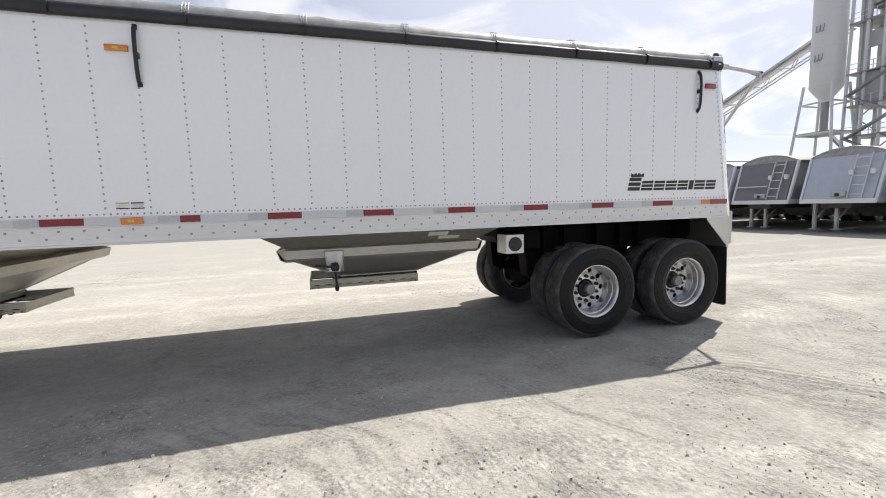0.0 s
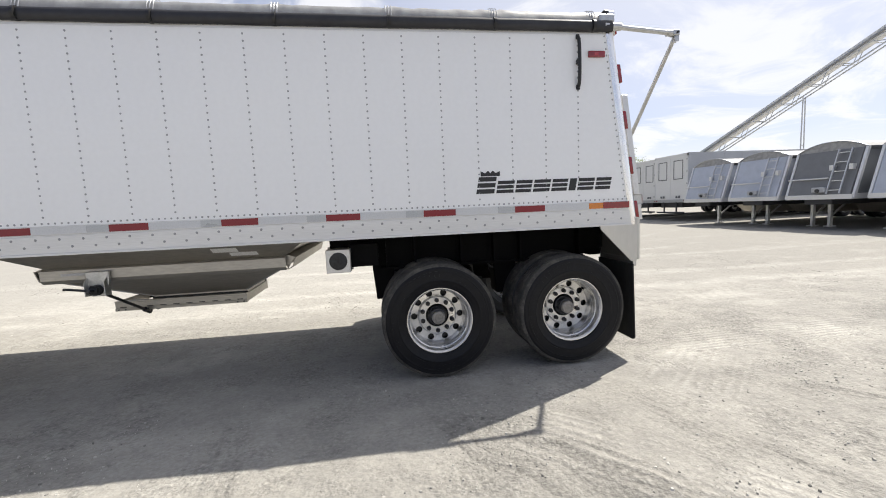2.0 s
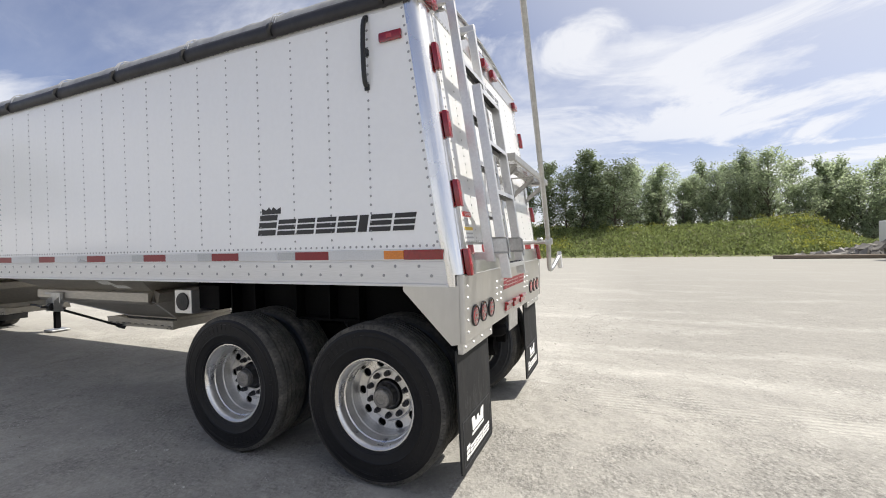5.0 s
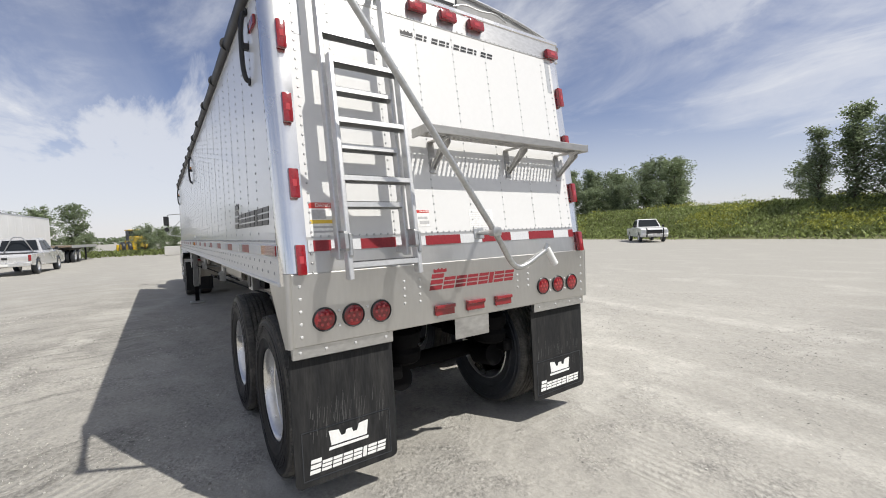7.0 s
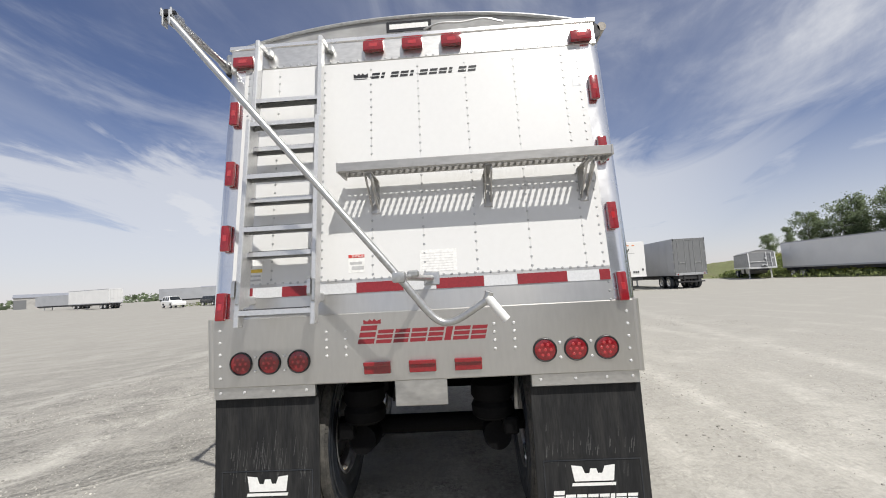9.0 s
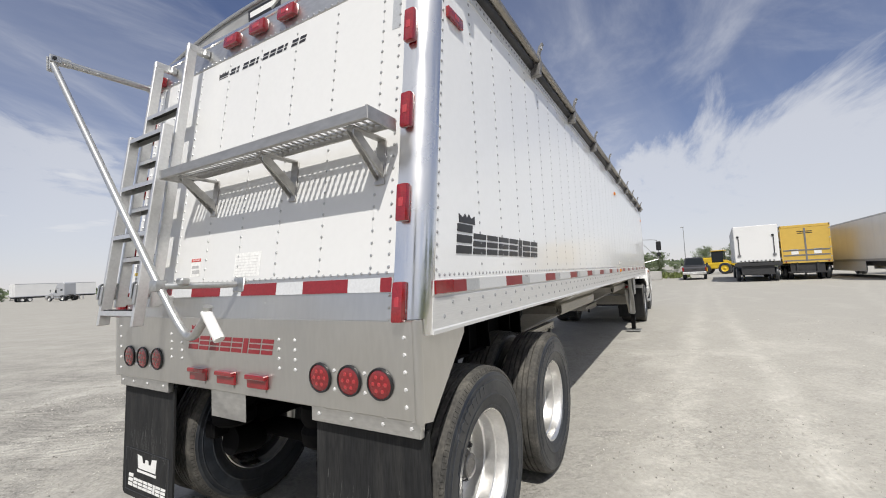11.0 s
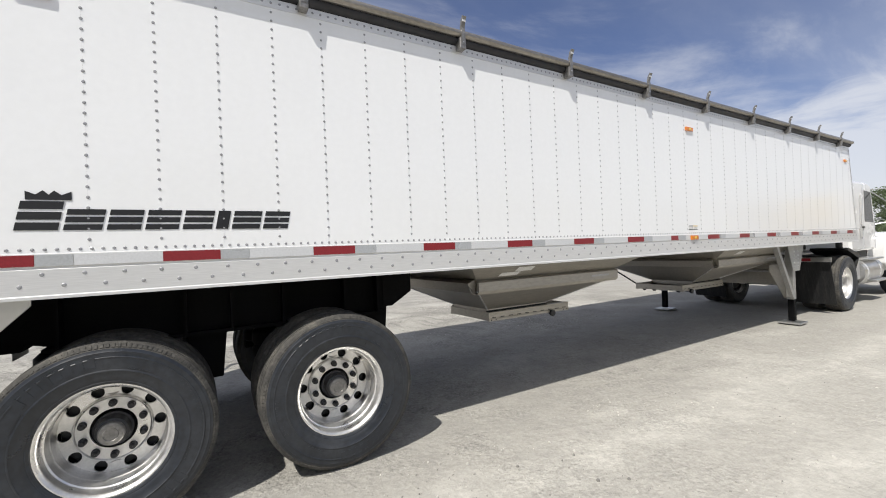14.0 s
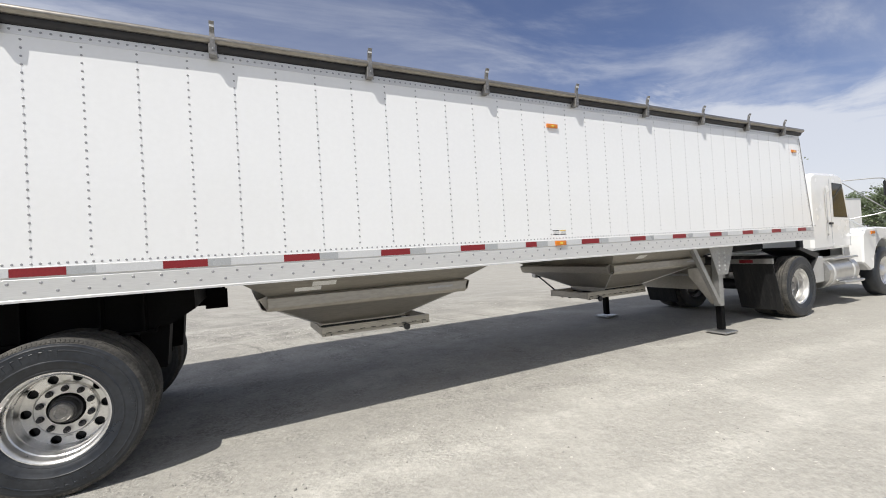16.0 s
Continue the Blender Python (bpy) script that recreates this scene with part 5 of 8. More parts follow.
    g = part("crank_gearbox", prism([(gx - 0.085, 1.105), (gx + 0.085, 1.105), (gx + 0.085, 1.02), (gx + 0.055, 0.90), (gx - 0.055, 0.90), (gx - 0.085, 1.02)], "y", -1.0, -0.962, bev=0.005), "galv", body, "galvanised crank gearbox", smooth=False)
    part("side_plate", prism([(-0.965, 1.09), (-1.045, 1.02), (-1.045, 0.91), (-0.965, 0.90)], "x", gx + 0.07, gx + 0.076), "galv", g, smooth=False)
    part("side_plate", prism([(-0.965, 1.09), (-1.045, 1.02), (-1.045, 0.91), (-0.965, 0.90)], "x", gx - 0.076, gx - 0.07), "galv", g, smooth=False)
    part("gear", rod((gx - 0.03, -1.03, 0.955), (gx + 0.03, -1.03, 0.955), 0.040, 12), "hub", g)
    part("gear", rod((gx, -1.0, 0.955), (gx, -1.05, 0.955), 0.042, 12), "hub", g)
    part("crank_stub", rod((gx, -1.0, 0.945), (gx, -1.12, 0.965), 0.013, 10), "hub", g)
    part("crank_handle", pipe([(gx, -1.10, 0.962), (gx - 0.14, -1.11, 0.985), (gx - 0.17, -1.13, 0.99)], 0.010, 8), "hub", g)
    part("drive_rod", rod((gx, -0.99, 0.935), (gx + 0.03, -0.40, 0.635), 0.013, 10), "hub", g, "steel drive rod to the door")
    part("knuckle", rod((gx + 0.028, -0.44, 0.655), (gx + 0.031, -0.36, 0.615), 0.024, 10), "hub", g)
    part("shaft", rod((gx + 0.03, -0.40, 0.632), (gx + 0.03, 0.41, 0.632), 0.014, 10), "hub", g)
    for y in (-0.20, 0.20, 0.405):
        part("pinion", rod((gx + 0.03, y - 0.015, 0.632), (gx + 0.03, y + 0.015, 0.632), 0.036, 12), "hub", g)
    return body


def build_under():
    part("floor_sheet", box((-11.9, -1.15, 1.272), (-9.32, 1.15, 1.292)), "hopper", trailer, "aluminium underside of the front slope", smooth=False)
    part("floor_sheet", box((-7.0, -1.15, 1.272), (-5.22, 1.15, 1.292)), "hopper", trailer, smooth=False)
    part("floor_sheet", box((-2.90, -1.15, 1.274), (0.04, 1.15, 1.292)), "hopper", trailer, smooth=False)
    hopper(-4.06, 1)
    hopper(-8.16, -1)
    part("kingpin_plate", box((-11.8, -0.6, 1.235), (-10.0, 0.6, 1.272), 0.004), "frame", trailer, smooth=False)
    # landing gear
    for sy in (-1, 1):
        b = prism([(-8.920, 1.272), (-9.520, 1.272), (-9.340, 0.86), (-9.100, 0.86)], "y", sy * 1.13, sy * 1.142)
        leg = part("landing_leg", b, "leg_metal", trailer, "weathered grey landing leg bracket", smooth=False)
        part("leg_tube", box((-9.265, sy * 1.06 - 0.05, 0.40), (-9.165, sy * 1.06 + 0.05, 1.27), 0.006), "leg_metal", leg, smooth=False)
        part("inner_tube", box((-9.270, sy * 1.06 - 0.042, 0.055), (-9.185, sy * 1.06 + 0.042, 0.41), 0.004), "frame", leg, smooth=False)
        part("foot", box((-9.370, sy * 1.06 - 0.15, 0.012), (-9.080, sy * 1.06 + 0.15, 0.04), 0.006), "galv", leg, "steel landing foot", smooth=False)
        part("strut", prism([(-8.560, 1.272), (-8.640, 1.272), (-9.170, 0.44), (-9.100, 0.44)], "y", sy * 1.07, sy * 1.13), "leg_metal", leg, smooth=False)
        part("gusset", prism([(-8.650, 0.98), (-9.280, 0.98), (-9.300, 0.42), (-9.160, 0.42), (-8.650, 0.88)], "y", sy * 0.985, sy * 0.995), "hopper", leg, smooth=False)
        bolts = [(x, sy * 1.142, z) for x in (-9.140, -9.280) for z in (0.93, 0.99, 1.05, 1.11, 1.17)]
        tagged(part("bolts", studs(bolts, (0, sy, 0), 0.018, 0.01), "galv", leg), kind="stuff")
    part("cross_shaft", rod((-9.220, -1.0, 0.85), (-9.220, 1.0, 0.85), 0.022, 12), "galv", trailer)
    part("cross_plate", box((-9.245, -1.0, 0.62), (-9.235, 1.0, 1.0)), "hopper", trailer, smooth=False)
    # front wall
    out = [(front_x(1.30) - 0.012, 1.30), (front_x(3.06) - 0.012, 3.06), (front_x(3.06) + 0.02, 3.06), (front_x(1.30) + 0.02, 1.30)]
    part("front_wall", prism(out, "y", -1.222, 1.222), "white", trailer, "sloping white front wall", smooth=False)


def roof_z(s):
    """Height of the tarp across the roof; on the driver's side it stands up before it drops to the roll."""
    a = abs(s)
    if s > 0:
        return 3.075 + 0.065 * (1 - a ** 16) + 0.08 * (1 - a * a)
    up = min(1.0, max(0.0, (a - 0.72) / 0.22))
    return 3.022 + 0.088 * (1 - a ** 46) + 0.09 * (1 - a * a) + 0.022 * up * up * (3 - 2 * up) * (1 - a ** 60)


def build_top():
    # tarp: arched between the walls, sagging a little between its bows
    b = bmesh.new()
    nx, ny = 420, 34
    x0, x1 = -0.20, -11.45
    grid = []
    for i in range(nx + 1):
        x = x0 + (x1 - x0) * i / nx
        row = []
        ph = ((x + 0.32) / 0.872) % 1.0
        sag = math.sin(math.pi * ph) ** 2
        for j in range(ny + 1):
            s = -1 + 2 * j / ny
            s = math.copysign(1 - (1 - abs(s)) ** 1.9, s)
            y = (1.225 if s > 0 else 1.24) * s
            a = abs(s)
            z = roof_z(s)
            n1 = noise.noise(Vector((x * 2.6 + y * 1.4, y * 3.0, 0.3))) * 0.016 + noise.noise(Vector((x * 7 - y * 5, y * 5.0, 2.3))) * 0.008
            fold = max(0.0, noise.noise(Vector((x * 0.9, 5.0, 0.0))) + 0.25) * max(0.0, 1 - abs(a - 0.93) / 0.12) if s < 0 else 0.0
            fold += (1 - sag) ** 3 * 0.5 * max(0.0, 1 - abs(a - 0.93) / 0.14)
            fold *= (0.011 + 0.016 * max(0.0, 1 + (x + 0.2) / 1.3)) * math.sin(x * 27 + y * 48 + 3 * noise.noise(Vector((x * 1.7, y * 2, 8.0))))
            z += (-0.004 * sag + n1 * 0.12 + fold) * (1 - a ** 40)
            row.append(b.verts.new((x, y, z)))
        grid.append(row)
    for i in range(nx):
        for j in range(ny):
            b.faces.new((grid[i][j], grid[i + 1][j], grid[i + 1][j + 1], grid[i][j + 1]))
    tarp = part("tarp", b, "tarp", trailer, "grey roll tarp stretched over the top", angle=80)
    for k in range(14):
        x = -0.36 - 0.872 * k
        if x < -11.4:
            break
        pts = []
        for j in range(9):
            s = -1 + 0.0035 * j * j
            pts.append((x, 1.246 * s, roof_z(s) + 0.003))
        for dx in (-0.022, 0.0, 0.022):
            part("bow_strap", pipe([(x + dx, p[1], p[2] + 0.009) for p in pts], 0.0032, 6, smooth=0), "van_grey", tarp, "pale strap over the tarp")
    # rolled black edge on the driver's side
    b = bmesh.new()
    rings = []
    for i in range(161):
        x = -0.185 - 11.24 * i / 160
        ring = []
        for k in range(14):
            a = 2 * math.pi * k / 14
            r = 0.048 + 0.004 * noise.noise(Vector((x * 3, math.cos(a) * 2, math.sin(a) * 2)))
            ring.append(b.verts.new((x, -1.238 + r * 0.62 * math.cos(a), 2.996 + r * math.sin(a))))
        rings.append(ring)
    for A, B in zip(rings, rings[1:]):
        for k in range(14):
            b.faces.new((A[k], A[(k + 1) % 14], B[(k + 1) % 14], B[k]))
    b.faces.new(rings[0])
    b.faces.new(rings[-1][::-1])
    roll = part("tarp_roll", fix(b), "tarp_edge", trailer, "black rolled tarp edge along the top", angle=70)
    for k in range(13):
        x = -0.36 - 0.872 * k
        part("band", rod((x - 0.012, -1.238, 2.996), (x + 0.012, -1.238, 2.996), 0.0505, 16), "black_plastic", roll)
    # passenger side rail, tube and stops
    part("top_rail", prism([(1.205, 2.972), (1.226, 2.972), (1.226, 3.030), (1.205, 3.036)], "x", -0.22, -11.46), "rail", trailer, "riveted top rail", smooth=False)
    part("top_rail", prism([(-1.205, 2.93), (-1.224, 2.93), (-1.224, 2.985), (-1.205, 3.02)], "x", -0.22, -11.42), "rail", trailer, smooth=False)
    b = bmesh.new()
    prof = [(1.19, 3.034), (1.236, 3.034), (1.256, 3.050), (1.262, 3.075), (1.255, 3.108), (1.235, 3.128), (1.19, 3.135)]
    edge = part("roof_edge_tube", prism(prof, "x", -0.20, -11.5), "tarp_edge", trailer, "dark tarp edge along the top", angle=50)
    part("roll_tube", rod((-0.20, 1.272, 3.106), (-11.5, 1.272, 3.106), 0.029, 16), "tube_brown", edge, "weathered steel tube rolled into the tarp edge")
    for x in (-0.42, -1.61, -2.81, -4.01, -5.21, -6.41, -7.6, -8.75, -9.86, -10.88):
        h = part("tarp_stop", box((x - 0.028, 1.226, 2.985), (x + 0.028, 1.296, 3.075), 0.004), "hub_cap", trailer, "grey steel tarp stop", smooth=False)
        fin = prism([(1.292, 3.02), (1.300, 3.02), (1.306, 3.10), (1.298, 3.15), (1.311, 3.19), (1.328, 3.222), (1.318, 3.230), (1.294, 3.202), (1.280, 3.15), (1.290, 3.10)], "x", x - 0.017, x + 0.017)
        part("fin", fin, "hub_cap", h, smooth=False)
        part("bolt", rod((x, 1.28, 3.035), (x, 1.304, 3.035), 0.006, 8), "galv", h)
        part("pale_tip", box((x - 0.016, 1.311, 3.186), (x + 0.016, 1.318, 3.212)), "white_tape", h, smooth=False)
    # curved end cap at the rear
    out = [(-1.14, 3.12)]
    for i in range(21):
        y = -1.1 + 2.2 * i / 20
        out.append((y, 3.135 + 0.125 * (1 - (abs(y) / 1.1) ** 2.2)))
    out.append((1.14, 3.12))
    cap = part("end_cap", prism(out, "x", -0.21, -0.175), "tarp", trailer, "curved grey end cap of the tarp", smooth=False)
    part("cap_mark", box((-0.174, -0.15, 3.165), (-0.171, 0.15, 3.235)), "black_print", cap, "dark brand plate", smooth=False)
    part("cap_mark", box((-0.1705, -0.13, 3.183), (-0.169, 0.13, 3.217)), "white_print", cap, smooth=False)
    part("cap_rim", pipe([(-0.168, y, z + 0.004) for y, z in out[1:-1]], 0.011, 8, smooth=0), "galv", cap)
    part("cable", pipe([(-0.15, 0.1, 3.15), (-0.145, 0.2, 3.19), (-0.14, 0.35, 3.17), (-0.145, 0.5, 3.20), (-0.15, 0.62, 3.16)], 0.006, 6), "galv", cap)
    # corner fitting that carries the crank arm
    part("fitting_knob", box((-0.25, -1.22, 3.10), (-0.19, -1.16, 3.15), 0.015), "hub", trailer)
    part("corner_fitting", box((-0.30, -1.25, 3.03), (-0.16, -1.12, 3.10), 0.012), "galv", trailer, "galvanised corner fitting", smooth=False)


def build_rear_gear():
    # grab handles on the driver's side
    for x in (-0.496, -5.944, -11.06):
        h = part("grab_handle", pipe([(x, -1.222, 2.905), (x, -1.25, 2.90), (x, -1.264, 2.80), (x, -1.264, 2.60), (x, -1.25, 2.50), (x, -1.222, 2.495)], 0.015, 10), "black_plastic", trailer, "black grab handle")
        for z in (2.91, 2.70, 2.49):
            part("foot_pad", box((x - 0.017, -1.236 if z != 2.70 else -1.262, z - 0.02), (x + 0.017, -1.222, z + 0.02), 0.004), "black_plastic", h)
    # upper ladder fixed to the wall, lower one hung before it
    def ladder(name, off, ya, yb, z0, z1, rungs, label):
        lad = None
        for y, s in ((ya, -1), (yb, 1)):
            b = box((off - 0.03, y - 0.013, z0), (off + 0.03, y + 0.013, z1), 0.004)
            r = part("ladder_rail" if lad else name, lean(b), "ladder", lad if lad else trailer, "" if lad else label, smooth=False)
            lad = lad or r
        for z in rungs:
            prof = [(off - 0.028, z - 0.026), (off - 0.028, z + 0.012), (off + 0.028, z + 0.012), (off + 0.028, z - 0.014), (off + 0.025, z - 0.014), (off + 0.025, z + 0.009), (off - 0.025, z + 0.009), (off - 0.025, z - 0.026)]
            part("rung", lean(prism(prof, "y", ya, yb)), "ladder", lad, smooth=False)
            # dark sheet under the tread paints the shade inside the open channel
            cut = lean(box((off - 0.0245, ya + 0.004, z + 0.0075), (off + 0.0245, yb - 0.004, z + 0.0088)))
            part("rung_shade", cut, "hole", lad, "dark sheet standing in for shade under a rung", smooth=False)
            teeth = [(rear_x(z + 0.012) + off + dx, ya + 0.02 + 0.0165 * k, z + 0.012) for k in range(int((yb - ya - 0.03) / 0.0165)) for dx in (-0.012, 0.012)]
            tagged(part("grip_teeth", studs(teeth, (0, 0, 1), 0.0055, 0.006, 5), "hub", lad), kind="stuff")
        return lad
    up = ladder("ladder", 0.105, -0.958, -0.552, 1.40, 3.075, (2.655, 2.335, 2.015, 1.695), "aluminium ladder fixed on the rear wall")
    for y in (-0.958, -0.552):
        part("ladder_hook", lean(box((0.0, y - 0.0155, 3.035), (0.1375, y + 0.0155, 3.09), 0.008)), "ladder", up, smooth=False)
        part("eye_bolt", lean(box((0.005, y + 0.02, 3.02), (0.05, y + 0.05, 3.075), 0.008)), "galv", up)
        part("foot", lean(box((0.0, y - 0.012, 1.41), (0.10, y + 0.012, 1.46), 0.005)), "ladder", up, smooth=False)
    low = ladder("slide_ladder", 0.185, -0.942, -0.532, 1.30, 2.50, (2.465, 2.14, 1.83, 1.375), "hinged lower ladder of aluminium")
    for y in (-0.942, -0.532):
        part("latch", lean(box((0.12, y - 0.02, 1.45), (0.232, y - 0.0145, 1.55), 0.012)), "galv", low, smooth=False)
        part("latch", lean(box((0.215, y - 0.006, 1.42), (0.228, y + 0.016, 1.54), 0.006)), "galv", low, smooth=False)
    # step shelf with a slotted tread
    ya, yb, zt = -0.40, 1.11, 2.165
    sh = part("step_shelf", box((0.205, ya, zt - 0.044), (0.225, yb, zt + 0.008), 0.004), "shelf", trailer, "aluminium step shelf with slotted tread", smooth=False)
    part("shelf_back", box((0.045, ya, zt - 0.03), (0.058, yb, zt + 0.004), 0.003), "shelf", sh, smooth=False)
    for y in (ya - 0.004, yb - 0.008):
        part("shelf_end", box((0.0425, y, zt - 0.047), (0.2275, y + 0.012, zt + 0.0095), 0.002), "shelf", sh, smooth=False)
    for x0, x1 in ((0.080, 0.094), (0.180, 0.205)):
        part("tread_margin", box((x0, ya + 0.008, zt - 0.012), (x1, yb - 0.008, zt + 0.001)), "shelf", sh, smooth=False)
    outl = []
    for k in range(13):
        x = 0.058 + 0.147 * k / 12
        outl.append((x, 0.0098 if k % 2 else 0.0055))
    poly = outl + [(x, -y) for x, y in reversed(outl)]
    slat = None
    count = 41
    for k in range(count):
        y = ya + 0.03 + (yb - ya - 0.06) * k / (count - 1)
        if slat is None:
            slat = part("slat", prism(poly, "z", -0.0012, 0.0012), "shelf", sh, smooth=False)
            slat.matrix_basis = Matrix.Translation((0, y, zt - 0.006))
        else:
            share("slat", slat, Matrix.Translation((0, y, zt - 0.006)), sh)
    for y in (-0.235, 0.44, 1.0):
        br = part("bracket", box((rear_x(2.09) + 0.004, y - 0.02, zt - 0.052), (0.205, y + 0.02, zt - 0.044)), "shelf", sh, "triangular shelf bracket", smooth=False)
        part("web", prism([(0.20, zt - 0.06), (0.20, zt - 0.085), (rear_x(1.96) + 0.03, 1.955), (rear_x(1.93) + 0.005, 1.93), (rear_x(1.99) + 0.02, 1.995), (0.16, zt - 0.062)], "y", y + 0.012, y + 0.02), "shelf", br, smooth=False)
        part("back_plate", lean(box((0.004, y - 0.025, 1.91), (0.012, y + 0.025, zt - 0.05), 0.002)), "shelf", br, smooth=False)
        part("diagonal", prism([(0.205, zt - 0.06), (0.165, zt - 0.06), (rear_x(1.95) + 0.008, 1.95), (rear_x(1.93) + 0.008, 1.925)], "y", y - 0.02, y - 0.014), "shelf", br, smooth=False)
    # tarp crank: arm from the corner, elbow, long tube, hooked end
    el = Vector((0.455, -1.20, 2.965))
    arm = part("tarp_crank", rod((-0.19, -1.235, 2.998), el, 0.021, 14), "galv", trailer, "galvanised tarp crank arm and tube")
    part("sleeve", rod((-0.26, -1.238, 3.0), (-0.10, -1.232, 2.995), 0.032, 16), "galv", arm)
    joint = part("elbow_joint", rod(el + Vector((-0.085, 0.004, 0.004)), el + Vector((-0.02, 0.001, 0.001)), 0.029, 14), "galv", arm, "cast universal joint")
    for dy in (-0.026, 0.026):
        part("fork", box(el + Vector((-0.04, dy - 0.006, -0.024)), el + Vector((0.022, dy + 0.006, 0.024)), 0.005), "galv", joint, smooth=False)
        part("fork", box(el + Vector((-0.022, 0.7 * dy - 0.005, -0.075)), el + Vector((0.022, 0.7 * dy + 0.005, 0.012)), 0.004), "galv", joint, smooth=False)
    part("cross_block", box(el + Vector((-0.017, -0.015, -0.017)), el + Vector((0.017, 0.015, 0.017)), 0.005), "hub", joint)
    part("joint_pin", rod(el + Vector((0.0, -0.04, 0.0)), el + Vector((0.0, 0.04, 0.0)), 0.011, 10), "hub", joint)
    part("crank_tube", pipe([el + Vector((0, 0.01, -0.03)), (0.401, -0.048, 1.512), (0.369, 0.149, 1.243), (0.423, 0.384, 1.388)], 0.0185, 14, smooth=4), "galv", arm, "bent galvanised crank tube")
    part("crank_grip", rod((0.425, 0.375, 1.40), (0.421, 0.462, 1.285), 0.022, 14), "white_print", arm, "pale grip sleeve")
    part("crank_pin", rod((0.422, 0.374, 1.384), (0.426, 0.388, 1.422), 0.0205, 12), "galv", arm)
    holder = part("crank_holder", rod((0.095, 0.085, 1.508), (0.385, -0.03, 1.515), 0.016, 12), "galv", trailer, "galvanised crank holder arm")
    part("clamp", box((0.375, -0.085, 1.49), (0.43, -0.02, 1.545), 0.012, seg=2), "galv", holder)
    part("base", lean(box((0.004, 0.04, 1.47), (0.014, 0.13, 1.545), 0.004)), "galv", holder)
    part("clip", box((0.30, -0.02, 1.515), (0.345, 0.04, 1.55), 0.008), "galv", holder)


build_sides()
build_rear()
for _sy in (-1, 1):
    mud_flap(_sy)
build_running_gear()
build_under()
build_top()
build_rear_gear()

# ---- ground ----
def rise(x, y):
    """The yard swells gently off the driver's side."""
    def ramp(v, a, b):
        return min(1.0, max(0.0, (v - a) / (b - a)))
    return 0.16 * ramp(x, 0.0, -4.5) * ramp(x, -21.0, -12.0) * ramp(y, -1.5, -3.0) * ramp(y, -7.5, -4.5)


def build_ground():
    b = bmesh.new()
    xs = [-3000, -600, -200, -90] + [-60 + 1.5 * i for i in range(81)] + [90, 200, 600, 3000]
    rows = []
    for x in xs:
        row = []
        for y in xs:
            z = 0.0
            if abs(x) < 70 and abs(y) < 70:
                z = noise.noise(Vector((x * 0.15, y * 0.15, 0))) * 0.012 - 0.012 + rise(x, y)
            row.append(b.verts.new((x, y, z)))
        rows.append(row)
    for A, B in zip(rows, rows[1:]):
        for i in range(len(A) - 1):
            b.faces.new((A[i], B[i], B[i + 1], A[i + 1]))
    g = part("ground", b, "ground")
    tagged(g, "pale packed gravel yard with tyre tracks", "ground", kind="structure")
    # loose stones, thicker where nobody drives
    rnd = random.Random(5)
    verts, faces = [], []
    spots = []
    for _ in range(120000):
        a = rnd.random()
        if a < 0.35:
            x, y = rnd.uniform(-9, 5), rnd.uniform(-6.2, -1.3)
        elif a < 0.68:
            x, y = rnd.uniform(0.4, 6), rnd.uniform(-4, 7)
        else:
            x, y = rnd.uniform(-12, 4), rnd.uniform(1.4, 8)
        if noise.noise(Vector((x * 0.9, y * 0.9, 4.0))) + 0.6 * noise.noise(Vector((x * 3, y * 3, 1.0))) < rnd.uniform(-0.2, 0.8):
            continue
        spots.append((x, y))
    for x, y in spots:
        r = 0.0025 + 0.0105 * rnd.random() ** 7
        base = len(verts)
        lift = rise(x, y)
        ang = rnd.uniform(0, 6.28)
        k = 5
        for i in range(k):
            t = ang + 2 * math.pi * i / k
            q = r * rnd.uniform(0.75, 1.25)
            verts.append((x + q * math.cos(t), y + q * math.sin(t), -0.015 + lift))
        for i in range(k):
            t = ang + 2 * math.pi * i / k
            q = r * rnd.uniform(0.5, 0.85)
            verts.append((x + q * math.cos(t), y + q * math.sin(t), -0.010 + lift + r * rnd.uniform(0.2, 0.6)))
        for i in range(k):
            j = (i + 1) % k
            faces.append((base + i, base + j, base + k + j, base + k + i))
        faces.append(tuple(base + k + i for i in range(k)))
    me = bpy.data.meshes.new("gravel")
    me.from_pydata(verts, [], faces)
    me.materials.append(M["pebble"])
    tagged(new("gravel", me), "loose pale gravel stones scattered on the yard", "gravel", kind="stuff")


# ---- far wheels and vehicles ----
FAR = {}


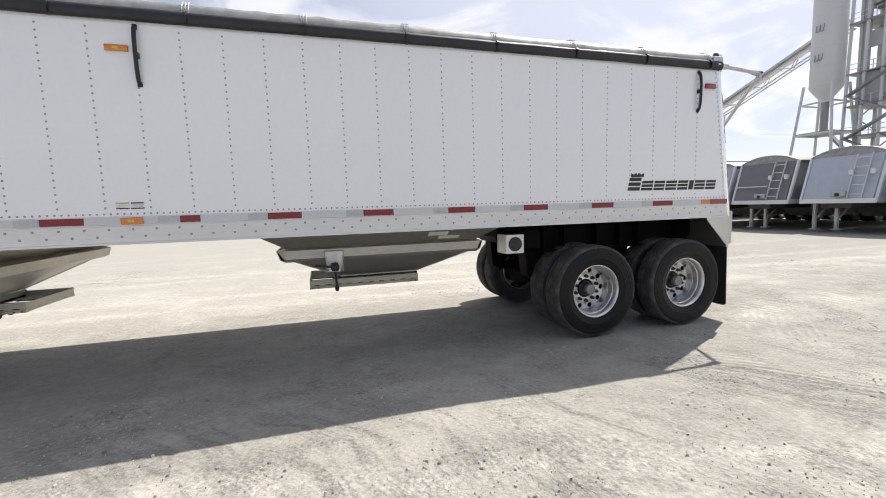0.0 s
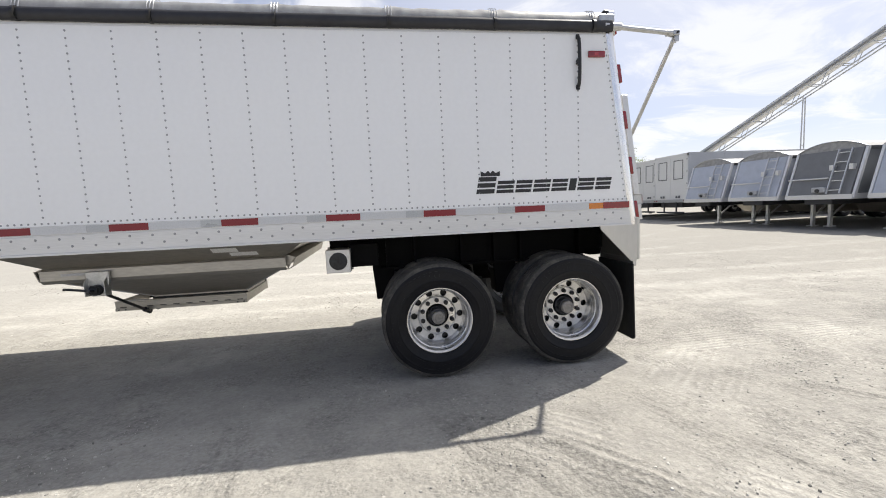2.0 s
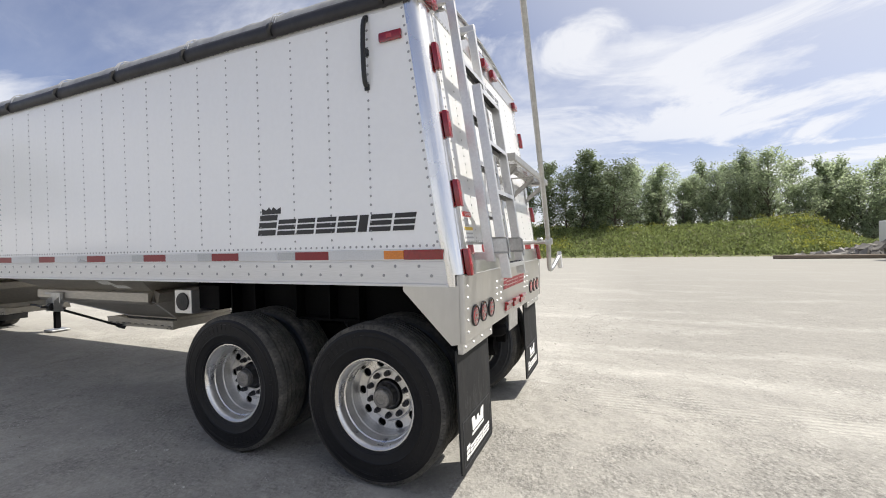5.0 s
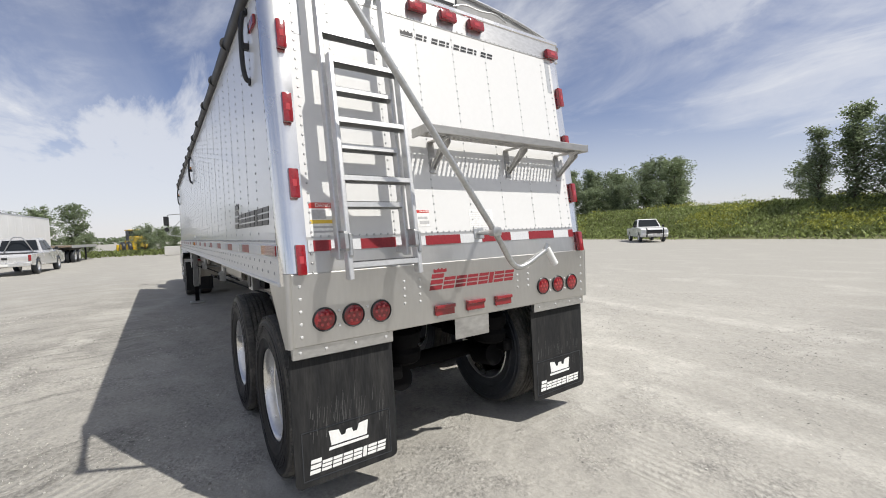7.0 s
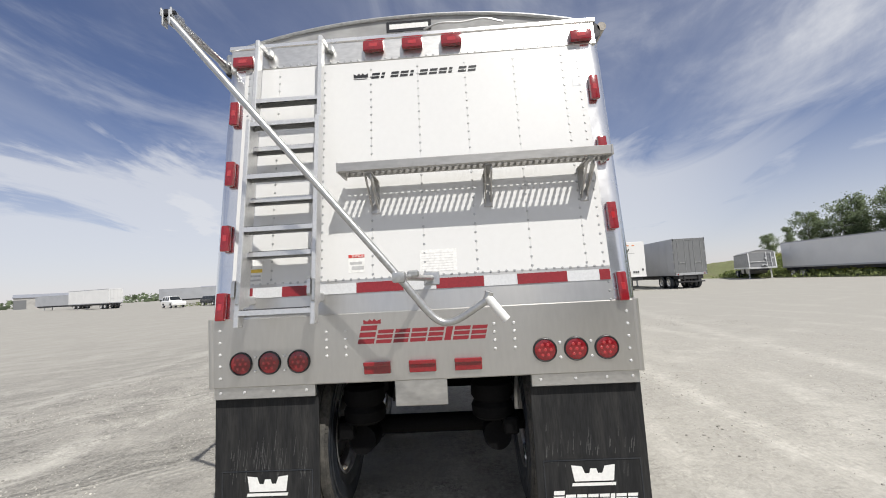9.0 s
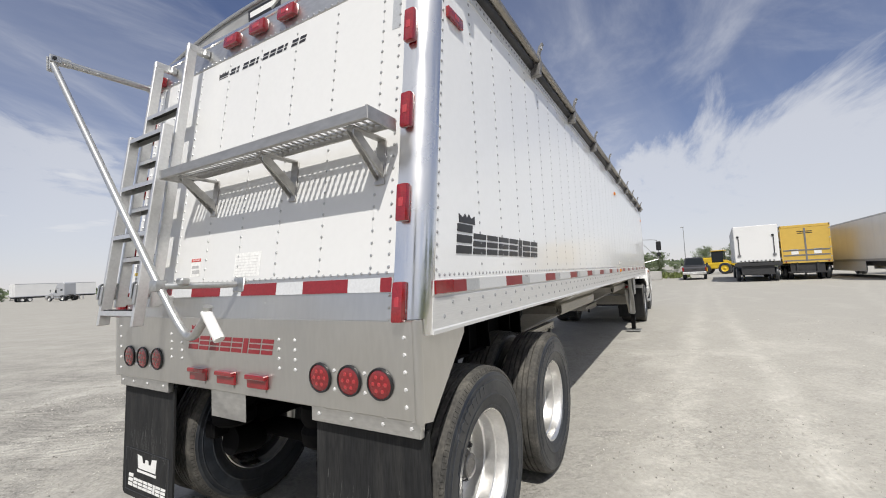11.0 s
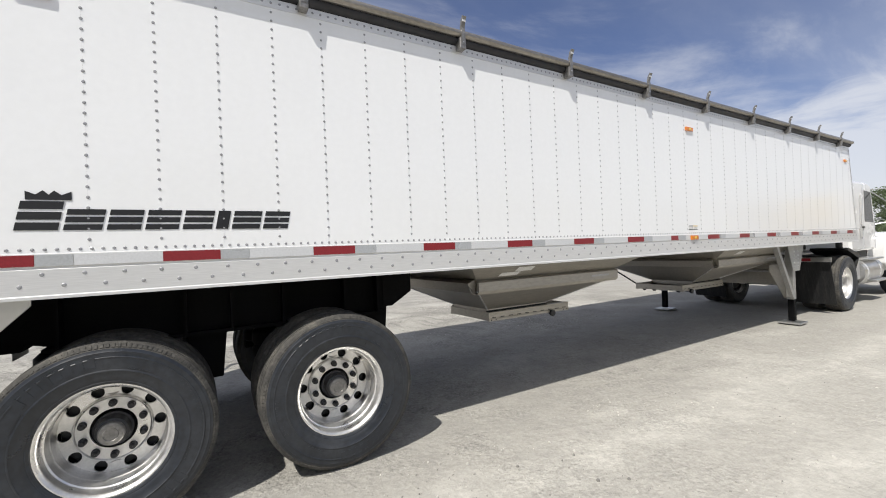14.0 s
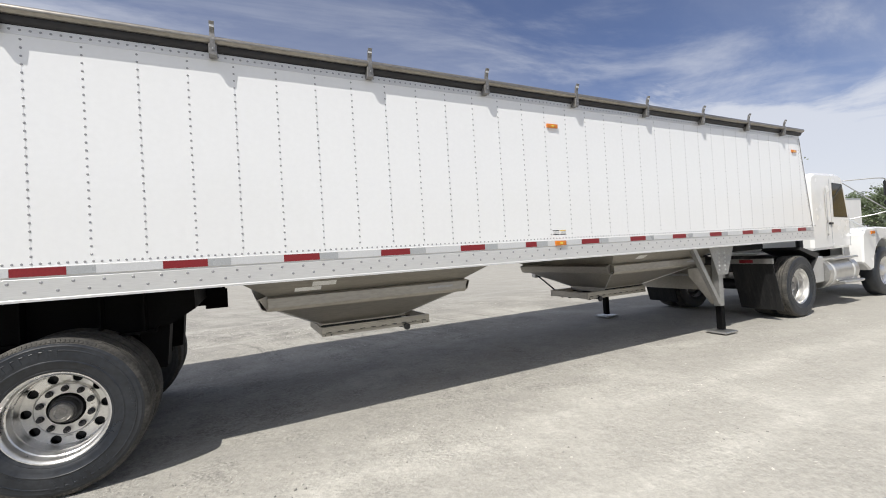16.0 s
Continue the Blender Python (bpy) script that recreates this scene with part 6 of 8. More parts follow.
def far_wheel(parent, x, y, r=0.5, w=0.28, rim="chrome", z=None):
    key = (r, w, rim)
    if key not in FAR:
        b = lathe([(-w / 2 + 0.02, r * 0.58), (-w / 2, r * 0.75), (-w / 2 + 0.015, r * 0.94), (-w / 2 + 0.04, r), (w / 2 - 0.04, r), (w / 2 - 0.015, r * 0.94), (w / 2, r * 0.75), (w / 2 - 0.02, r * 0.58)], 28)
        t = bpy.data.meshes.new("tyre")
        fix(b).to_mesh(t)
        t.materials.append(M["rubber"])
        t.shade_smooth()
        b = lathe([(-w / 2 + 0.015, r * 0.585), (-w / 2 + 0.03, r * 0.54), (-w / 2 + 0.08, r * 0.50), (-w / 2 + 0.085, r * 0.22), (-w / 2 + 0.04, r * 0.18), (-w / 2 + 0.03, 0.001)], 24)
        lathe([(w / 2 - 0.015, r * 0.585), (w / 2 - 0.03, r * 0.54), (w / 2 - 0.08, r * 0.50), (w / 2 - 0.085, r * 0.22), (w / 2 - 0.04, r * 0.18), (w / 2 - 0.03, 0.001)], 24, b)
        q = bpy.data.meshes.new("rim")
        fix(b).to_mesh(q)
        q.materials.append(M[rim])
        q.shade_smooth()
        FAR[key] = (t, q)
    t, q = FAR[key]
    o = bpy.data.objects.new("wheel", t)
    scene.collection.objects.link(o)
    o.parent = parent
    o.matrix_basis = Matrix.Translation((x, y, r if z is None else z))
    c = bpy.data.objects.new("rim", q)
    scene.collection.objects.link(c)
    c.parent = o
    return o


def van_trailer(label, at, turn, L=15.5, W=2.55, z0=1.15, z1=4.05, side="van_white", door="van_white", framed=False, group="", marks=0, legs=True, skirt=False, wheels_at=None, nose=""):
    """Rear wall at local x = 0, facing +x; the box runs to -L."""
    v = thing("van_trailer", label, "trailer", at, turn, group)
    h = W / 2
    body = part("body", box((-L, -h, z0), (-0.06, h, z1), 0.03), side, v, smooth=False)
    for sy in (-1, 1):
        part("top_rail", box((-L + 0.02, sy * h - 0.015, z1 - 0.09), (-0.05, sy * h + 0.015, z1 + 0.015)), "van_grey", body, smooth=False)
        part("bottom_rail", box((-L + 0.02, sy * h - 0.02, z0 - 0.04), (-0.05, sy * h + 0.02, z0 + 0.12)), "van_grey", body, smooth=False)
        if skirt:
            part("side_skirt", box((-L * 0.72, sy * (h - 0.05) - 0.015, 0.45), (-L * 0.28, sy * (h - 0.05) + 0.015, z0 - 0.03)), side, v, smooth=False)
    ribs = int(L / 1.22)
    for k in range(1, ribs):
        for sy in (-1, 1):
            part("post", box((-k * 1.22 - 0.02, sy * h - 0.006, z0 + 0.12), (-k * 1.22 + 0.02, sy * h + 0.006, z1 - 0.09)), side, body, smooth=False)
    if nose:
        face = part("front_wall", box((-0.058, -h + 0.004, z0 + 0.0), (-0.002, h - 0.004, z1 - 0.002), 0.03), door, v, "plain front wall", smooth=False)
        if nose == "lamps":
            for y in (-0.1, 0.35):
                part("marker_lamp", box((-0.004, y - 0.10, z1 - 0.34), (0.016, y + 0.10, z1 - 0.26), 0.006), "amber_lens", face, smooth=False)
            part("brand_mark", prism([(-0.22, z1 - 0.86), (-0.10, z1 - 0.86), (0.04, z1 - 0.58), (-0.08, z1 - 0.58)], "x", -0.003, 0.003), "black_print", face, "plain slanted mark", smooth=False)
            part("print_bar", box((-0.003, -0.5, z1 - 0.98), (0.003, 0.42, z1 - 0.93)), "label_grey", face, smooth=False)
            for y in (0.25, 0.42, 0.59):
                part("air_coupling", box((-0.004, y - 0.055, z0 + 0.28), (0.05, y + 0.055, z0 + 0.42), 0.012), "hub", face, smooth=False)
            part("cable_socket", box((-0.004, 0.92, z0 + 0.45), (0.04, 1.04, z0 + 0.62), 0.012), "black_plastic", face, smooth=False)
            part("nose_rail", box((-0.03, -h - 0.01, z0 - 0.06), (0.012, h + 0.01, z0 + 0.06), 0.008), "van_white", face, smooth=False)
        elif nose == "stakes":
            for y in (-h + 0.28, h - 0.28):
                part("stake_handle", rod((0.03, y, z0 + 0.45), (0.03, y, z1 - 0.75), 0.025, 8), "hub", face, "dark upright handle")
                part("handle_hook", box((-0.004, y - 0.10, z1 - 0.82), (0.06, y + 0.04, z1 - 0.70), 0.01), "hub", face, smooth=False)
                part("handle_clamp", box((-0.004, y - 0.10, z0 + 0.40), (0.06, y + 0.10, z0 + 0.55), 0.01), "panel_dark", face, smooth=False)
            for k in range(9):
                part("clip", box((-0.004, -h + 0.35 + k * (W - 0.7) / 8 - 0.05, z0 + 0.02), (0.04, -h + 0.35 + k * (W - 0.7) / 8 + 0.05, z0 + 0.13), 0.01), "panel_dark", face, smooth=False)
            part("deck_edge", box((-0.04, -h - 0.05, z0 - 0.30), (0.03, h + 0.05, z0 - 0.06), 0.02), "dark_under", face, smooth=False)
        for sy in (-1, 1):
            lg = part("landing_leg", box((-2.1, sy * 0.8 - 0.06, 0.05), (-1.98, sy * 0.8 + 0.06, z0), 0.008), "dark_under", v, smooth=False)
            part("foot", box((-2.2, sy * 0.8 - 0.12, -0.01), (-1.88, sy * 0.8 + 0.12, 0.05)), "dark_under", lg, smooth=False)
        # underframe widened and deepened, its dark bulk doubling as shade beneath the box
        part("underframe_shade", box((-L + 0.1, -0.95, 0.5 if nose == "stakes" or marks == 2 else z0 - 0.36), (-0.1, 0.95, z0 - 0.02), 0.01), "dark_under", v, smooth=False)
        for x in (wheels_at or (-L + 1.3, -L + 2.55)):
            for sy in (-1, 1):
                far_wheel(v, x, sy * (h - 0.17))
            part("axle", rod((x, -h + 0.2, 0.5), (x, h - 0.2, 0.5), 0.07, 10), "dark_under", v)
        return v
    fr = part("rear_frame", box((-0.06, -h, z0 - 0.05), (0.0, h, z0 + 0.14), 0.01), "van_grey" if door != "van_yellow" else door, v, smooth=False)
    part("frame_top", box((-0.06, -h, z1 - 0.18), (0.0, h, z1), 0.01), door, fr, smooth=False)
    for sy in (-1, 1):
        part("frame_post", box((-0.06, sy * h - (0.09 if sy > 0 else 0), z0), (0.0, sy * h + (0.09 if sy < 0 else 0), z1), 0.01), door, fr, smooth=False)
        d = part("door", box((-0.045, 0.006 if sy > 0 else -h + 0.09, z0 + 0.14), (-0.012, h - 0.09 if sy > 0 else -0.006, z1 - 0.18), 0.006), door, v, "rear door", smooth=False)
        if framed:
            yc = sy * (h - 0.09) / 2
            y0, y1, a, c = yc - 0.40, yc + 0.40, z0 + 1.35, z1 - 0.36
            for lo, hi in (((y0, a), (y1, a + 0.05)), ((y0, c - 0.05), (y1, c)), ((y0, a), (y0 + 0.05, c)), ((y1 - 0.05, a), (y1, c))):
                part("panel_frame", box((-0.012, lo[0], lo[1]), (0.004, hi[0], hi[1])), "panel_dark", d, smooth=False)
            for k in range(2):
                part("lamp_box", box((0.0, yc + 0.15 + 0.22 * k - 0.3, z0 + 0.22), (0.05, yc + 0.28 + 0.22 * k - 0.3, z0 + 0.36), 0.01), "panel_dark", d, smooth=False)
        else:
            for k in () if marks == 2 else (0.28, 0.72):
                part("lock_rod", rod((0.0, sy * h * k, z0 + 0.1), (0.0, sy * h * k, z1 - 0.1), 0.016, 8), "galv", d)
            part("lock_handle", box((0.0, sy * h * 0.3, z0 + 0.9), (0.03, sy * h * 0.66, z0 + 0.95), 0.008), "galv", d, smooth=False)
        for k in range(4):
            z = z0 + 0.35 + k * (z1 - z0 - 0.7) / 3
            part("hinge", box((-0.008, sy * h - 0.10, z - 0.04), (0.006, sy * h + 0.0, z + 0.04)), "galv", d, smooth=False)
        part("tail_lamp", rod((0.0, sy * (h - 0.22), z0 + 0.045), (0.02, sy * (h - 0.22), z0 + 0.045), 0.05, 14), "red_lens", fr)
    if marks == 2:
        for sy in (-1, 1):
            for z in (z0 + 0.08, z0 + 0.46, z0 + 0.82):
                part("dark_band", box((-0.012, sy * 0.06 if sy > 0 else -h + 0.1, z), (0.006, h - 0.1 if sy > 0 else -0.06, z + 0.09)), "panel_dark", fr, smooth=False)
            part("white_patch", box((-0.012, sy * 0.62 - 0.2, z0 + 0.57), (0.006, sy * 0.62 + 0.2, z0 + 0.80)), "label_white", fr, smooth=False)
        part("centre_post", box((-0.012, -0.05, z0 + 0.05), (0.012, 0.05, z1 - 0.25), 0.004), "panel_dark", fr, smooth=False)
    for k in range(marks):
        part("print_bar", box((-0.010, -0.42, z1 - 0.52 - k * 0.12), (-0.006, 0.42, z1 - 0.46 - k * 0.12)), "black_print", fr, smooth=False)
    part("underride_guard", box((-0.05, -h + 0.25, 0.48), (0.02, h - 0.25, 0.58), 0.01), "dark_under", v, smooth=False)
    for sy in (-1, 1):
        part("guard_post", box((-0.06, sy * 0.55 - 0.05, 0.5), (0.0, sy * 0.55 + 0.05, z0), 0.008), "dark_under", v, smooth=False)
    # dark frame block, oversized to stand in for the shade below
    part("underframe_shade", box((-L + 0.1, -0.95, 0.5 if nose == "stakes" or marks == 2 else z0 - 0.36), (-0.1, 0.95, z0 - 0.02), 0.01), "dark_under", v, smooth=False)
    for x in (wheels_at or (-1.3, -2.55)):
        for sy in (-1, 1):
            far_wheel(v, x, sy * (h - 0.17))
            far_wheel(v, x, sy * (h - 0.50))
        part("axle", rod((x, -h + 0.2, 0.5), (x, h - 0.2, 0.5), 0.07, 10), "dark_under", v)
    if legs:
        for sy in (-1, 1):
            lg = part("landing_leg", box((-L + 2.4, sy * 0.85 - 0.06, 0.05), (-L + 2.52, sy * 0.85 + 0.06, z0), 0.008), "van_grey", v, smooth=False)
            part("foot", box((-L + 2.3, sy * 0.85 - 0.12, -0.01), (-L + 2.62, sy * 0.85 + 0.12, 0.05)), "van_grey", lg, smooth=False)
    return v


def parked_hopper(label, at, turn, panel="panel_blue", bar=True, box_low=True):
    """Front wall at local x = 0, facing +x, leaning back; the box runs to -L."""
    L, h, z0, z1 = 11.5, 1.22, 1.22, 2.98
    v = thing("grain_trailer_parked", label, "trailer", at, turn, "parked grain trailers in a row")

    def fx(z):
        return -0.30 * (z - z0)
    b = prism([(fx(z0) - 0.02, z0), (fx(z1) - 0.02, z1), (-L + 0.3, z1), (-L, z0)], "y", -h, h)
    body = part("body", b, panel, v, "grey trailer body", smooth=False)
    face = prism([(fx(z0), z0 + 0.1), (fx(z1), z1), (fx(z1) - 0.03, z1), (fx(z0) - 0.03, z0 + 0.1)], "y", -h + 0.09, h - 0.09)
    part("front_sheet", face, panel, v, "plain front sheet", smooth=False)
    for sy in (-1, 1):
        q = prism([(fx(z0) + 0.01, z0), (fx(z1) + 0.01, z1 + 0.02), (fx(z1) - 0.09, z1 + 0.02), (fx(z0) - 0.09, z0)], "y", sy * h - 0.045, sy * h + 0.045)
        part("corner_post", q, "rail", v, "bright aluminium corner post", smooth=False)
        part("bottom_rail", box((-L, sy * h - 0.02, z0 - 0.06), (0.0, sy * h + 0.02, z0 + 0.14)), "rail", body, smooth=False)
        part("top_rail", box((-L + 0.3, sy * h - 0.03, z1 - 0.1), (fx(z1), sy * h + 0.03, z1 + 0.03)), "roll", body, smooth=False)
    part("sill", box((-0.05, -h, z0 - 0.06), (0.03, h, z0 + 0.12), 0.01), "rail", v, "pale sill along the bottom", smooth=False)
    # domed tarp
    out = [(-h, z1)] + [(-h + 2 * h * i / 14, z1 + 0.03 + 0.30 * (1 - abs(-1 + 2 * i / 14) ** 2.2)) for i in range(15)] + [(h, z1)]
    part("tarp", prism(out, "x", -L + 0.3, fx(z1) - 0.02), "tarp", v, "arched grey tarp", angle=50)
    part("tarp_rim", pipe([(fx(z1), y, z) for y, z in out[1:-1]], 0.02, 6, smooth=0), "galv", v)
    # ladder on the front sheet
    lad = None
    for y in (0.40, 0.84):
        q = prism([(fx(z0 + 0.1) + 0.14, z0 + 0.15), (fx(z1) + 0.14, z1 + 0.02), (fx(z1) + 0.09, z1 + 0.02), (fx(z0 + 0.1) + 0.09, z0 + 0.15)], "y", y - 0.02, y + 0.02)
        o = part("ladder" if lad is None else "ladder_rail", q, "ladder", lad or v, "" if lad else "aluminium ladder", smooth=False)
        lad = lad or o
    for k in range(5):
        z = z0 + 0.28 + k * 0.34
        part("rung", box((fx(z) + 0.09, 0.40, z - 0.015), (fx(z) + 0.13, 0.84, z + 0.015)), "ladder", lad, smooth=False)
    if bar:
        part("grab_bar", rod((fx(1.95) + 0.12, -h + 0.02, 1.95), (fx(1.95) + 0.12, 0.30, 1.95), 0.03, 8), "ladder", v, "pale crank bar")
    if box_low:
        q = part("connector_box", box((-0.02, -0.12, z0 + 0.2), (0.14, 0.36, z0 + 0.4), 0.03), "van_grey", v, "connector box", smooth=False)
        part("connector", rod((0.13, 0.12, z0 + 0.27), (0.18, 0.12, z0 + 0.27), 0.07, 12), "dark_under", q)
    for y in (0.32, 0.98):
        part("side_box", box((fx(z0 + 1.1) - 0.02, y - 0.07, z0 + 1.0), (fx(z0 + 1.1) + 0.16, y + 0.07, z0 + 1.2), 0.01), "rail", v, smooth=False)
    # underside
    part("nose_frame", box((-2.6, -0.5, z0 - 0.25), (-0.05, 0.5, z0 - 0.05), 0.01), "dark_under", v, smooth=False)
    for cx in (-4.0, -7.6):
        part("hopper", prism([(cx - 1.5, z0 - 0.02), (cx + 1.5, z0 - 0.02), (cx + 0.6, 0.55), (cx - 0.6, 0.55)], "y", -0.9, 0.9), "hopper", v, smooth=False)
    for sy in (-1, 1):
        lg = part("landing_leg", box((-2.06, sy * 1.05 - 0.06, 0.04), (-1.92, sy * 1.05 + 0.06, z0), 0.008), "rail", v, smooth=False)
        part("foot", box((-2.15, sy * 1.05 - 0.13, -0.01), (-1.83, sy * 1.05 + 0.13, 0.04)), "rail", lg, smooth=False)
        part("strut", prism([(-2.0, 0.45), (-2.1, 0.45), (-3.1, z0 - 0.05), (-2.95, z0 - 0.05)], "y", sy * 1.03, sy * 1.07), "rail", lg, smooth=False)
        for x in (-L + 0.7, -L + 1.95):
            far_wheel(v, x, sy * 1.06)
            far_wheel(v, x, sy * 0.73)
    return v


def pickup(label, at, turn, paint="truck_white", guard=False, rack=False, tall=1.0):
    """Forward is local +x."""
    v = thing("pickup_truck", label, "pickup", at, turn)
    v.scale.z = tall
    prof = [(-2.85, 0.55), (-2.88, 0.95), (-2.80, 1.08), (-0.75, 1.12), (1.05, 1.16), (1.35, 1.20), (2.55, 1.12), (2.85, 1.0), (2.92, 0.6), (2.80, 0.42), (2.35, 0.42), (2.22, 0.75), (2.0, 0.88), (1.72, 0.88), (1.50, 0.75), (1.38, 0.42), (-1.28, 0.42), (-1.42, 0.75), (-1.62, 0.88), (-1.92, 0.88), (-2.12, 0.75), (-2.25, 0.45)]
    part("body", prism(prof, "y", -0.98, 0.98, bev=0.03), paint, v, "painted pickup body", smooth=False)
    cab = bmesh.new()
    ring0 = [cab.verts.new((x, y, z)) for x, y, z in ((-0.85, -0.93, 1.12), (1.20, -0.93, 1.16), (1.20, 0.93, 1.16), (-0.85, 0.93, 1.12))]
    ring1 = [cab.verts.new((x, y, z)) for x, y, z in ((-0.68, -0.72, 1.86), (0.42, -0.72, 1.88), (0.42, 0.72, 1.88), (-0.68, 0.72, 1.86))]
    cab.faces.new(ring1)
    for i in range(4):
        j = (i + 1) % 4
        cab.faces.new((ring0[i], ring0[j], ring1[j], ring1[i]))
    bmesh.ops.bevel(fix(cab), geom=cab.edges[:], offset=0.05, segments=2, affect="EDGES")
    part("cab", cab, paint, v, "cab with dark windows")

    def pane(name, pts):
        q = bmesh.new()
        q.faces.new([q.verts.new(p) for p in pts])
        part(name, q, "glass", v, "dark window", smooth=False)

    def lerp(a, b, t):
        return tuple(a[i] + (b[i] - a[i]) * t for i in range(3))
    for sy in (-1, 1):
        a0, a1 = (-0.85, sy * 0.942, 1.12), (1.20, sy * 0.942, 1.16)
        b0, b1 = (-0.68, sy * 0.732, 1.86), (0.42, sy * 0.732, 1.88)
        for s0, s1 in ((0.06, 0.45), (0.50, 0.90)):
            p = [lerp(lerp(a0, a1, s0), lerp(b0, b1, s0), 0.12), lerp(lerp(a0, a1, s1), lerp(b0, b1, s1), 0.12), lerp(lerp(a0, a1, s1), lerp(b0, b1, s1), 0.85), lerp(lerp(a0, a1, s0), lerp(b0, b1, s0), 0.85)]
            pane("side_window", p)
    pane("windscreen", [(1.125, -0.82, 1.24), (1.125, 0.82, 1.24), (0.505, 0.66, 1.82), (0.505, -0.66, 1.82)])
    pane("rear_window", [(-0.852, -0.78, 1.24), (-0.852, 0.78, 1.24), (-0.728, 0.66, 1.78), (-0.728, -0.66, 1.78)])
    part("bed", box((-2.74, -0.80, 1.06), (-0.9, 0.80, 1.135)), "dark_under", v, "dark cargo bed", smooth=False)
    part("front_bumper", box((2.78, -0.95, 0.45), (2.98, 0.95, 0.68), 0.03), "chrome", v, smooth=False)
    part("rear_bumper", box((-3.0, -0.95, 0.45), (-2.84, 0.95, 0.66), 0.03), "chrome", v, smooth=False)
    part("grille", box((2.88, -0.55, 0.68), (2.93, 0.55, 1.0), 0.01), "black_plastic", v, smooth=False)
    part("tailgate_mark", box((-2.895, -0.1, 0.82), (-2.883, 0.1, 0.92)), "black_plastic", v, smooth=False)
    part("plate", box((-3.005, -0.17, 0.5), (-2.998, 0.17, 0.6)), "label_white", v, smooth=False)
    for sy in (-1, 1):
        part("headlamp", box((2.80, sy * 0.62 - 0.02, 0.80), (2.93, sy * 0.95, 1.02), 0.02), "white_tape", v, smooth=False)
        part("tail_lamp", box((-2.90, sy * 0.84 - 0.02, 0.72), (-2.78, sy * 0.975, 1.03), 0.02), "red_lens", v, smooth=False)
        part("door_mirror", box((0.98, sy * 1.0, 1.2), (1.12, sy * 1.16, 1.38), 0.03), "black_plastic", v, smooth=False)
        part("door_handle", box((0.05, sy * 0.985, 0.98), (0.22, sy * 1.0, 1.01)), "black_plastic", v, smooth=False)
        for x in (1.86, -1.77):
            far_wheel(v, x, sy * 0.86, 0.40, 0.25)
    if guard:
        for y in (-0.6, 0.6):
            part("push_guard", pipe([(2.95, y, 0.45), (3.08, y, 0.55), (3.08, y, 1.05), (2.9, y, 1.12)], 0.05, 8), "black_plastic", v, "black push guard")
        part("guard_bar", rod((3.08, -0.6, 0.8), (3.08, 0.6, 0.8), 0.04, 8), "black_plastic", v)
    if rack:
        part("cargo_rack", pipe([(-0.9, -0.6, 1.1), (-0.95, -0.2, 1.95), (-0.95, 0.2, 1.95), (-0.9, 0.6, 1.1)], 0.025, 6), "galv", v, "thin tube rack in the bed")
    return v


def car(label, at, turn, paint, tall=1.72):
    v = thing("parked_car", label, "car", at, turn)
    prof = [(-2.3, 0.5), (-2.35, 0.95), (-2.1, 1.05), (1.0, 1.0), (2.1, 0.9), (2.35, 0.7), (2.3, 0.35), (1.85, 0.35), (1.7, 0.66), (1.35, 0.72), (1.0, 0.62), (0.88, 0.35), (-0.95, 0.35), (-1.1, 0.62), (-1.45, 0.72), (-1.78, 0.62), (-1.9, 0.35)]
    part("body", prism(prof, "y", -0.92, 0.92, bev=0.04), paint, v, smooth=False)
    b = bmesh.new()
    r0 = [b.verts.new(p) for p in ((-2.2, -0.86, 1.0), (1.1, -0.86, 1.0), (1.1, 0.86, 1.0), (-2.2, 0.86, 1.0))]
    r1 = [b.verts.new(p) for p in ((-1.9, -0.68, tall), (0.2, -0.68, tall), (0.2, 0.68, tall), (-1.9, 0.68, tall))]
    b.faces.new(r1)
    for i in range(4):
        b.faces.new((r0[i], r0[(i + 1) % 4], r1[(i + 1) % 4], r1[i]))
    bmesh.ops.bevel(fix(b), geom=b.edges[:], offset=0.05, segments=2, affect="EDGES")
    part("cabin", b, paint, v)
    for sy in (-1, 1):
        for s in ((-1.85, -1.0), (-0.9, -0.15), (-0.05, 0.6)):
            q = bmesh.new()
            q.faces.new([q.verts.new((x, sy * (0.862 - 0.17 * t), 1.0 + (tall - 1.0) * t)) for x, t in ((s[0], 0.12), (s[1], 0.12), (s[1] - 0.12, 0.82), (s[0] + 0.03, 0.82))])
            part("side_window", q, "glass", v, smooth=False)
        for x in (1.35, -1.44):
            far_wheel(v, x, sy * 0.82, 0.34, 0.22)
        part("tail_lamp", box((-2.36, sy * 0.7 - 0.08, 0.8), (-2.28, sy * 0.7 + 0.15, 0.98), 0.02), "red_lens", v, smooth=False)
    q = bmesh.new()
    q.faces.new([q.verts.new(p) for p in ((1.0, -0.75, 1.08), (1.0, 0.75, 1.08), (0.32, 0.62, tall - 0.06), (0.32, -0.62, tall - 0.06))])
    part("windscreen", q, "glass", v, smooth=False)
    return v


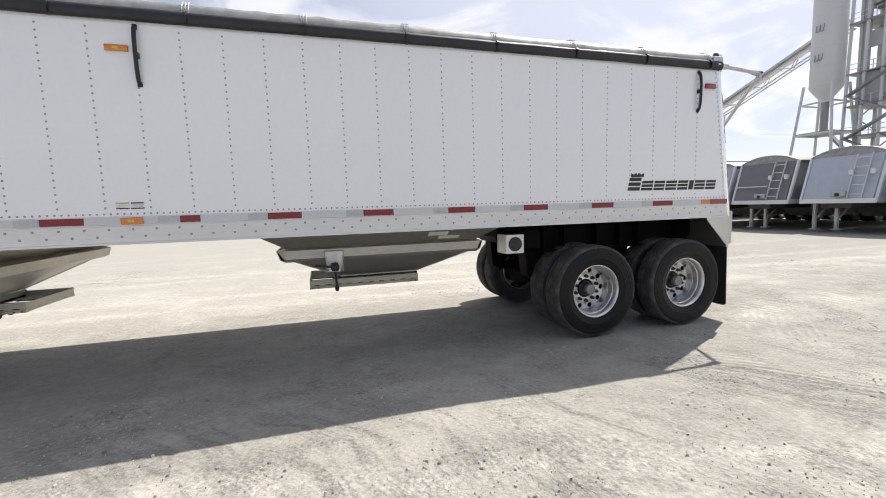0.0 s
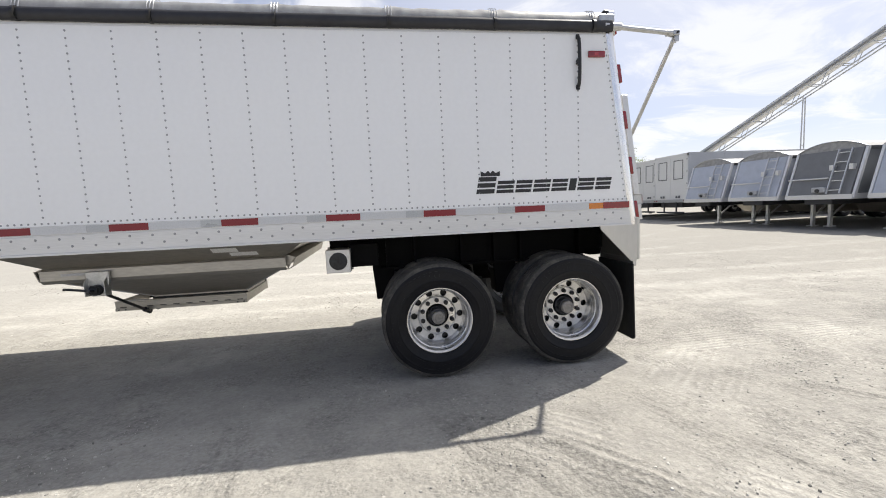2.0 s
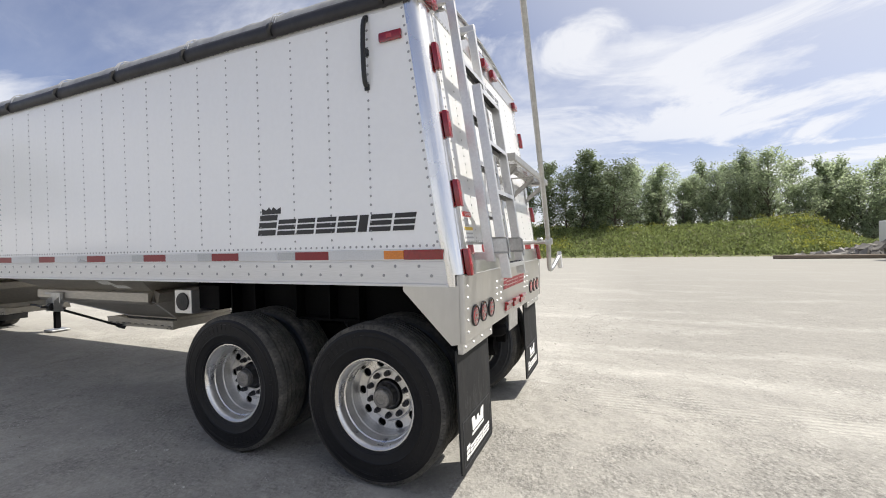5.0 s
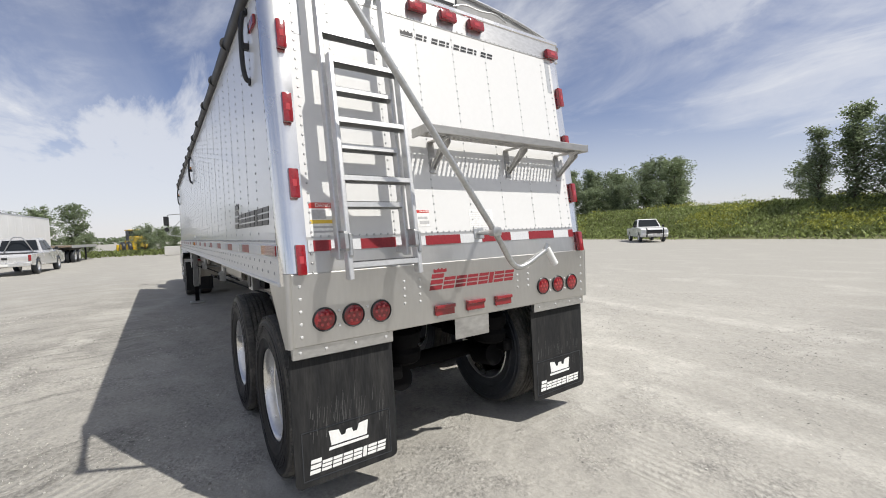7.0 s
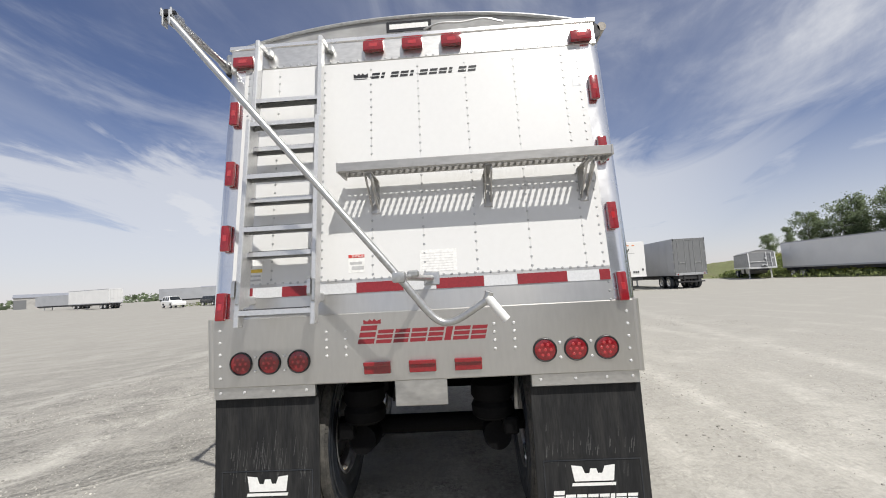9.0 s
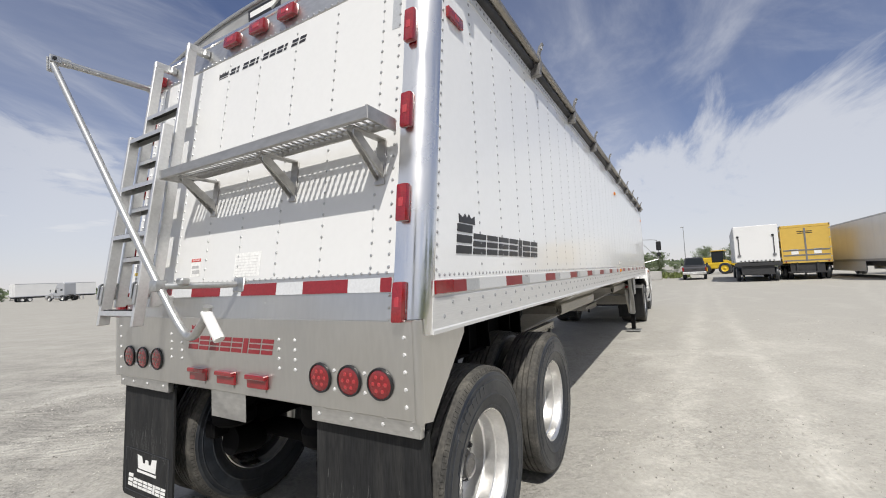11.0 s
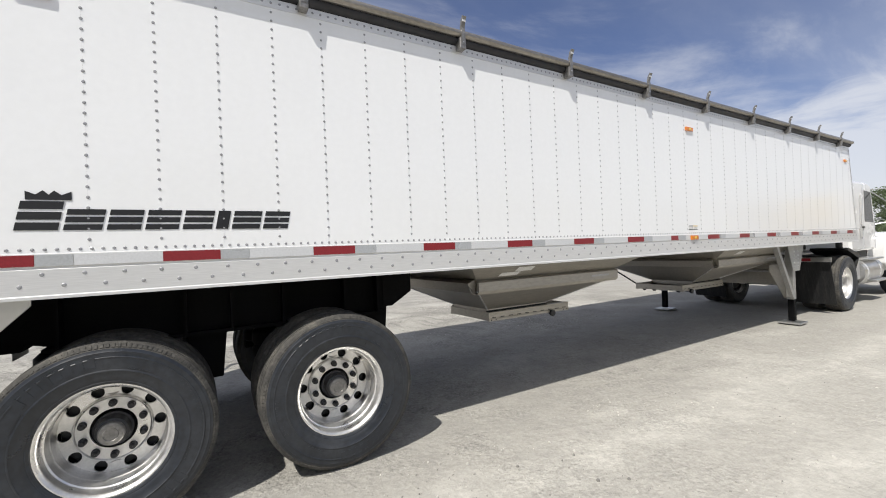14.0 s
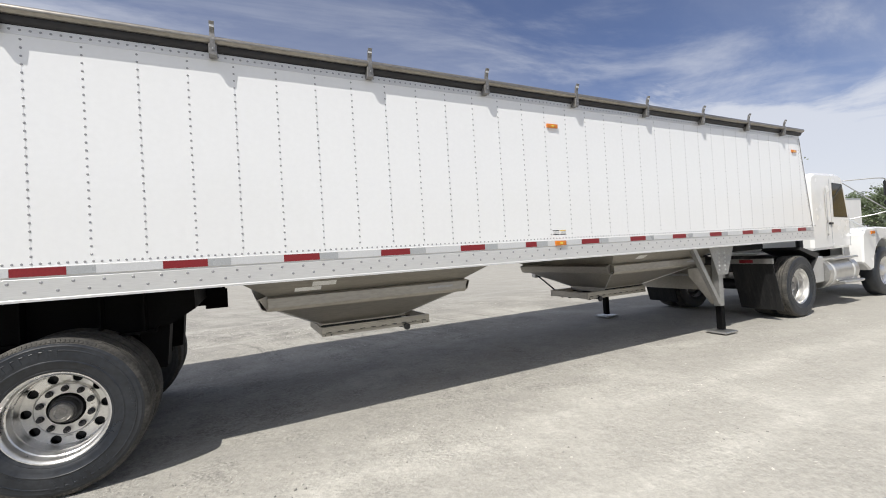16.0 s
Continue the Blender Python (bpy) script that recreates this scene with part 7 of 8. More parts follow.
def semi_tractor(label, at, turn, paint="truck_white", near=False, group="", sleeper=False):
    """Forward is local +x; the drive axle stands over the origin."""
    v = thing("semi_tractor", label, "truck", at, turn, group)
    for sy in (-1, 1):
        part("frame_rail", box((-1.1, sy * 0.43 - 0.04, 0.78), (4.9, sy * 0.43 + 0.04, 1.02), 0.006), "dark_under", v, smooth=False)
    # cab
    prof = [(1.0, 1.05), (1.0, 2.36), (1.06, 2.46), (1.2, 2.50), (2.15, 2.50), (2.3, 2.44), (2.52, 1.78), (2.56, 1.05)]
    cab = part("cab", prism(prof, "y", -1.0, 1.0, bev=0.05), paint, v, "day cab with rounded roof", smooth=False)
    for sy in (-1, 1):
        q = bmesh.new()
        q.faces.new([q.verts.new((x, sy * 1.003, z)) for x, z in ((1.84, 1.66), (2.42, 1.64), (2.26, 2.30), (1.84, 2.32))])
        part("door_window", q, "glass", cab, smooth=False)
        for x in (1.74, 2.48):
            part("door_seam", box((x - 0.006, sy * 1.0, 1.08), (x + 0.006, sy * 1.004, 2.38 if x < 2 else 1.7)), "van_grey", cab, smooth=False)
        part("door_handle", box((1.64, sy * 1.0, 1.52), (1.78, sy * 1.022, 1.56), 0.006), "black_plastic", cab, smooth=False)
        part("grab_rail", rod((1.50, sy * 1.03, 1.3), (1.50, sy * 1.03, 2.2), 0.015, 8), "chrome", cab)
        part("exhaust_stack", rod((0.82, sy * 0.86, 1.0), (0.82, sy * 0.86, 3.1), 0.055, 14), "hub", v, "dark exhaust stack") if sy < 0 else None
    q = bmesh.new()
    q.faces.new([q.verts.new(p) for p in ((2.535, -0.88, 1.82), (2.535, 0.88, 1.82), (2.33, 0.82, 2.40), (2.33, -0.82, 2.40))])
    part("windscreen", q, "glass", cab, smooth=False)
    if sleeper:
        prof = [(-0.25, 1.05), (-0.25, 3.45), (-0.1, 3.62), (0.9, 3.66), (1.75, 3.3), (2.3, 2.52), (1.0, 2.52), (1.0, 1.05)]
        sl = part("sleeper", prism(prof, "y", -1.05, 1.05, bev=0.05), paint, v, "tall sleeper with roof fairing", smooth=False)
        for sy in (-1, 1):
            part("sleeper_window", box((0.2, sy * 1.048, 2.0), (0.75, sy * 1.056, 2.4)), "glass", sl, smooth=False)
            part("side_fairing", box((-0.2, sy * 1.02, 0.45), (2.4, sy * 1.10, 1.05), 0.02), "panel_dark", v, smooth=False)
    # hood and flared wings
    b = bmesh.new()
    rings = []
    for x, w, z0, z1 in ((2.50, 0.86, 0.85, 1.80), (3.2, 0.76, 0.8, 1.74), (4.2, 0.62, 0.7, 1.62), (4.85, 0.55, 0.65, 1.50)):
        rings.append([b.verts.new(p) for p in ((x, -w, z0), (x, -w, z1 - 0.15), (x, -w * 0.75, z1), (x, w * 0.75, z1), (x, w, z1 - 0.15), (x, w, z0))])
    for A, B in zip(rings, rings[1:]):
        for i in range(6):
            b.faces.new((A[i], A[(i + 1) % 6], B[(i + 1) % 6], B[i]))
    b.faces.new(rings[-1])
    part("hood", fix(b), paint, v, "sloping hood")
    for sy in (-1, 1):
        arch = [(2.62, 0.72), (2.66, 1.30), (2.80, 1.40), (3.3, 1.43), (3.9, 1.40), (4.35, 1.28), (4.75, 1.0), (4.8, 0.65), (4.35, 0.62)]
        for i in range(9):
            a = math.pi * i / 8
            arch.append((3.68 + 0.60 * math.cos(a), 0.58 + 0.60 * math.sin(a)))
        arch.append((2.95, 0.55))
        w = part("wing", prism(arch, "y", sy * 0.60, sy * 1.13, bev=0.03), paint, v, "flared front wing", smooth=False)
        part("marker_lamp", box((3.0, sy * 1.13, 1.28), (3.18, sy * 1.15, 1.35), 0.01), "amber_lens", w)
        part("headlamp", box((4.7, sy * 0.72, 0.95), (4.86, sy * 1.05, 1.15), 0.03), "white_tape", w)
        tank = part("fuel_tank", rod((1.15, sy * 0.86, 0.62), (2.35, sy * 0.86, 0.62), 0.29, 28), "alu", v, "polished aluminium fuel tank")
        for x in (1.35, 2.15):
            part("tank_strap", rod((x - 0.03, sy * 0.86, 0.62), (x + 0.03, sy * 0.86, 0.62), 0.296, 28), "rail", tank)
        part("step", box((1.3, sy * 1.0, 0.86), (2.3, sy * 1.16, 0.90), 0.01), "alu", v, smooth=False)
        part("step", box((1.6, sy * 1.0, 0.40), (2.4, sy * 1.2, 0.45), 0.01), "alu", v, smooth=False)
        part("battery_box", box((0.72, sy * 0.62, 0.48), (1.12, sy * 1.08, 0.95), 0.02), "ladder", v, smooth=False)
        # mirror on a tube frame
        arm = part("mirror_arm", pipe([(2.3, sy * 1.0, 2.36), (2.7, sy * 1.50, 2.36), (2.72, sy * 1.52, 1.70), (2.5, sy * 1.0, 1.60)], 0.011, 8), "galv", v, "grey mirror bracket")
        part("brace_tube", rod((2.3, sy * 1.0, 2.32), (2.7, sy * 1.50, 1.72), 0.010, 8), "galv", arm)
        part("mirror", box((2.68, sy * 1.45, 2.0), (2.76, sy * 1.60, 2.30), 0.02), "black_plastic", arm, "black wing mirror")
        part("spot_mirror", rod((2.68, sy * 1.52, 1.87), (2.76, sy * 1.52, 1.87), 0.07, 16), "black_plastic", arm)
        # rear wing plates and flaps
        part("quarter_wing", prism([(0.35, 0.75), (0.62, 1.02), (0.0, 1.16), (-0.05, 1.12), (0.5, 0.95)], "y", sy * 0.66, sy * 1.22), "black_plastic", v, smooth=False)
        fl = part("mud_flap", prism([(-0.88, 1.0), (-0.62, 0.17), (-0.60, 0.17), (-0.86, 1.0)], "y", sy * 0.58, sy * 1.2), "flap", v, "black mud flap", smooth=False)
        q = prism([(sy * 0.56, 0.94), (sy * 1.23, 0.94), (sy * 1.23, 1.02), (sy * 0.56, 1.02)], "x", -0.91, -0.885)
        part("flap_bar", q, "alu", fl, smooth=False)
        part("red_strip", box((-0.918, sy * 0.85 - 0.1, 0.955), (-0.911, sy * 0.85 + 0.1, 1.005)), "red_tape", fl, smooth=False)
        if near:
            wheel(v, 0.0, sy, label="polished dual drive wheel")
        else:
            far_wheel(v, 0.0, sy * 1.05)
            far_wheel(v, 0.0, sy * 0.72)
        far_wheel(v, 3.68, sy * 0.98)
    part("grille", box((4.84, -0.5, 0.72), (4.9, 0.5, 1.45), 0.02), "chrome", v, smooth=False)
    part("bumper", box((4.78, -1.1, 0.42), (5.0, 1.1, 0.72), 0.03), "chrome", v, smooth=False)
    part("drive_axle", rod((0, -0.9, 0.506), (0, 0.9, 0.506), 0.1, 14), "dark_under", v)
    part("front_axle", rod((3.68, -0.9, 0.45), (3.68, 0.9, 0.45), 0.06, 10), "dark_under", v)
    part("fifth_wheel", prism([(-0.6, -0.45), (0.45, -0.45), (0.45, 0.45), (-0.6, 0.45), (-0.6, 0.12), (-0.1, 0.0), (-0.6, -0.12)], "z", 1.13, 1.232), "dark_under", v, "greased fifth wheel", smooth=False)
    part("deck_plate", box((0.3, -0.42, 1.02), (0.98, 0.42, 1.05)), "alu", v, smooth=False)
    part("air_line", pipe([(0.98, -0.2, 1.7), (0.6, -0.25, 1.25), (0.45, -0.1, 1.35), (0.5, -0.05, 1.5)], 0.02, 8), "black_plastic", v)
    return v


def flatbed(label, at, turn, L=12.0, load=False):
    v = thing("flatbed_trailer", label, "trailer", at, turn)
    part("deck", box((-L, -1.25, 1.22), (0.0, 1.25, 1.36), 0.01), "wood", v, "worn plank deck", smooth=False)
    for sy in (-1, 1):
        part("side_rail", box((-L, sy * 1.25 - 0.03, 1.16), (0.0, sy * 1.25 + 0.03, 1.38)), "van_grey", v, smooth=False)
        part("main_beam", prism([(-L, 1.2), (0, 1.2), (-0.2, 0.85), (-L * 0.6, 0.8), (-L * 0.75, 1.05)], "y", sy * 0.45 - 0.05, sy * 0.45 + 0.05), "dark_under", v, smooth=False)
        for x in (-1.2, -2.5):
            far_wheel(v, x, sy * 1.06)
            far_wheel(v, x, sy * 0.73)
        part("landing_leg", box((-L + 2.5, sy * 0.85 - 0.06, 0.0), (-L + 2.62, sy * 0.85 + 0.06, 1.2)), "dark_under", v, smooth=False)
    if load:
        part("bulkhead", box((-0.6, -1.25, 1.36), (-0.5, 1.25, 4.0), 0.02), "van_white", v, "white bulkhead", smooth=False)
    return v


def tank_trailer(label, at, turn, L=9.0):
    v = thing("tank_trailer", label, "trailer", at, turn)
    prof = [(-L, 0.02), (-L, 0.7), (-L + 0.15, 0.95), (-L + 0.4, 1.05), (-0.4, 1.05), (-0.15, 0.95), (0.0, 0.7), (0.0, 0.02)]
    part("tank", lathe(prof, 40, axis="x", at=(0, 0, 2.75)), "van_white", v, "white steel tank")
    for x in (-0.5, -2.5, -4.5, -6.5):
        part("tank_band", lathe([(x - 0.05, 1.06), (x, 1.075), (x + 0.05, 1.06)], 40, axis="x", at=(0, 0, 2.75)), "rail", v)
        part("hatch", lathe([(1.02, 0.25), (1.15, 0.25), (1.18, 0.2), (1.18, 0.001)], 18, axis="z", at=(x + 0.4, 0, 2.75)), "dark_under", v)
    part("hose", pipe([(0.05, 0.4, 2.9), (0.5, 0.5, 3.2), (0.75, 0.6, 2.5), (0.5, 0.6, 1.5), (0.1, 0.5, 1.2)], 0.09, 10), "black_plastic", v, "thick black hose")
    part("frame", box((-L, -0.5, 1.2), (0.3, 0.5, 1.45), 0.02), "dark_under", v, smooth=False)
    part("cradle", prism([(-0.9, 1.45), (0.9, 1.45), (0.75, 2.1), (-0.75, 2.1)], "x", -L * 0.85, -L * 0.1), "dark_under", v, smooth=False)
    part("pump_cone", rod((-0.2, 0, 2.4), (-0.2, 0, 1.4), 0.5, 16, r2=0.12), "dark_under", v)
    for sy in (-1, 1):
        for x in (-0.9, -2.15):
            far_wheel(v, x, sy * 1.0)
        part("leg", box((-L + 1.5, sy * 0.8 - 0.06, 0.0), (-L + 1.64, sy * 0.8 + 0.06, 1.3)), "dark_under", v, smooth=False)
    return v


def loader(label, at, turn):
    v = thing("wheel_loader", label, "machine", at, turn)
    part("chassis", box((-2.2, -0.9, 0.7), (1.2, 0.9, 1.5), 0.08), "yellow_paint", v, smooth=False)
    part("engine_hood", box((-2.4, -0.8, 1.45), (-0.6, 0.8, 2.2), 0.1), "yellow_paint", v, smooth=False)
    part("cab", box((-0.6, -0.75, 1.5), (0.7, 0.75, 3.0), 0.06), "glass", v, smooth=False)
    part("cab_roof", box((-0.7, -0.85, 2.98), (0.8, 0.85, 3.1), 0.04), "yellow_paint", v, smooth=False)
    for sy in (-1, 1):
        part("lift_arm", prism([(0.6, 1.6), (0.6, 1.9), (2.6, 0.95), (2.6, 0.7)], "y", sy * 0.6 - 0.1, sy * 0.6 + 0.1), "yellow_paint", v, smooth=False)
        for x in (-1.4, 0.9):
            far_wheel(v, x, sy * 1.05, 0.72, 0.5, "yellow_paint")
    part("bucket", prism([(2.5, 0.2), (3.5, 0.12), (3.4, 0.3), (2.75, 0.5), (2.6, 1.1), (2.45, 1.1)], "y", -1.3, 1.3), "yellow_paint", v, smooth=False)
    return v


# ---- plants ----
TREES = {}


def tree_mesh(seed, height, width, leaf, density, upright=0.5, base=0.1, spread=0.3):
    """Trunk and limbs in one bmesh; leaves in clumps along the limbs."""
    rnd = random.Random(seed)
    wood, verts, faces = bmesh.new(), [], []
    clumps = []
    pts = [Vector((0, 0, -0.1))]
    steps = 9
    for s in range(steps):
        pts.append(pts[-1] + Vector((rnd.uniform(-1, 1) * 0.025 * height, rnd.uniform(-1, 1) * 0.025 * height, height * 0.93 / steps)))
    r = height * 0.017
    for k, (p, q) in enumerate(zip(pts, pts[1:])):
        rod(p, q, r * (1 - k / steps) + 0.015, 7, wood, r2=r * (1 - (k + 1) / steps) + 0.012, caps=False)
    clumps.append((pts[-1], 1.0))
    count = 30
    for k in range(count):
        f = base + (0.97 - base) * (k + rnd.random()) / count
        i = min(steps - 1, int(f * steps))
        p = pts[i].lerp(pts[i + 1], f * steps - i)
        a = k * 2.4 + rnd.uniform(-0.5, 0.5)
        reach = width * (0.35 + 0.65 * math.sin(math.pi * min(1.0, 0.22 + 0.78 * f) ** 1.1)) * rnd.uniform(0.4, 1.3)
        d = Vector((math.cos(a), math.sin(a), upright + rnd.uniform(-0.15, 0.35))).normalized()
        q = p
        rr = r * (1 - f) * 0.5 + 0.02
        for s in range(4):
            n = q + d * reach / 4
            rod(q, n, rr, 5, wood, r2=rr * 0.7, caps=False)
            rr *= 0.7
            q = n
            d = (d + Vector((rnd.uniform(-1, 1), rnd.uniform(-1, 1), rnd.uniform(-0.2, 0.6))) * 0.22).normalized()
            if s >= 1:
                clumps.append((q.copy(), 0.8))
                for _ in range(2):
                    e = Vector((rnd.uniform(-1, 1), rnd.uniform(-1, 1), rnd.uniform(-0.2, 0.9))).normalized()
                    m = q + e * reach * rnd.uniform(0.15, 0.35)
                    rod(q, m, rr * 0.6, 4, wood, r2=rr * 0.25, caps=False)
                    clumps.append((m, 1.0))
    for p, w in clumps:
        for _ in range(int(density * w * rnd.uniform(0.5, 1.4))):
            c = p + Vector((rnd.gauss(0, 1), rnd.gauss(0, 1), rnd.gauss(0, 0.85))) * spread
            if c.z < 0.15:
                continue
            u = Vector((rnd.uniform(-1, 1), rnd.uniform(-1, 1), rnd.uniform(-0.6, 0.6))).normalized()
            v = u.orthogonal().normalized()
            s = leaf * rnd.uniform(0.6, 1.3)
            i = len(verts)
            verts.extend([c - u * s, c + v * s * 0.6, c + u * s, c - v * s * 0.6])
            faces.append((i, i + 1, i + 2, i + 3))
    return wood, verts, faces


def tree(kind, at, turn, scale, label, leafmat="leaf", group="trees along the yard"):
    if kind not in TREES:
        spec = {"bushy": (3, 8.5, 3.0, 0.145, 24, 0.6, 0.02, 0.30), "tall": (8, 9.5, 2.3, 0.135, 24, 1.2, 0.02, 0.28), "round": (21, 8.0, 3.5, 0.15, 25, 0.5, 0.02, 0.32), "willow": (33, 9.0, 3.1, 0.13, 17, 1.3, 0.02, 0.26), "poplar": (47, 10.0, 2.9, 0.13, 16, 1.9, 0.02, 0.24), "sparse": (14, 11.0, 4.0, 0.150, 20, 0.8, 0.24, 0.32)}[kind]
        wood, verts, faces = tree_mesh(*spec)
        t = thing("tree", label, "tree", at, turn, group)
        part("trunk", wood, "bark", t, "brown trunk and limbs")
        me = bpy.data.meshes.new("crown")
        me.from_pydata(verts, [], faces)
        me.materials.append(M[leafmat])
        c = new("crown", me)
        c.parent = t
        c["label"] = "leafy green crown"
        t.scale = (scale, scale, scale)
        TREES[kind] = t
        return t
    t = copy_thing(TREES[kind], pose(*at, 0, 0, turn))
    t.scale = (scale, scale, scale)
    t["label"] = label
    return t

build_ground()

# ---- the tractor under the trailer ----
semi_tractor("white day-cab semi tractor coupled to the grain trailer", (-11.3, 0, 0), 180, near=True)

# ---- row of parked trailers by the elevator ----
for _k, (_y, _p, _bar) in enumerate(((14.3, "panel_blue", True), (11.55, "panel_blue", True), (8.85, "panel_dark", True), (6.0, "panel_blue", False), (3.2, "panel_blue", True))):
    parked_hopper("parked grain trailer with a %s front sheet and arched tarp" % ("dark grey" if _p == "panel_dark" else "grey-blue"), (14.05 + 0.12 * _k, _y, 0), 180, _p, _bar)
for _k, _y in enumerate((18.95, 22.3, 26.0, 29.2)):
    van_trailer("white van trailer with framed upper rear panels, parked in a row", (15.8 + 0.45 * _k, _y, 0), 180, L=14.5, W=2.95 if _k < 2 else 2.7, z0=1.2, z1=4.06 if _k < 2 else 3.95, side="van_grey", framed=True, group="parked van trailers in a row", wheels_at=(-11.2, -12.5))
# ---- trailers behind the tractor ----
van_trailer("white van trailer with side skirts, plain front wall", (-32.4, 14.1, 0), 0, L=15.5, W=2.5, z0=1.17, z1=4.02, skirt=True, nose="lamps", wheels_at=(-13.0, -14.2))
van_trailer("grey van trailer with dark rear doors", (-31.3, 18.35, 0), 0, L=15.0, W=2.5, z0=1.1, z1=3.98, side="van_grey", door="panel_dark")
van_trailer("yellow van trailer with dark bands on its doors", (-37.2, 10.0, 0), -6, L=13.0, W=2.75, z0=1.25, z1=3.95, side="van_yellow", door="van_yellow", marks=2)
van_trailer("plain white box on a trailer, dark handles on its front", (-35.7, 6.95, 0), -4, L=12.0, W=2.6, z0=1.42, z1=4.05, side="silo", nose="stakes", wheels_at=(-1.3, -2.5, -9.5, -10.7))
# ---- far side of the yard ----
van_trailer("plain white box trailer beside a pickup", (-36.1, -11.75, 0), -5, L=11.0, W=2.42, z0=0.82, z1=3.74, nose="plain", wheels_at=(-8.0, -9.2))
van_trailer("old white box trailer with a low bumper", (-35.3, -14.5, 0), -8, L=10.0, W=2.5, z0=1.15, z1=3.85, side="van_white")
pickup("silver pickup truck with a tube rack in its bed", (-29.6, -7.9, 0), 176, "silver_paint", rack=True)
flatbed("dark flatbed trailer with a plank deck", (-40.5, -8.6, 0), -4, 9.0)
pickup("dark grey pickup truck parked tail on", (-46.5, 3.3, 0), 178, "dark_paint", tall=1.13)
loader("yellow wheel loader parked behind the trailers", (-64.0, 6.5, 0), 75)
loader("yellow wheel loader among the bushes", (-68.5, -4.6, 0), 200)
tank_trailer("white vacuum tank trailer with a black hose", (-45.0, -26.4, 0), 318, 9.0)
semi_tractor("white service truck beside the tank trailer", (-39.8, -18.6, 0), 112)
car("white estate car parked on the gravel", (-58.0, -43.5, 0), 55, "truck_white", 1.75)
car("dark saloon car parked on the gravel", (-60.5, -38.8, 0), 60, "dark_paint", 1.5)
van_trailer("long white van trailer by the weedy bank", (-31.6, 39.3, 0), 2, L=16.0, W=2.55, z0=1.12, z1=3.98, side="van_white", door="van_white", nose="lamps")
parked_hopper("grain trailer with a dark front sheet far across the yard", (-46.0, 34.2, 0), -25, "panel_dark")
pickup("white pickup truck with a black push guard", (-17.0, 32.6, 0), -48, "truck_white", guard=True)
semi_tractor("lime yellow semi tractor far across the yard", (-36.6, -82.9, 0), 297, "lime_paint")
semi_tractor("white semi tractor far across the yard", (-37.6, -65.7, 0), 338, "truck_white", sleeper=True)
pickup("white pickup truck far across the yard", (-43.6, -69.6, 0), 150, "truck_white")
pickup("dark pickup truck far across the yard", (-38.9, -78.5, 0), 200, "dark_paint")
car("dark estate car far across the yard", (-33.2, -86.0, 0), 30, "dark_paint", 1.6)
semi_tractor("grey semi tractor far across the yard", (-33.0, -104.0, 0), 285, "van_grey", sleeper=True)
van_trailer("low white box trailer parked along the far fence", (-20.0, -125.0, 0), 176, L=13, W=2.5, z0=0.95, z1=2.75)
semi_tractor("dark blue semi tractor beside a low box trailer", (-22.0, -127.0, 0), 75, "blue_paint")
van_trailer("pale van trailer far beyond the fence", (-47.0, -250.0, 0), 170, L=11, W=2.6, z0=1.1, z1=3.6, side="van_grey")
van_trailer("white van trailer far across the yard", (-37.0, -72.0, 0), 75, L=14, W=2.6, z0=1.15, z1=4.0)
for _x, _y, _t, _L in ((-30, -125, 5, 15), (-52, -128, -8, 15), (-70, -118, 12, 14), (-78, -70, 70, 14), (-95, -92, 80, 15), (-92, -57, 95, 13)):
    van_trailer("white van trailer on the horizon of the yard", (_x, _y, 0), _t, L=_L, W=2.6, z0=1.15, z1=3.6 if _x < -90 else 4.0, side="van_grey" if _x < -90 else "van_white", group="far van trailers")

# ---- trailers parked off the driver side ----
van_trailer("white van trailer parked tail on beneath a tree", (8.5, -70.5, 0), 92, L=14, W=2.6, z0=1.15, z1=3.9)
semi_tractor("white semi tractor parked between the trailers", (10.1, -72.5, 0), 75)
van_trailer("white van trailer with a dark green rear", (11.7, -70.8, 0), 88, L=14, W=2.5, z0=0.95, z1=4.2, side="van_white", door="panel_green")
van_trailer("grey van trailer parked beside a tree", (14.4, -69.6, 0), 96, L=12, W=2.5, z0=0.9, z1=3.7, side="van_grey", door="van_grey")
van_trailer("white van trailer with a low box", (4.9, -71.8, 0), 93, L=13, W=2.6, z0=1.05, z1=3.5, marks=1)
semi_tractor("white semi tractor beside a low van trailer", (2.3, -73.5, 0), 84)


# ---- bank of weeds and rubble ----
def bank_height(x, y):
    """Height of the weedy bank; it ends in a rounded nose near x = 14."""
    e = min(1.0, max(0.0, (23.0 - x) / 6.0)) * min(1.0, max(0.0, (x + 95) / 20))
    s = min(1.0, max(0.0, (y - 36.2 - 0.8 * noise.noise(Vector((x * 0.12, 1.0, 0)))) / 11.0))
    back = min(1.0, max(0.0, (80 - y) / 15.0))
    s = s * s * (3 - 2 * s)
    e = e * e * (3 - 2 * e)
    tall = 2.4 + 0.9 * noise.noise(Vector((x * 0.05, y * 0.05, 7.0))) + 0.45 * min(1.0, max(0.0, 1 - abs(x + 8) / 14))
    return s * e * back * tall + 0.34 * s * e * noise.noise(Vector((x * 0.6, y * 0.6, 3.0)))


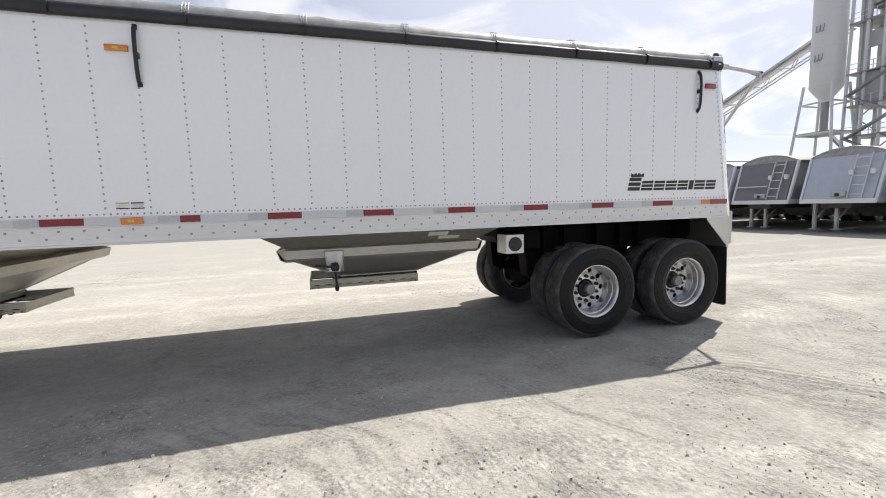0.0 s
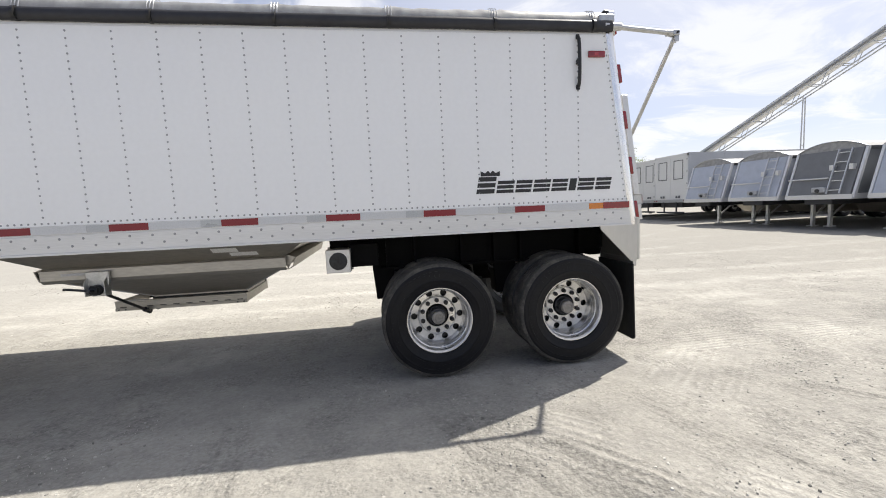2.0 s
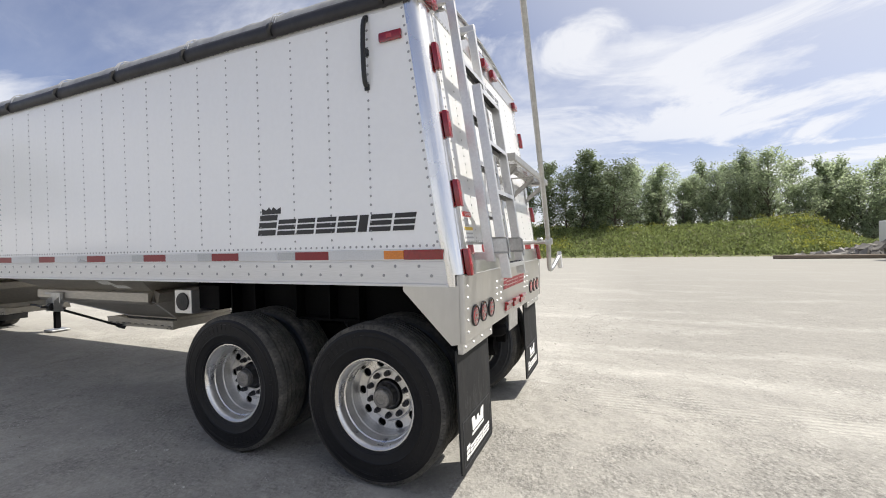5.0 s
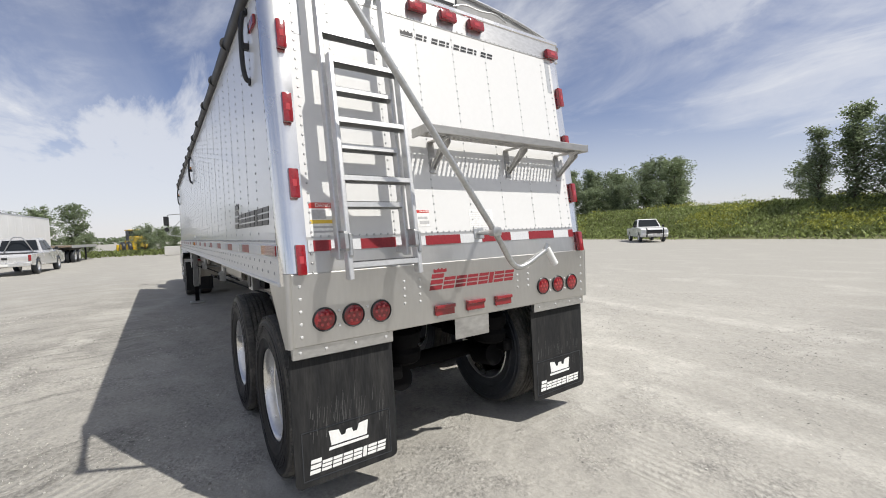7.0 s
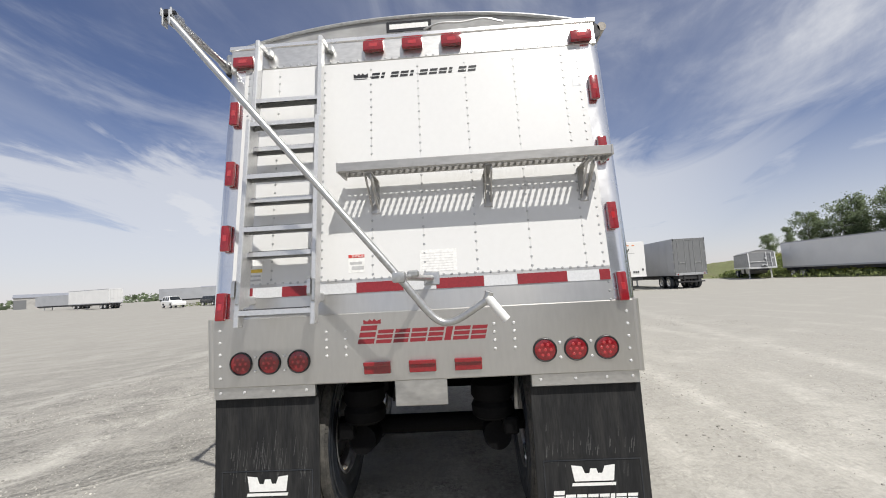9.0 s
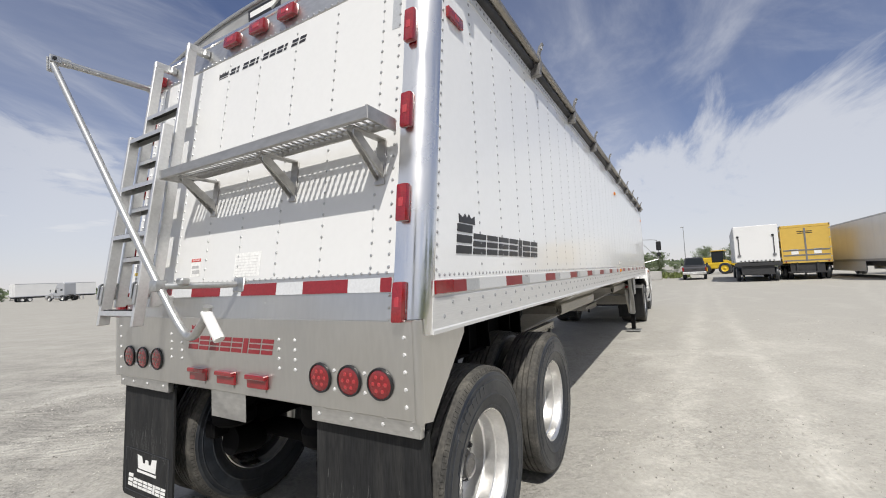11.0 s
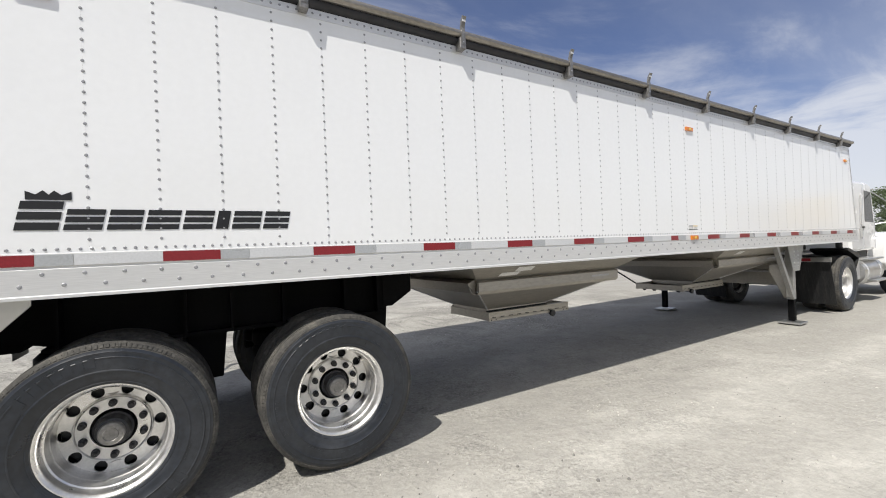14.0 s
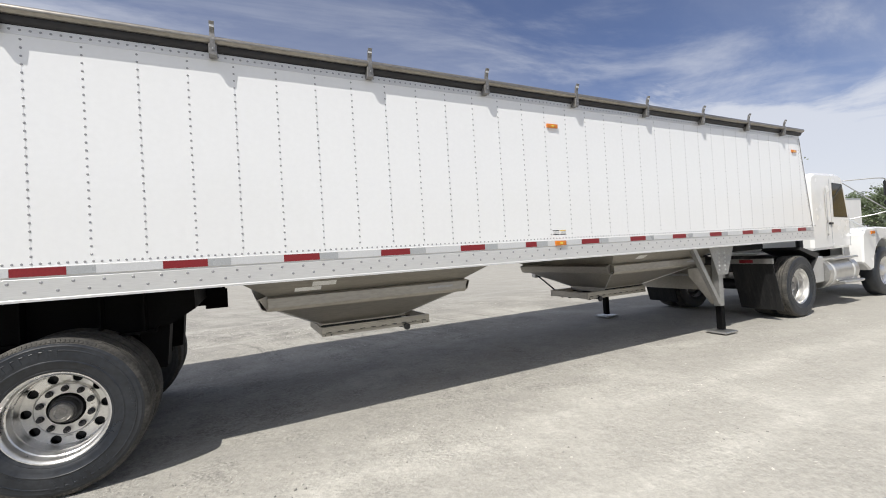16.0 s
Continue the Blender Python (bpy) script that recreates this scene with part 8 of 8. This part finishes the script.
def build_bank():
    verts, faces = [], []
    nx, ny = 110, 44
    for i in range(nx + 1):
        for j in range(ny + 1):
            x, y = -96 + 121 * i / nx, 35.5 + 46 * j / ny
            z = bank_height(x, y)
            verts.append((x, y, z - 0.03))
    for i in range(nx):
        for j in range(ny):
            a = i * (ny + 1) + j
            faces.append((a, a + ny + 1, a + ny + 2, a + 1))
    me = bpy.data.meshes.new("weed_bank")
    me.from_pydata(verts, [], faces)
    me.materials.append(M["soil"])
    me.shade_smooth()
    tagged(new("weed_bank", me), "earth bank overgrown with weeds at the yard's edge", "bank", kind="structure")
    rnd = random.Random(11)
    for name, count, material, size, zlift, lab in (("weeds", 66000, "weed", 0.125, 0.28, "tall green weeds covering the bank"), ("yellow_flowers", 15000, "flower", 0.085, 0.50, "yellow flowering weeds on the bank")):
        verts, faces = [], []
        made = 0
        while made < count:
            x = rnd.uniform(-60, 23)
            y = 36.0 + 22 * rnd.random() ** 1.6
            if bank_height(x, y) < 0.12:
                if name == "yellow_flowers" or rnd.random() > 0.06:
                    continue
            clump = noise.noise(Vector((x * 0.16, y * 0.16, 9.0)))
            if name == "yellow_flowers" and clump < rnd.uniform(0.02, 0.4):
                continue
            made += 1
            z = bank_height(x, y) + zlift * rnd.uniform(0.1, 1.5) * (1.0 + 1.6 * max(0.0, noise.noise(Vector((x * 0.55, y * 0.55, 2.0)))))
            for _ in range(2):
                u = Vector((rnd.uniform(-1, 1), rnd.uniform(-1, 1), rnd.uniform(0.3, 1.4))).normalized()
                w = Vector((rnd.uniform(-1, 1), rnd.uniform(-1, 1), 0.1)).normalized()
                s = size * rnd.uniform(0.6, 1.6)
                c = Vector((x + rnd.uniform(-0.2, 0.2), y + rnd.uniform(-0.2, 0.2), z))
                i = len(verts)
                verts += [c - u * s, c + w * s * 0.5, c + u * s, c - w * s * 0.5]
                faces.append((i, i + 1, i + 2, i + 3))
        me = bpy.data.meshes.new(name)
        me.from_pydata(verts, [], faces)
        me.materials.append(M[material])
        tagged(new(name, me), lab, "weeds", kind="stuff")
    # rubble heap at the bank's end
    verts, faces = [], []
    for _ in range(420):
        x, y = rnd.gauss(17.8, 1.8), rnd.gauss(34.6, 1.0)
        z = max(0.0, 0.9 - 0.22 * (abs(x - 17.8) + abs(y - 34.6))) * rnd.random()
        r = rnd.uniform(0.08, 0.34)
        i = len(verts)
        cube = [(-1, -1, -1), (1, -1, -1), (1, 1, -1), (-1, 1, -1), (-1, -1, 1), (1, -1, 1), (1, 1, 1), (-1, 1, 1)]
        tm = pose(x, y, z, rnd.uniform(0, 90), rnd.uniform(0, 90), rnd.uniform(0, 90))
        verts += [tuple(tm @ (Vector(c) * r * rnd.uniform(0.5, 1.0))) for c in cube]
        faces += [tuple(i + k for k in f) for f in ((0, 3, 2, 1), (4, 5, 6, 7), (0, 1, 5, 4), (1, 2, 6, 5), (2, 3, 7, 6), (3, 0, 4, 7))]
    me = bpy.data.meshes.new("rubble")
    me.from_pydata(verts, [], faces)
    me.materials.append(M["rubble"])
    tagged(new("rubble", me), "grey heap of broken rubble at the end of the bank", "rubble", kind="stuff")


build_bank()


def build_storage():
    t = thing("storage_box", "small white storage box beside the rubble heap", "container", (20.3, 35.6, 0), 8)
    part("body", box((-1.8, -1.2, 0.5), (1.8, 1.2, 2.5), 0.05), "van_white", t, smooth=False)
    for x in (-1.2, 0.0, 1.2):
        part("rib", box((x - 0.03, -1.22, 0.55), (x + 0.03, -1.2, 2.45)), "van_grey", t, smooth=False)
    for x in (-1.5, 1.5):
        part("leg", box((x - 0.1, -1.0, 0), (x + 0.1, 1.0, 0.5)), "dark_under", t, smooth=False)
    k = thing("timber_log", "long weathered timber lying on the gravel", "log", (0, 0, 0))
    part("beam", box((10.8, 31.6, -0.02), (20.5, 31.95, 0.26), 0.05), "wood", k, smooth=False)


build_storage()

for _x, _y, _kind, _s in ((11, 58, "tall", 1.0), (6.5, 60, "willow", 0.92), (2.5, 57, "tall", 1.0), (-1.5, 60, "willow", 1.05), (15.5, 57, "tall", 1.02), (19.5, 59, "willow", 1.05), (24, 57, "tall", 1.1), (28.5, 59, "willow", 1.15), (33, 57, "tall", 1.15), (38, 60, "bushy", 1.1), (43, 58, "willow", 0.7), (9, 55, "round", 0.8), (13.3, 60, "tall", 0.95), (17.4, 62, "willow", 1.1), (21.8, 56, "tall", 1.05), (26.3, 61, "bushy", 1.15), (31, 62, "willow", 1.2), (35.5, 56, "bushy", 1.1), (4.5, 56, "bushy", 0.8), (0.5, 62, "tall", 0.95),
                          (-26.5, 57, "bushy", 1.08), (-30, 59, "round", 1.2), (-35.5, 57, "bushy", 1.0), (-39, 56, "tall", 0.98), (-42.5, 55, "bushy", 1.02), (-46, 54, "round", 1.15), (-50, 53, "bushy", 1.0), (-55, 53, "round", 1.05), (-61, 52, "bushy", 0.9), (-28.3, 61, "tall", 1.1), (-33, 61, "tall", 1.1), (-37, 60, "round", 1.1), (-41, 60, "round", 1.1), (-44.5, 59, "tall", 1.1), (-48.3, 57, "bushy", 1.1), (-52.5, 57, "tall", 1.0),
                          (-9.0, 47.5, "tall", 0.86), (-7.0, 46.5, "tall", 1.02), (-4.6, 48.0, "bushy", 1.02), (-2.8, 46.5, "tall", 1.12), (-10.6, 50.5, "round", 0.62), (-1.6, 45.8, "tall", 1.0), (0.8, 47, "round", 1.0), (-70, 56, "tall", 0.7), (-78, 58, "bushy", 0.75)):
    # beyond x = 1 the crowns take the leaf colour that holds the haze
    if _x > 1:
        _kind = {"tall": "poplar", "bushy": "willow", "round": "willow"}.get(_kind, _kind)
    tree(_kind, (_x, _y, bank_height(_x, _y) - 0.25), (_x * 71) % 360, _s * (0.96 if _x > 0 else 0.86), ("leafy tree paled for haze" if _kind in ("willow", "poplar") else "leafy green tree") + " on the weedy bank", "leaf_hazed" if _kind in ("willow", "poplar") else "leaf")
for _k in range(17):
    _x = -3.5 + 2.9 * _k
    tree("willow", (_x, 54.0 + 2.2 * (_k % 2), bank_height(_x, 54.0) - 0.3), 67 * _k, 0.62 + 0.16 * ((_k * 7) % 5) / 5, "young leafy tree paled for haze on the weedy bank", "leaf_hazed")
for _k in range(15):
    _x = -2.2 + 2.75 * _k
    tree("willow", (_x, 56.2 - 1.3 * (_k % 3), bank_height(_x, 55.0) - 0.3), 83 * _k, 0.72 + 0.34 * ((_k * 5) % 4) / 4, "leafy tree paled for haze on the weedy bank", "leaf_hazed")
for _k in range(12):
    _x = -27.0 - 2.9 * _k
    tree("bushy", (_x, 53.5 - 1.5 * (_k % 2), bank_height(_x, 53.5) - 0.3), 51 * _k, 0.56 + 0.1 * ((_k * 3) % 4) / 4, "young leafy green tree on the weedy bank")
tree("bushy", (10.9, -79.0, -0.2), 25, 1.36, "tall leafy green tree behind the parked trailers", group="")
tree("sparse", (-49.0, -18.3, 0), 40, 1.05, "thin-leaved pale green tree behind the box trailers", "leaf_pale", "")
for _x, _y, _kind, _s in ((-55, -3.0, "round", 0.42), (-58, -0.2, "bushy", 0.40), (-60, 1.6, "round", 0.2), (-56.5, -1.6, "round", 0.38), (-27.5, -151, "round", 0.5), (-34, -150, "bushy", 0.44), (-31, -156, "round", 0.48), (-72, 9, "round", 0.5), (-76, 12, "bushy", 0.5), (-74, 5.5, "round", 0.5), (-80, 15, "bushy", 0.55), (-64, -9, "round", 0.35), (-66, -13.5, "round", 0.72), (-70, -11.0, "bushy", 0.80), (-69, -16.5, "round", 0.66), (-72, -19.5, "bushy", 0.70)):
    tree(_kind, (_x, _y, -0.2), (_x * 37) % 360, _s, "low green bush at the far edge of the yard", group="bushes")


# ---- grain elevator ----
def build_elevator():
    cx, cy = 54.3, 30.7
    e = thing("grain_elevator", "white steel hopper silo on a braced frame", "silo", (cx, cy, 0))
    part("silo_shell", lathe([(12.6, 0.4), (14.1, 1.5), (14.4, 1.6), (34.0, 1.6), (36.0, 0.3)], 40, axis="z"), "silo", e, "pale silo shell with a cone")
    for z in (14.5, 16.4, 18.8, 22.6, 26.4, 30.2):
        part("silo_ring", lathe([(z - 0.06, 1.6), (z, 1.63), (z + 0.06, 1.6)], 40, axis="z"), "silo", e)
    for z in (17.2, 20.5, 24.5):
        for y in (-0.5, 0.5):
            part("rung_hoop", pipe([(-1.58, y * 0.4 - 0.18, z + 0.8), (-1.72, y * 0.4 - 0.18, z), (-1.72, y * 0.4 + 0.18, z), (-1.58, y * 0.4 + 0.18, z + 0.8)], 0.05, 6), "tower_steel", e)
    feet = [(-1.5, -1.5), (-1.5, 1.5), (1.5, -1.5), (1.5, 1.5)]
    for x, y in feet:
        part("leg", rod((x * 1.78, y * 1.78, 0), (x * 0.98, y * 0.98, 14.6), 0.15, 10), "silo", e)
    for z in (5.4, 8.8, 12.4):
        k = 1.78 - 0.80 * z / 14.6
        for (a, b) in ((0, 1), (1, 3), (3, 2), (2, 0)):
            p, q = feet[a], feet[b]
            part("tie_beam", rod((p[0] * k, p[1] * k, z), (q[0] * k, q[1] * k, z), 0.11, 8), "silo", e)
    for z0, z1 in ((1.5, 5.4),):
        for (a, b) in ((0, 1), (1, 3), (3, 2), (2, 0)):
            k0, k1 = 1.78 - 0.80 * z0 / 14.6, 1.78 - 0.80 * z1 / 14.6
            p, q = feet[a], feet[b]
            part("cross_brace", rod((p[0] * k0, p[1] * k0, z0), (q[0] * k1, q[1] * k1, z1), 0.07, 6), "tower_steel", e)
    part("platform", box((-2.0, -2.0, 8.85), (2.0, 2.0, 8.98)), "tower_steel", e, "steel grating platform", smooth=False)
    part("chute", rod((0, 0, 12.8), (0, 0, 8.9), 0.4, 16), "tower_steel", e)
    part("stair", prism([(-2.0, 5.2), (-1.7, 5.2), (1.9, 9.8), (1.6, 9.8)], "x", 2.7, 3.4), "tower_steel", e, smooth=False)
    t = thing("elevator_tower", "grey steel elevator leg tower with pipes and decks", "tower", (cx + 2.2, cy - 4.4, 0))
    # clad head house on an open frame, with window openings through its walls
    for sx in (-1.55, 1.55):
        for lo, hi, z0, z1 in ((-1.5, 1.5, 11.6, 15.2), (-1.5, -0.75, 15.2, 17.6), (0.75, 1.5, 15.2, 17.6), (-1.5, 1.5, 17.6, 19.4), (-1.5, -0.75, 19.4, 22.2), (0.75, 1.5, 19.4, 22.2), (-1.5, 1.5, 22.2, 40)):
            part("casing_sheet", box((sx - 0.05, lo, z0 + 0.01), (sx + 0.05, hi, z1 - 0.01)), "silo_grey", t, "pale grey cladding", smooth=False)
    for sy in (-1.5, 1.5):
        part("casing_sheet", box((-1.49, sy - 0.05, 22.2), (1.49, sy + 0.05, 40)), "silo_grey", t, smooth=False)
    for x in (-1.6, 1.6):
        for y in (-1.6, 1.6):
            part("column", box((x - 0.14, y - 0.14, 0), (x + 0.14, y + 0.14, 40)), "silo_grey", t, smooth=False)
    part("bin", lathe([(10.5, 0.6), (12.5, 2.4), (36, 2.4)], 32, axis="z", at=(1.0, -4.4, 0)), "silo_grey", t, "pale steel bin")
    part("boot_house", box((-1.2, -3.4, 0), (2.4, 1.0, 6.4), 0.05), "tower_steel", t, "weathered boot house", smooth=False)
    for z in (8.0, 11.4, 15.0, 20.5, 26.0):
        d = part("deck", box((-2.4, -2.4, z), (2.4, 2.4, z + 0.12)), "tower_steel", t, smooth=False)
        for y in (-2.3, 0.0, 2.3):
            part("rail_post", rod((-2.35, y, z), (-2.35, y, z + 1.1), 0.04, 6), "silo", d)
        for u in (0.55, 1.1):
            part("hand_rail", rod((-2.35, -2.3, z + u), (-2.35, 2.3, z + u), 0.035, 6), "silo", d)
    for k in range(4):
        z = 2.2 + k * 2.6
        for y0, y1 in (((-1.5, 1.5), (1.5, -1.5))[k % 2],):
            part("brace", rod((-1.6, y0, z), (-1.6, y1, z + 2.6), 0.06, 6), "tower_steel", t)
    for y in (-2.4, -0.8, 0.9, 2.6):
        part("spout_pipe", rod((-2.2, y, 4.0), (-2.0, y * 0.8, 34.0), 0.16, 10), "silo", t)
    for k in range(5):
        z = 3 + k * 2.4
        part("stair_flight", prism([(-2.2, z), (-1.9, z), (2.2, z + 2.4), (1.9, z + 2.4)] if k % 2 else [(2.2, z), (1.9, z), (-2.2, z + 2.4), (-1.9, z + 2.4)], "x", -2.9, -2.2), "tower_steel", t, smooth=False)
    # inclined conveyor
    a, b = Vector((57.0, 30.0, 21.5)), Vector((44.5, 58.5, 3.2))
    c = thing("grain_conveyor", "long white inclined grain conveyor on trestles", "conveyor", (0, 0, 0))
    d = (b - a).normalized()
    side = Vector((0, 0, 1)).cross(d).normalized()
    up = d.cross(side)
    if up.z < 0:
        up = -up
    n = 22
    L = (b - a).length
    for s in (-0.6, 0.6):
        part("top_chord", rod(a + side * s + up * 0.9, b + side * s + up * 0.9, 0.11, 8), "silo", c)
        part("bottom_chord", rod(a + side * s - up * 0.5, b + side * s - up * 0.5, 0.09, 8), "silo", c)
        for k in range(n):
            p, q = a + d * (L * k / n), a + d * (L * (k + 1) / n)
            part("truss_web", rod(p + side * s + (up * 0.9 if k % 2 else -up * 0.5), q + side * s + (-up * 0.5 if k % 2 else up * 0.9), 0.05, 6), "silo", c)
    q = bmesh.new()
    for s0, s1, u0, u1 in ((-0.65, 0.65, 0.35, 1.15),):
        vs = [q.verts.new(p + side * s + up * u) for p in (a, b) for s, u in ((s0, u0), (s1, u0), (s1, u1), (s0, u1))]
        for f in ((0, 1, 2, 3), (7, 6, 5, 4), (0, 4, 5, 1), (1, 5, 6, 2), (2, 6, 7, 3), (3, 7, 4, 0)):
            q.faces.new([vs[i] for i in f])
    part("belt_cover", fix(q), "van_white", c, "pale belt cover", smooth=False)
    part("cable_tray", rod(a + side * 0.75 + up * 0.7, b + side * 0.75 + up * 0.7, 0.12, 6), "tower_steel", c)
    part("cable_tray", rod(a - side * 0.75 + up * 0.7, b - side * 0.75 + up * 0.7, 0.12, 6), "tower_steel", c)
    for k in (0.42, 0.80):
        p = a + d * L * k - up * 0.5
        for s in (-0.9, 0.9):
            part("trestle_leg", rod(p + side * s * 0.42, Vector((p.x, p.y, 0)) + side * s * 0.75, 0.075, 8), "silo", c)
        part("trestle_tie", rod(Vector((p.x, p.y, p.z * 0.55)) - side * 0.5, Vector((p.x, p.y, p.z * 0.55)) + side * 0.5, 0.05, 6), "silo", c)


build_elevator()


def build_distance():
    w = thing("water_tower", "white upright cylinder tower with a dark cap", "tower", (-60.7, -300, 0))
    part("shell", lathe([(0, 1.35), (9.0, 1.35), (9.3, 1.1)], 24, axis="z"), "van_white", w)
    part("cap", lathe([(9.25, 1.15), (9.7, 1.0), (10.2, 0.6), (10.3, 0.05)], 24, axis="z"), "van_grey", w, "grey domed cap")
    w = thing("light_pole", "thin grey light pole behind the yard's edge", "pole", (-75, 2.9, 0))
    part("pole", rod((0, 0, 0), (0, 0, 7.4), 0.07, 10, r2=0.045), "galv", w)
    part("lamp_head", box((-0.15, -0.35, 7.36), (0.15, 0.1, 7.48), 0.02), "van_grey", w, smooth=False)
    rnd = random.Random(2)
    verts, faces = [], []
    for k in range(5200):
        a = rnd.uniform(math.pi * 0.93, math.pi * 1.62)
        r = rnd.uniform(300, 420)
        hgt = 4.5 + 3.5 * noise.noise(Vector((a * 14, 0, 0)))
        if hgt < 3.2:
            continue
        c = Vector((r * math.cos(a), r * math.sin(a), rnd.uniform(0, hgt)))
        s = rnd.uniform(0.8, 1.8)
        u = Vector((rnd.uniform(-1, 1), rnd.uniform(-1, 1), rnd.uniform(-0.5, 1))).normalized()
        q = u.orthogonal().normalized()
        i = len(verts)
        verts += [c - u * s, c + q * s, c + u * s, c - q * s]
        faces.append((i, i + 1, i + 2, i + 3))
    me = bpy.data.meshes.new("far_trees")
    me.from_pydata(verts, [], faces)
    me.materials.append(M["leaf"])
    tagged(new("far_trees", me), "low belt of far green trees on the horizon", "trees", kind="stuff")
    for x, y, lx, ly, h, m in ((-210, -120, 30, 12, 5, "van_grey"), (-180, -190, 24, 12, 5, "concrete"), (-120, -230, 40, 14, 7, "van_white"), (-220, -60, 26, 12, 5, "van_grey")):
        b = thing("warehouse", "low pale warehouse on the horizon", "building", (x, y, 0), math.degrees(math.atan2(y, x)) + 90)
        part("wall", box((-lx / 2, -ly / 2, 0), (lx / 2, ly / 2, h)), m, b, smooth=False)
        part("roof", prism([(-ly / 2 - 0.4, h), (0, h + 1.6), (ly / 2 + 0.4, h)], "x", -lx / 2 - 0.4, lx / 2 + 0.4), "van_grey", b, smooth=False)
        for k in range(3):
            part("door", box((-lx / 2 + 4 + k * 8, ly / 2, 0), (-lx / 2 + 8 + k * 8, ly / 2 + 0.1, 4)), "panel_dark", b, smooth=False)
    for x, y, sx in ((-46.8, -0.5, 1.7), (-60, 1.4, 2.6), (-66, -36, 4.5)):
        c = thing("concrete_block", "pale concrete barrier block in the weeds", "barrier", (x, y, 0), 80)
        part("block", prism([(-0.4, 0), (0.4, 0), (0.25, 0.9), (-0.25, 0.9)], "x", -sx / 2, sx / 2, bev=0.03), "concrete", c, smooth=False)
    for k in range(3):
        s = thing("storage_tank", "white round storage tank far off", "tank", (-72 - 4.6 * k, -186 + 1.5 * k, 0), group="far storage tanks")
        part("shell", lathe([(0, 1.5), (6.0, 1.5), (6.3, 1.4), (7.0, 0.05)], 24, axis="z"), "silo", s)
        part("roof_rail", lathe([(6.4, 1.3), (7.2, 1.3), (7.2, 1.26), (6.4, 1.26)], 24, axis="z", closed=True), "silo", s)
    verts, faces = [], []
    for k in range(2600):
        t = rnd.random()
        x, y = -50 - 6 * rnd.random(), -9 + 12 * t
        if k % 3 == 0:
            x, y = -63 + rnd.uniform(-3, 3), -47 + 20 * rnd.random()
        c = Vector((x, y, rnd.uniform(0, 0.55)))
        s = rnd.uniform(0.1, 0.25)
        u = Vector((rnd.uniform(-1, 1), rnd.uniform(-1, 1), rnd.uniform(0.3, 1.5))).normalized()
        q = u.orthogonal().normalized()
        i = len(verts)
        verts += [c - u * s, c + q * s * 0.5, c + u * s, c - q * s * 0.5]
        faces.append((i, i + 1, i + 2, i + 3))
    me = bpy.data.meshes.new("grass_verge")
    me.from_pydata(verts, [], faces)
    me.materials.append(M["weed"])
    tagged(new("grass_verge", me), "tufts of green grass along the yard's edge", "grass", kind="stuff")


build_distance()
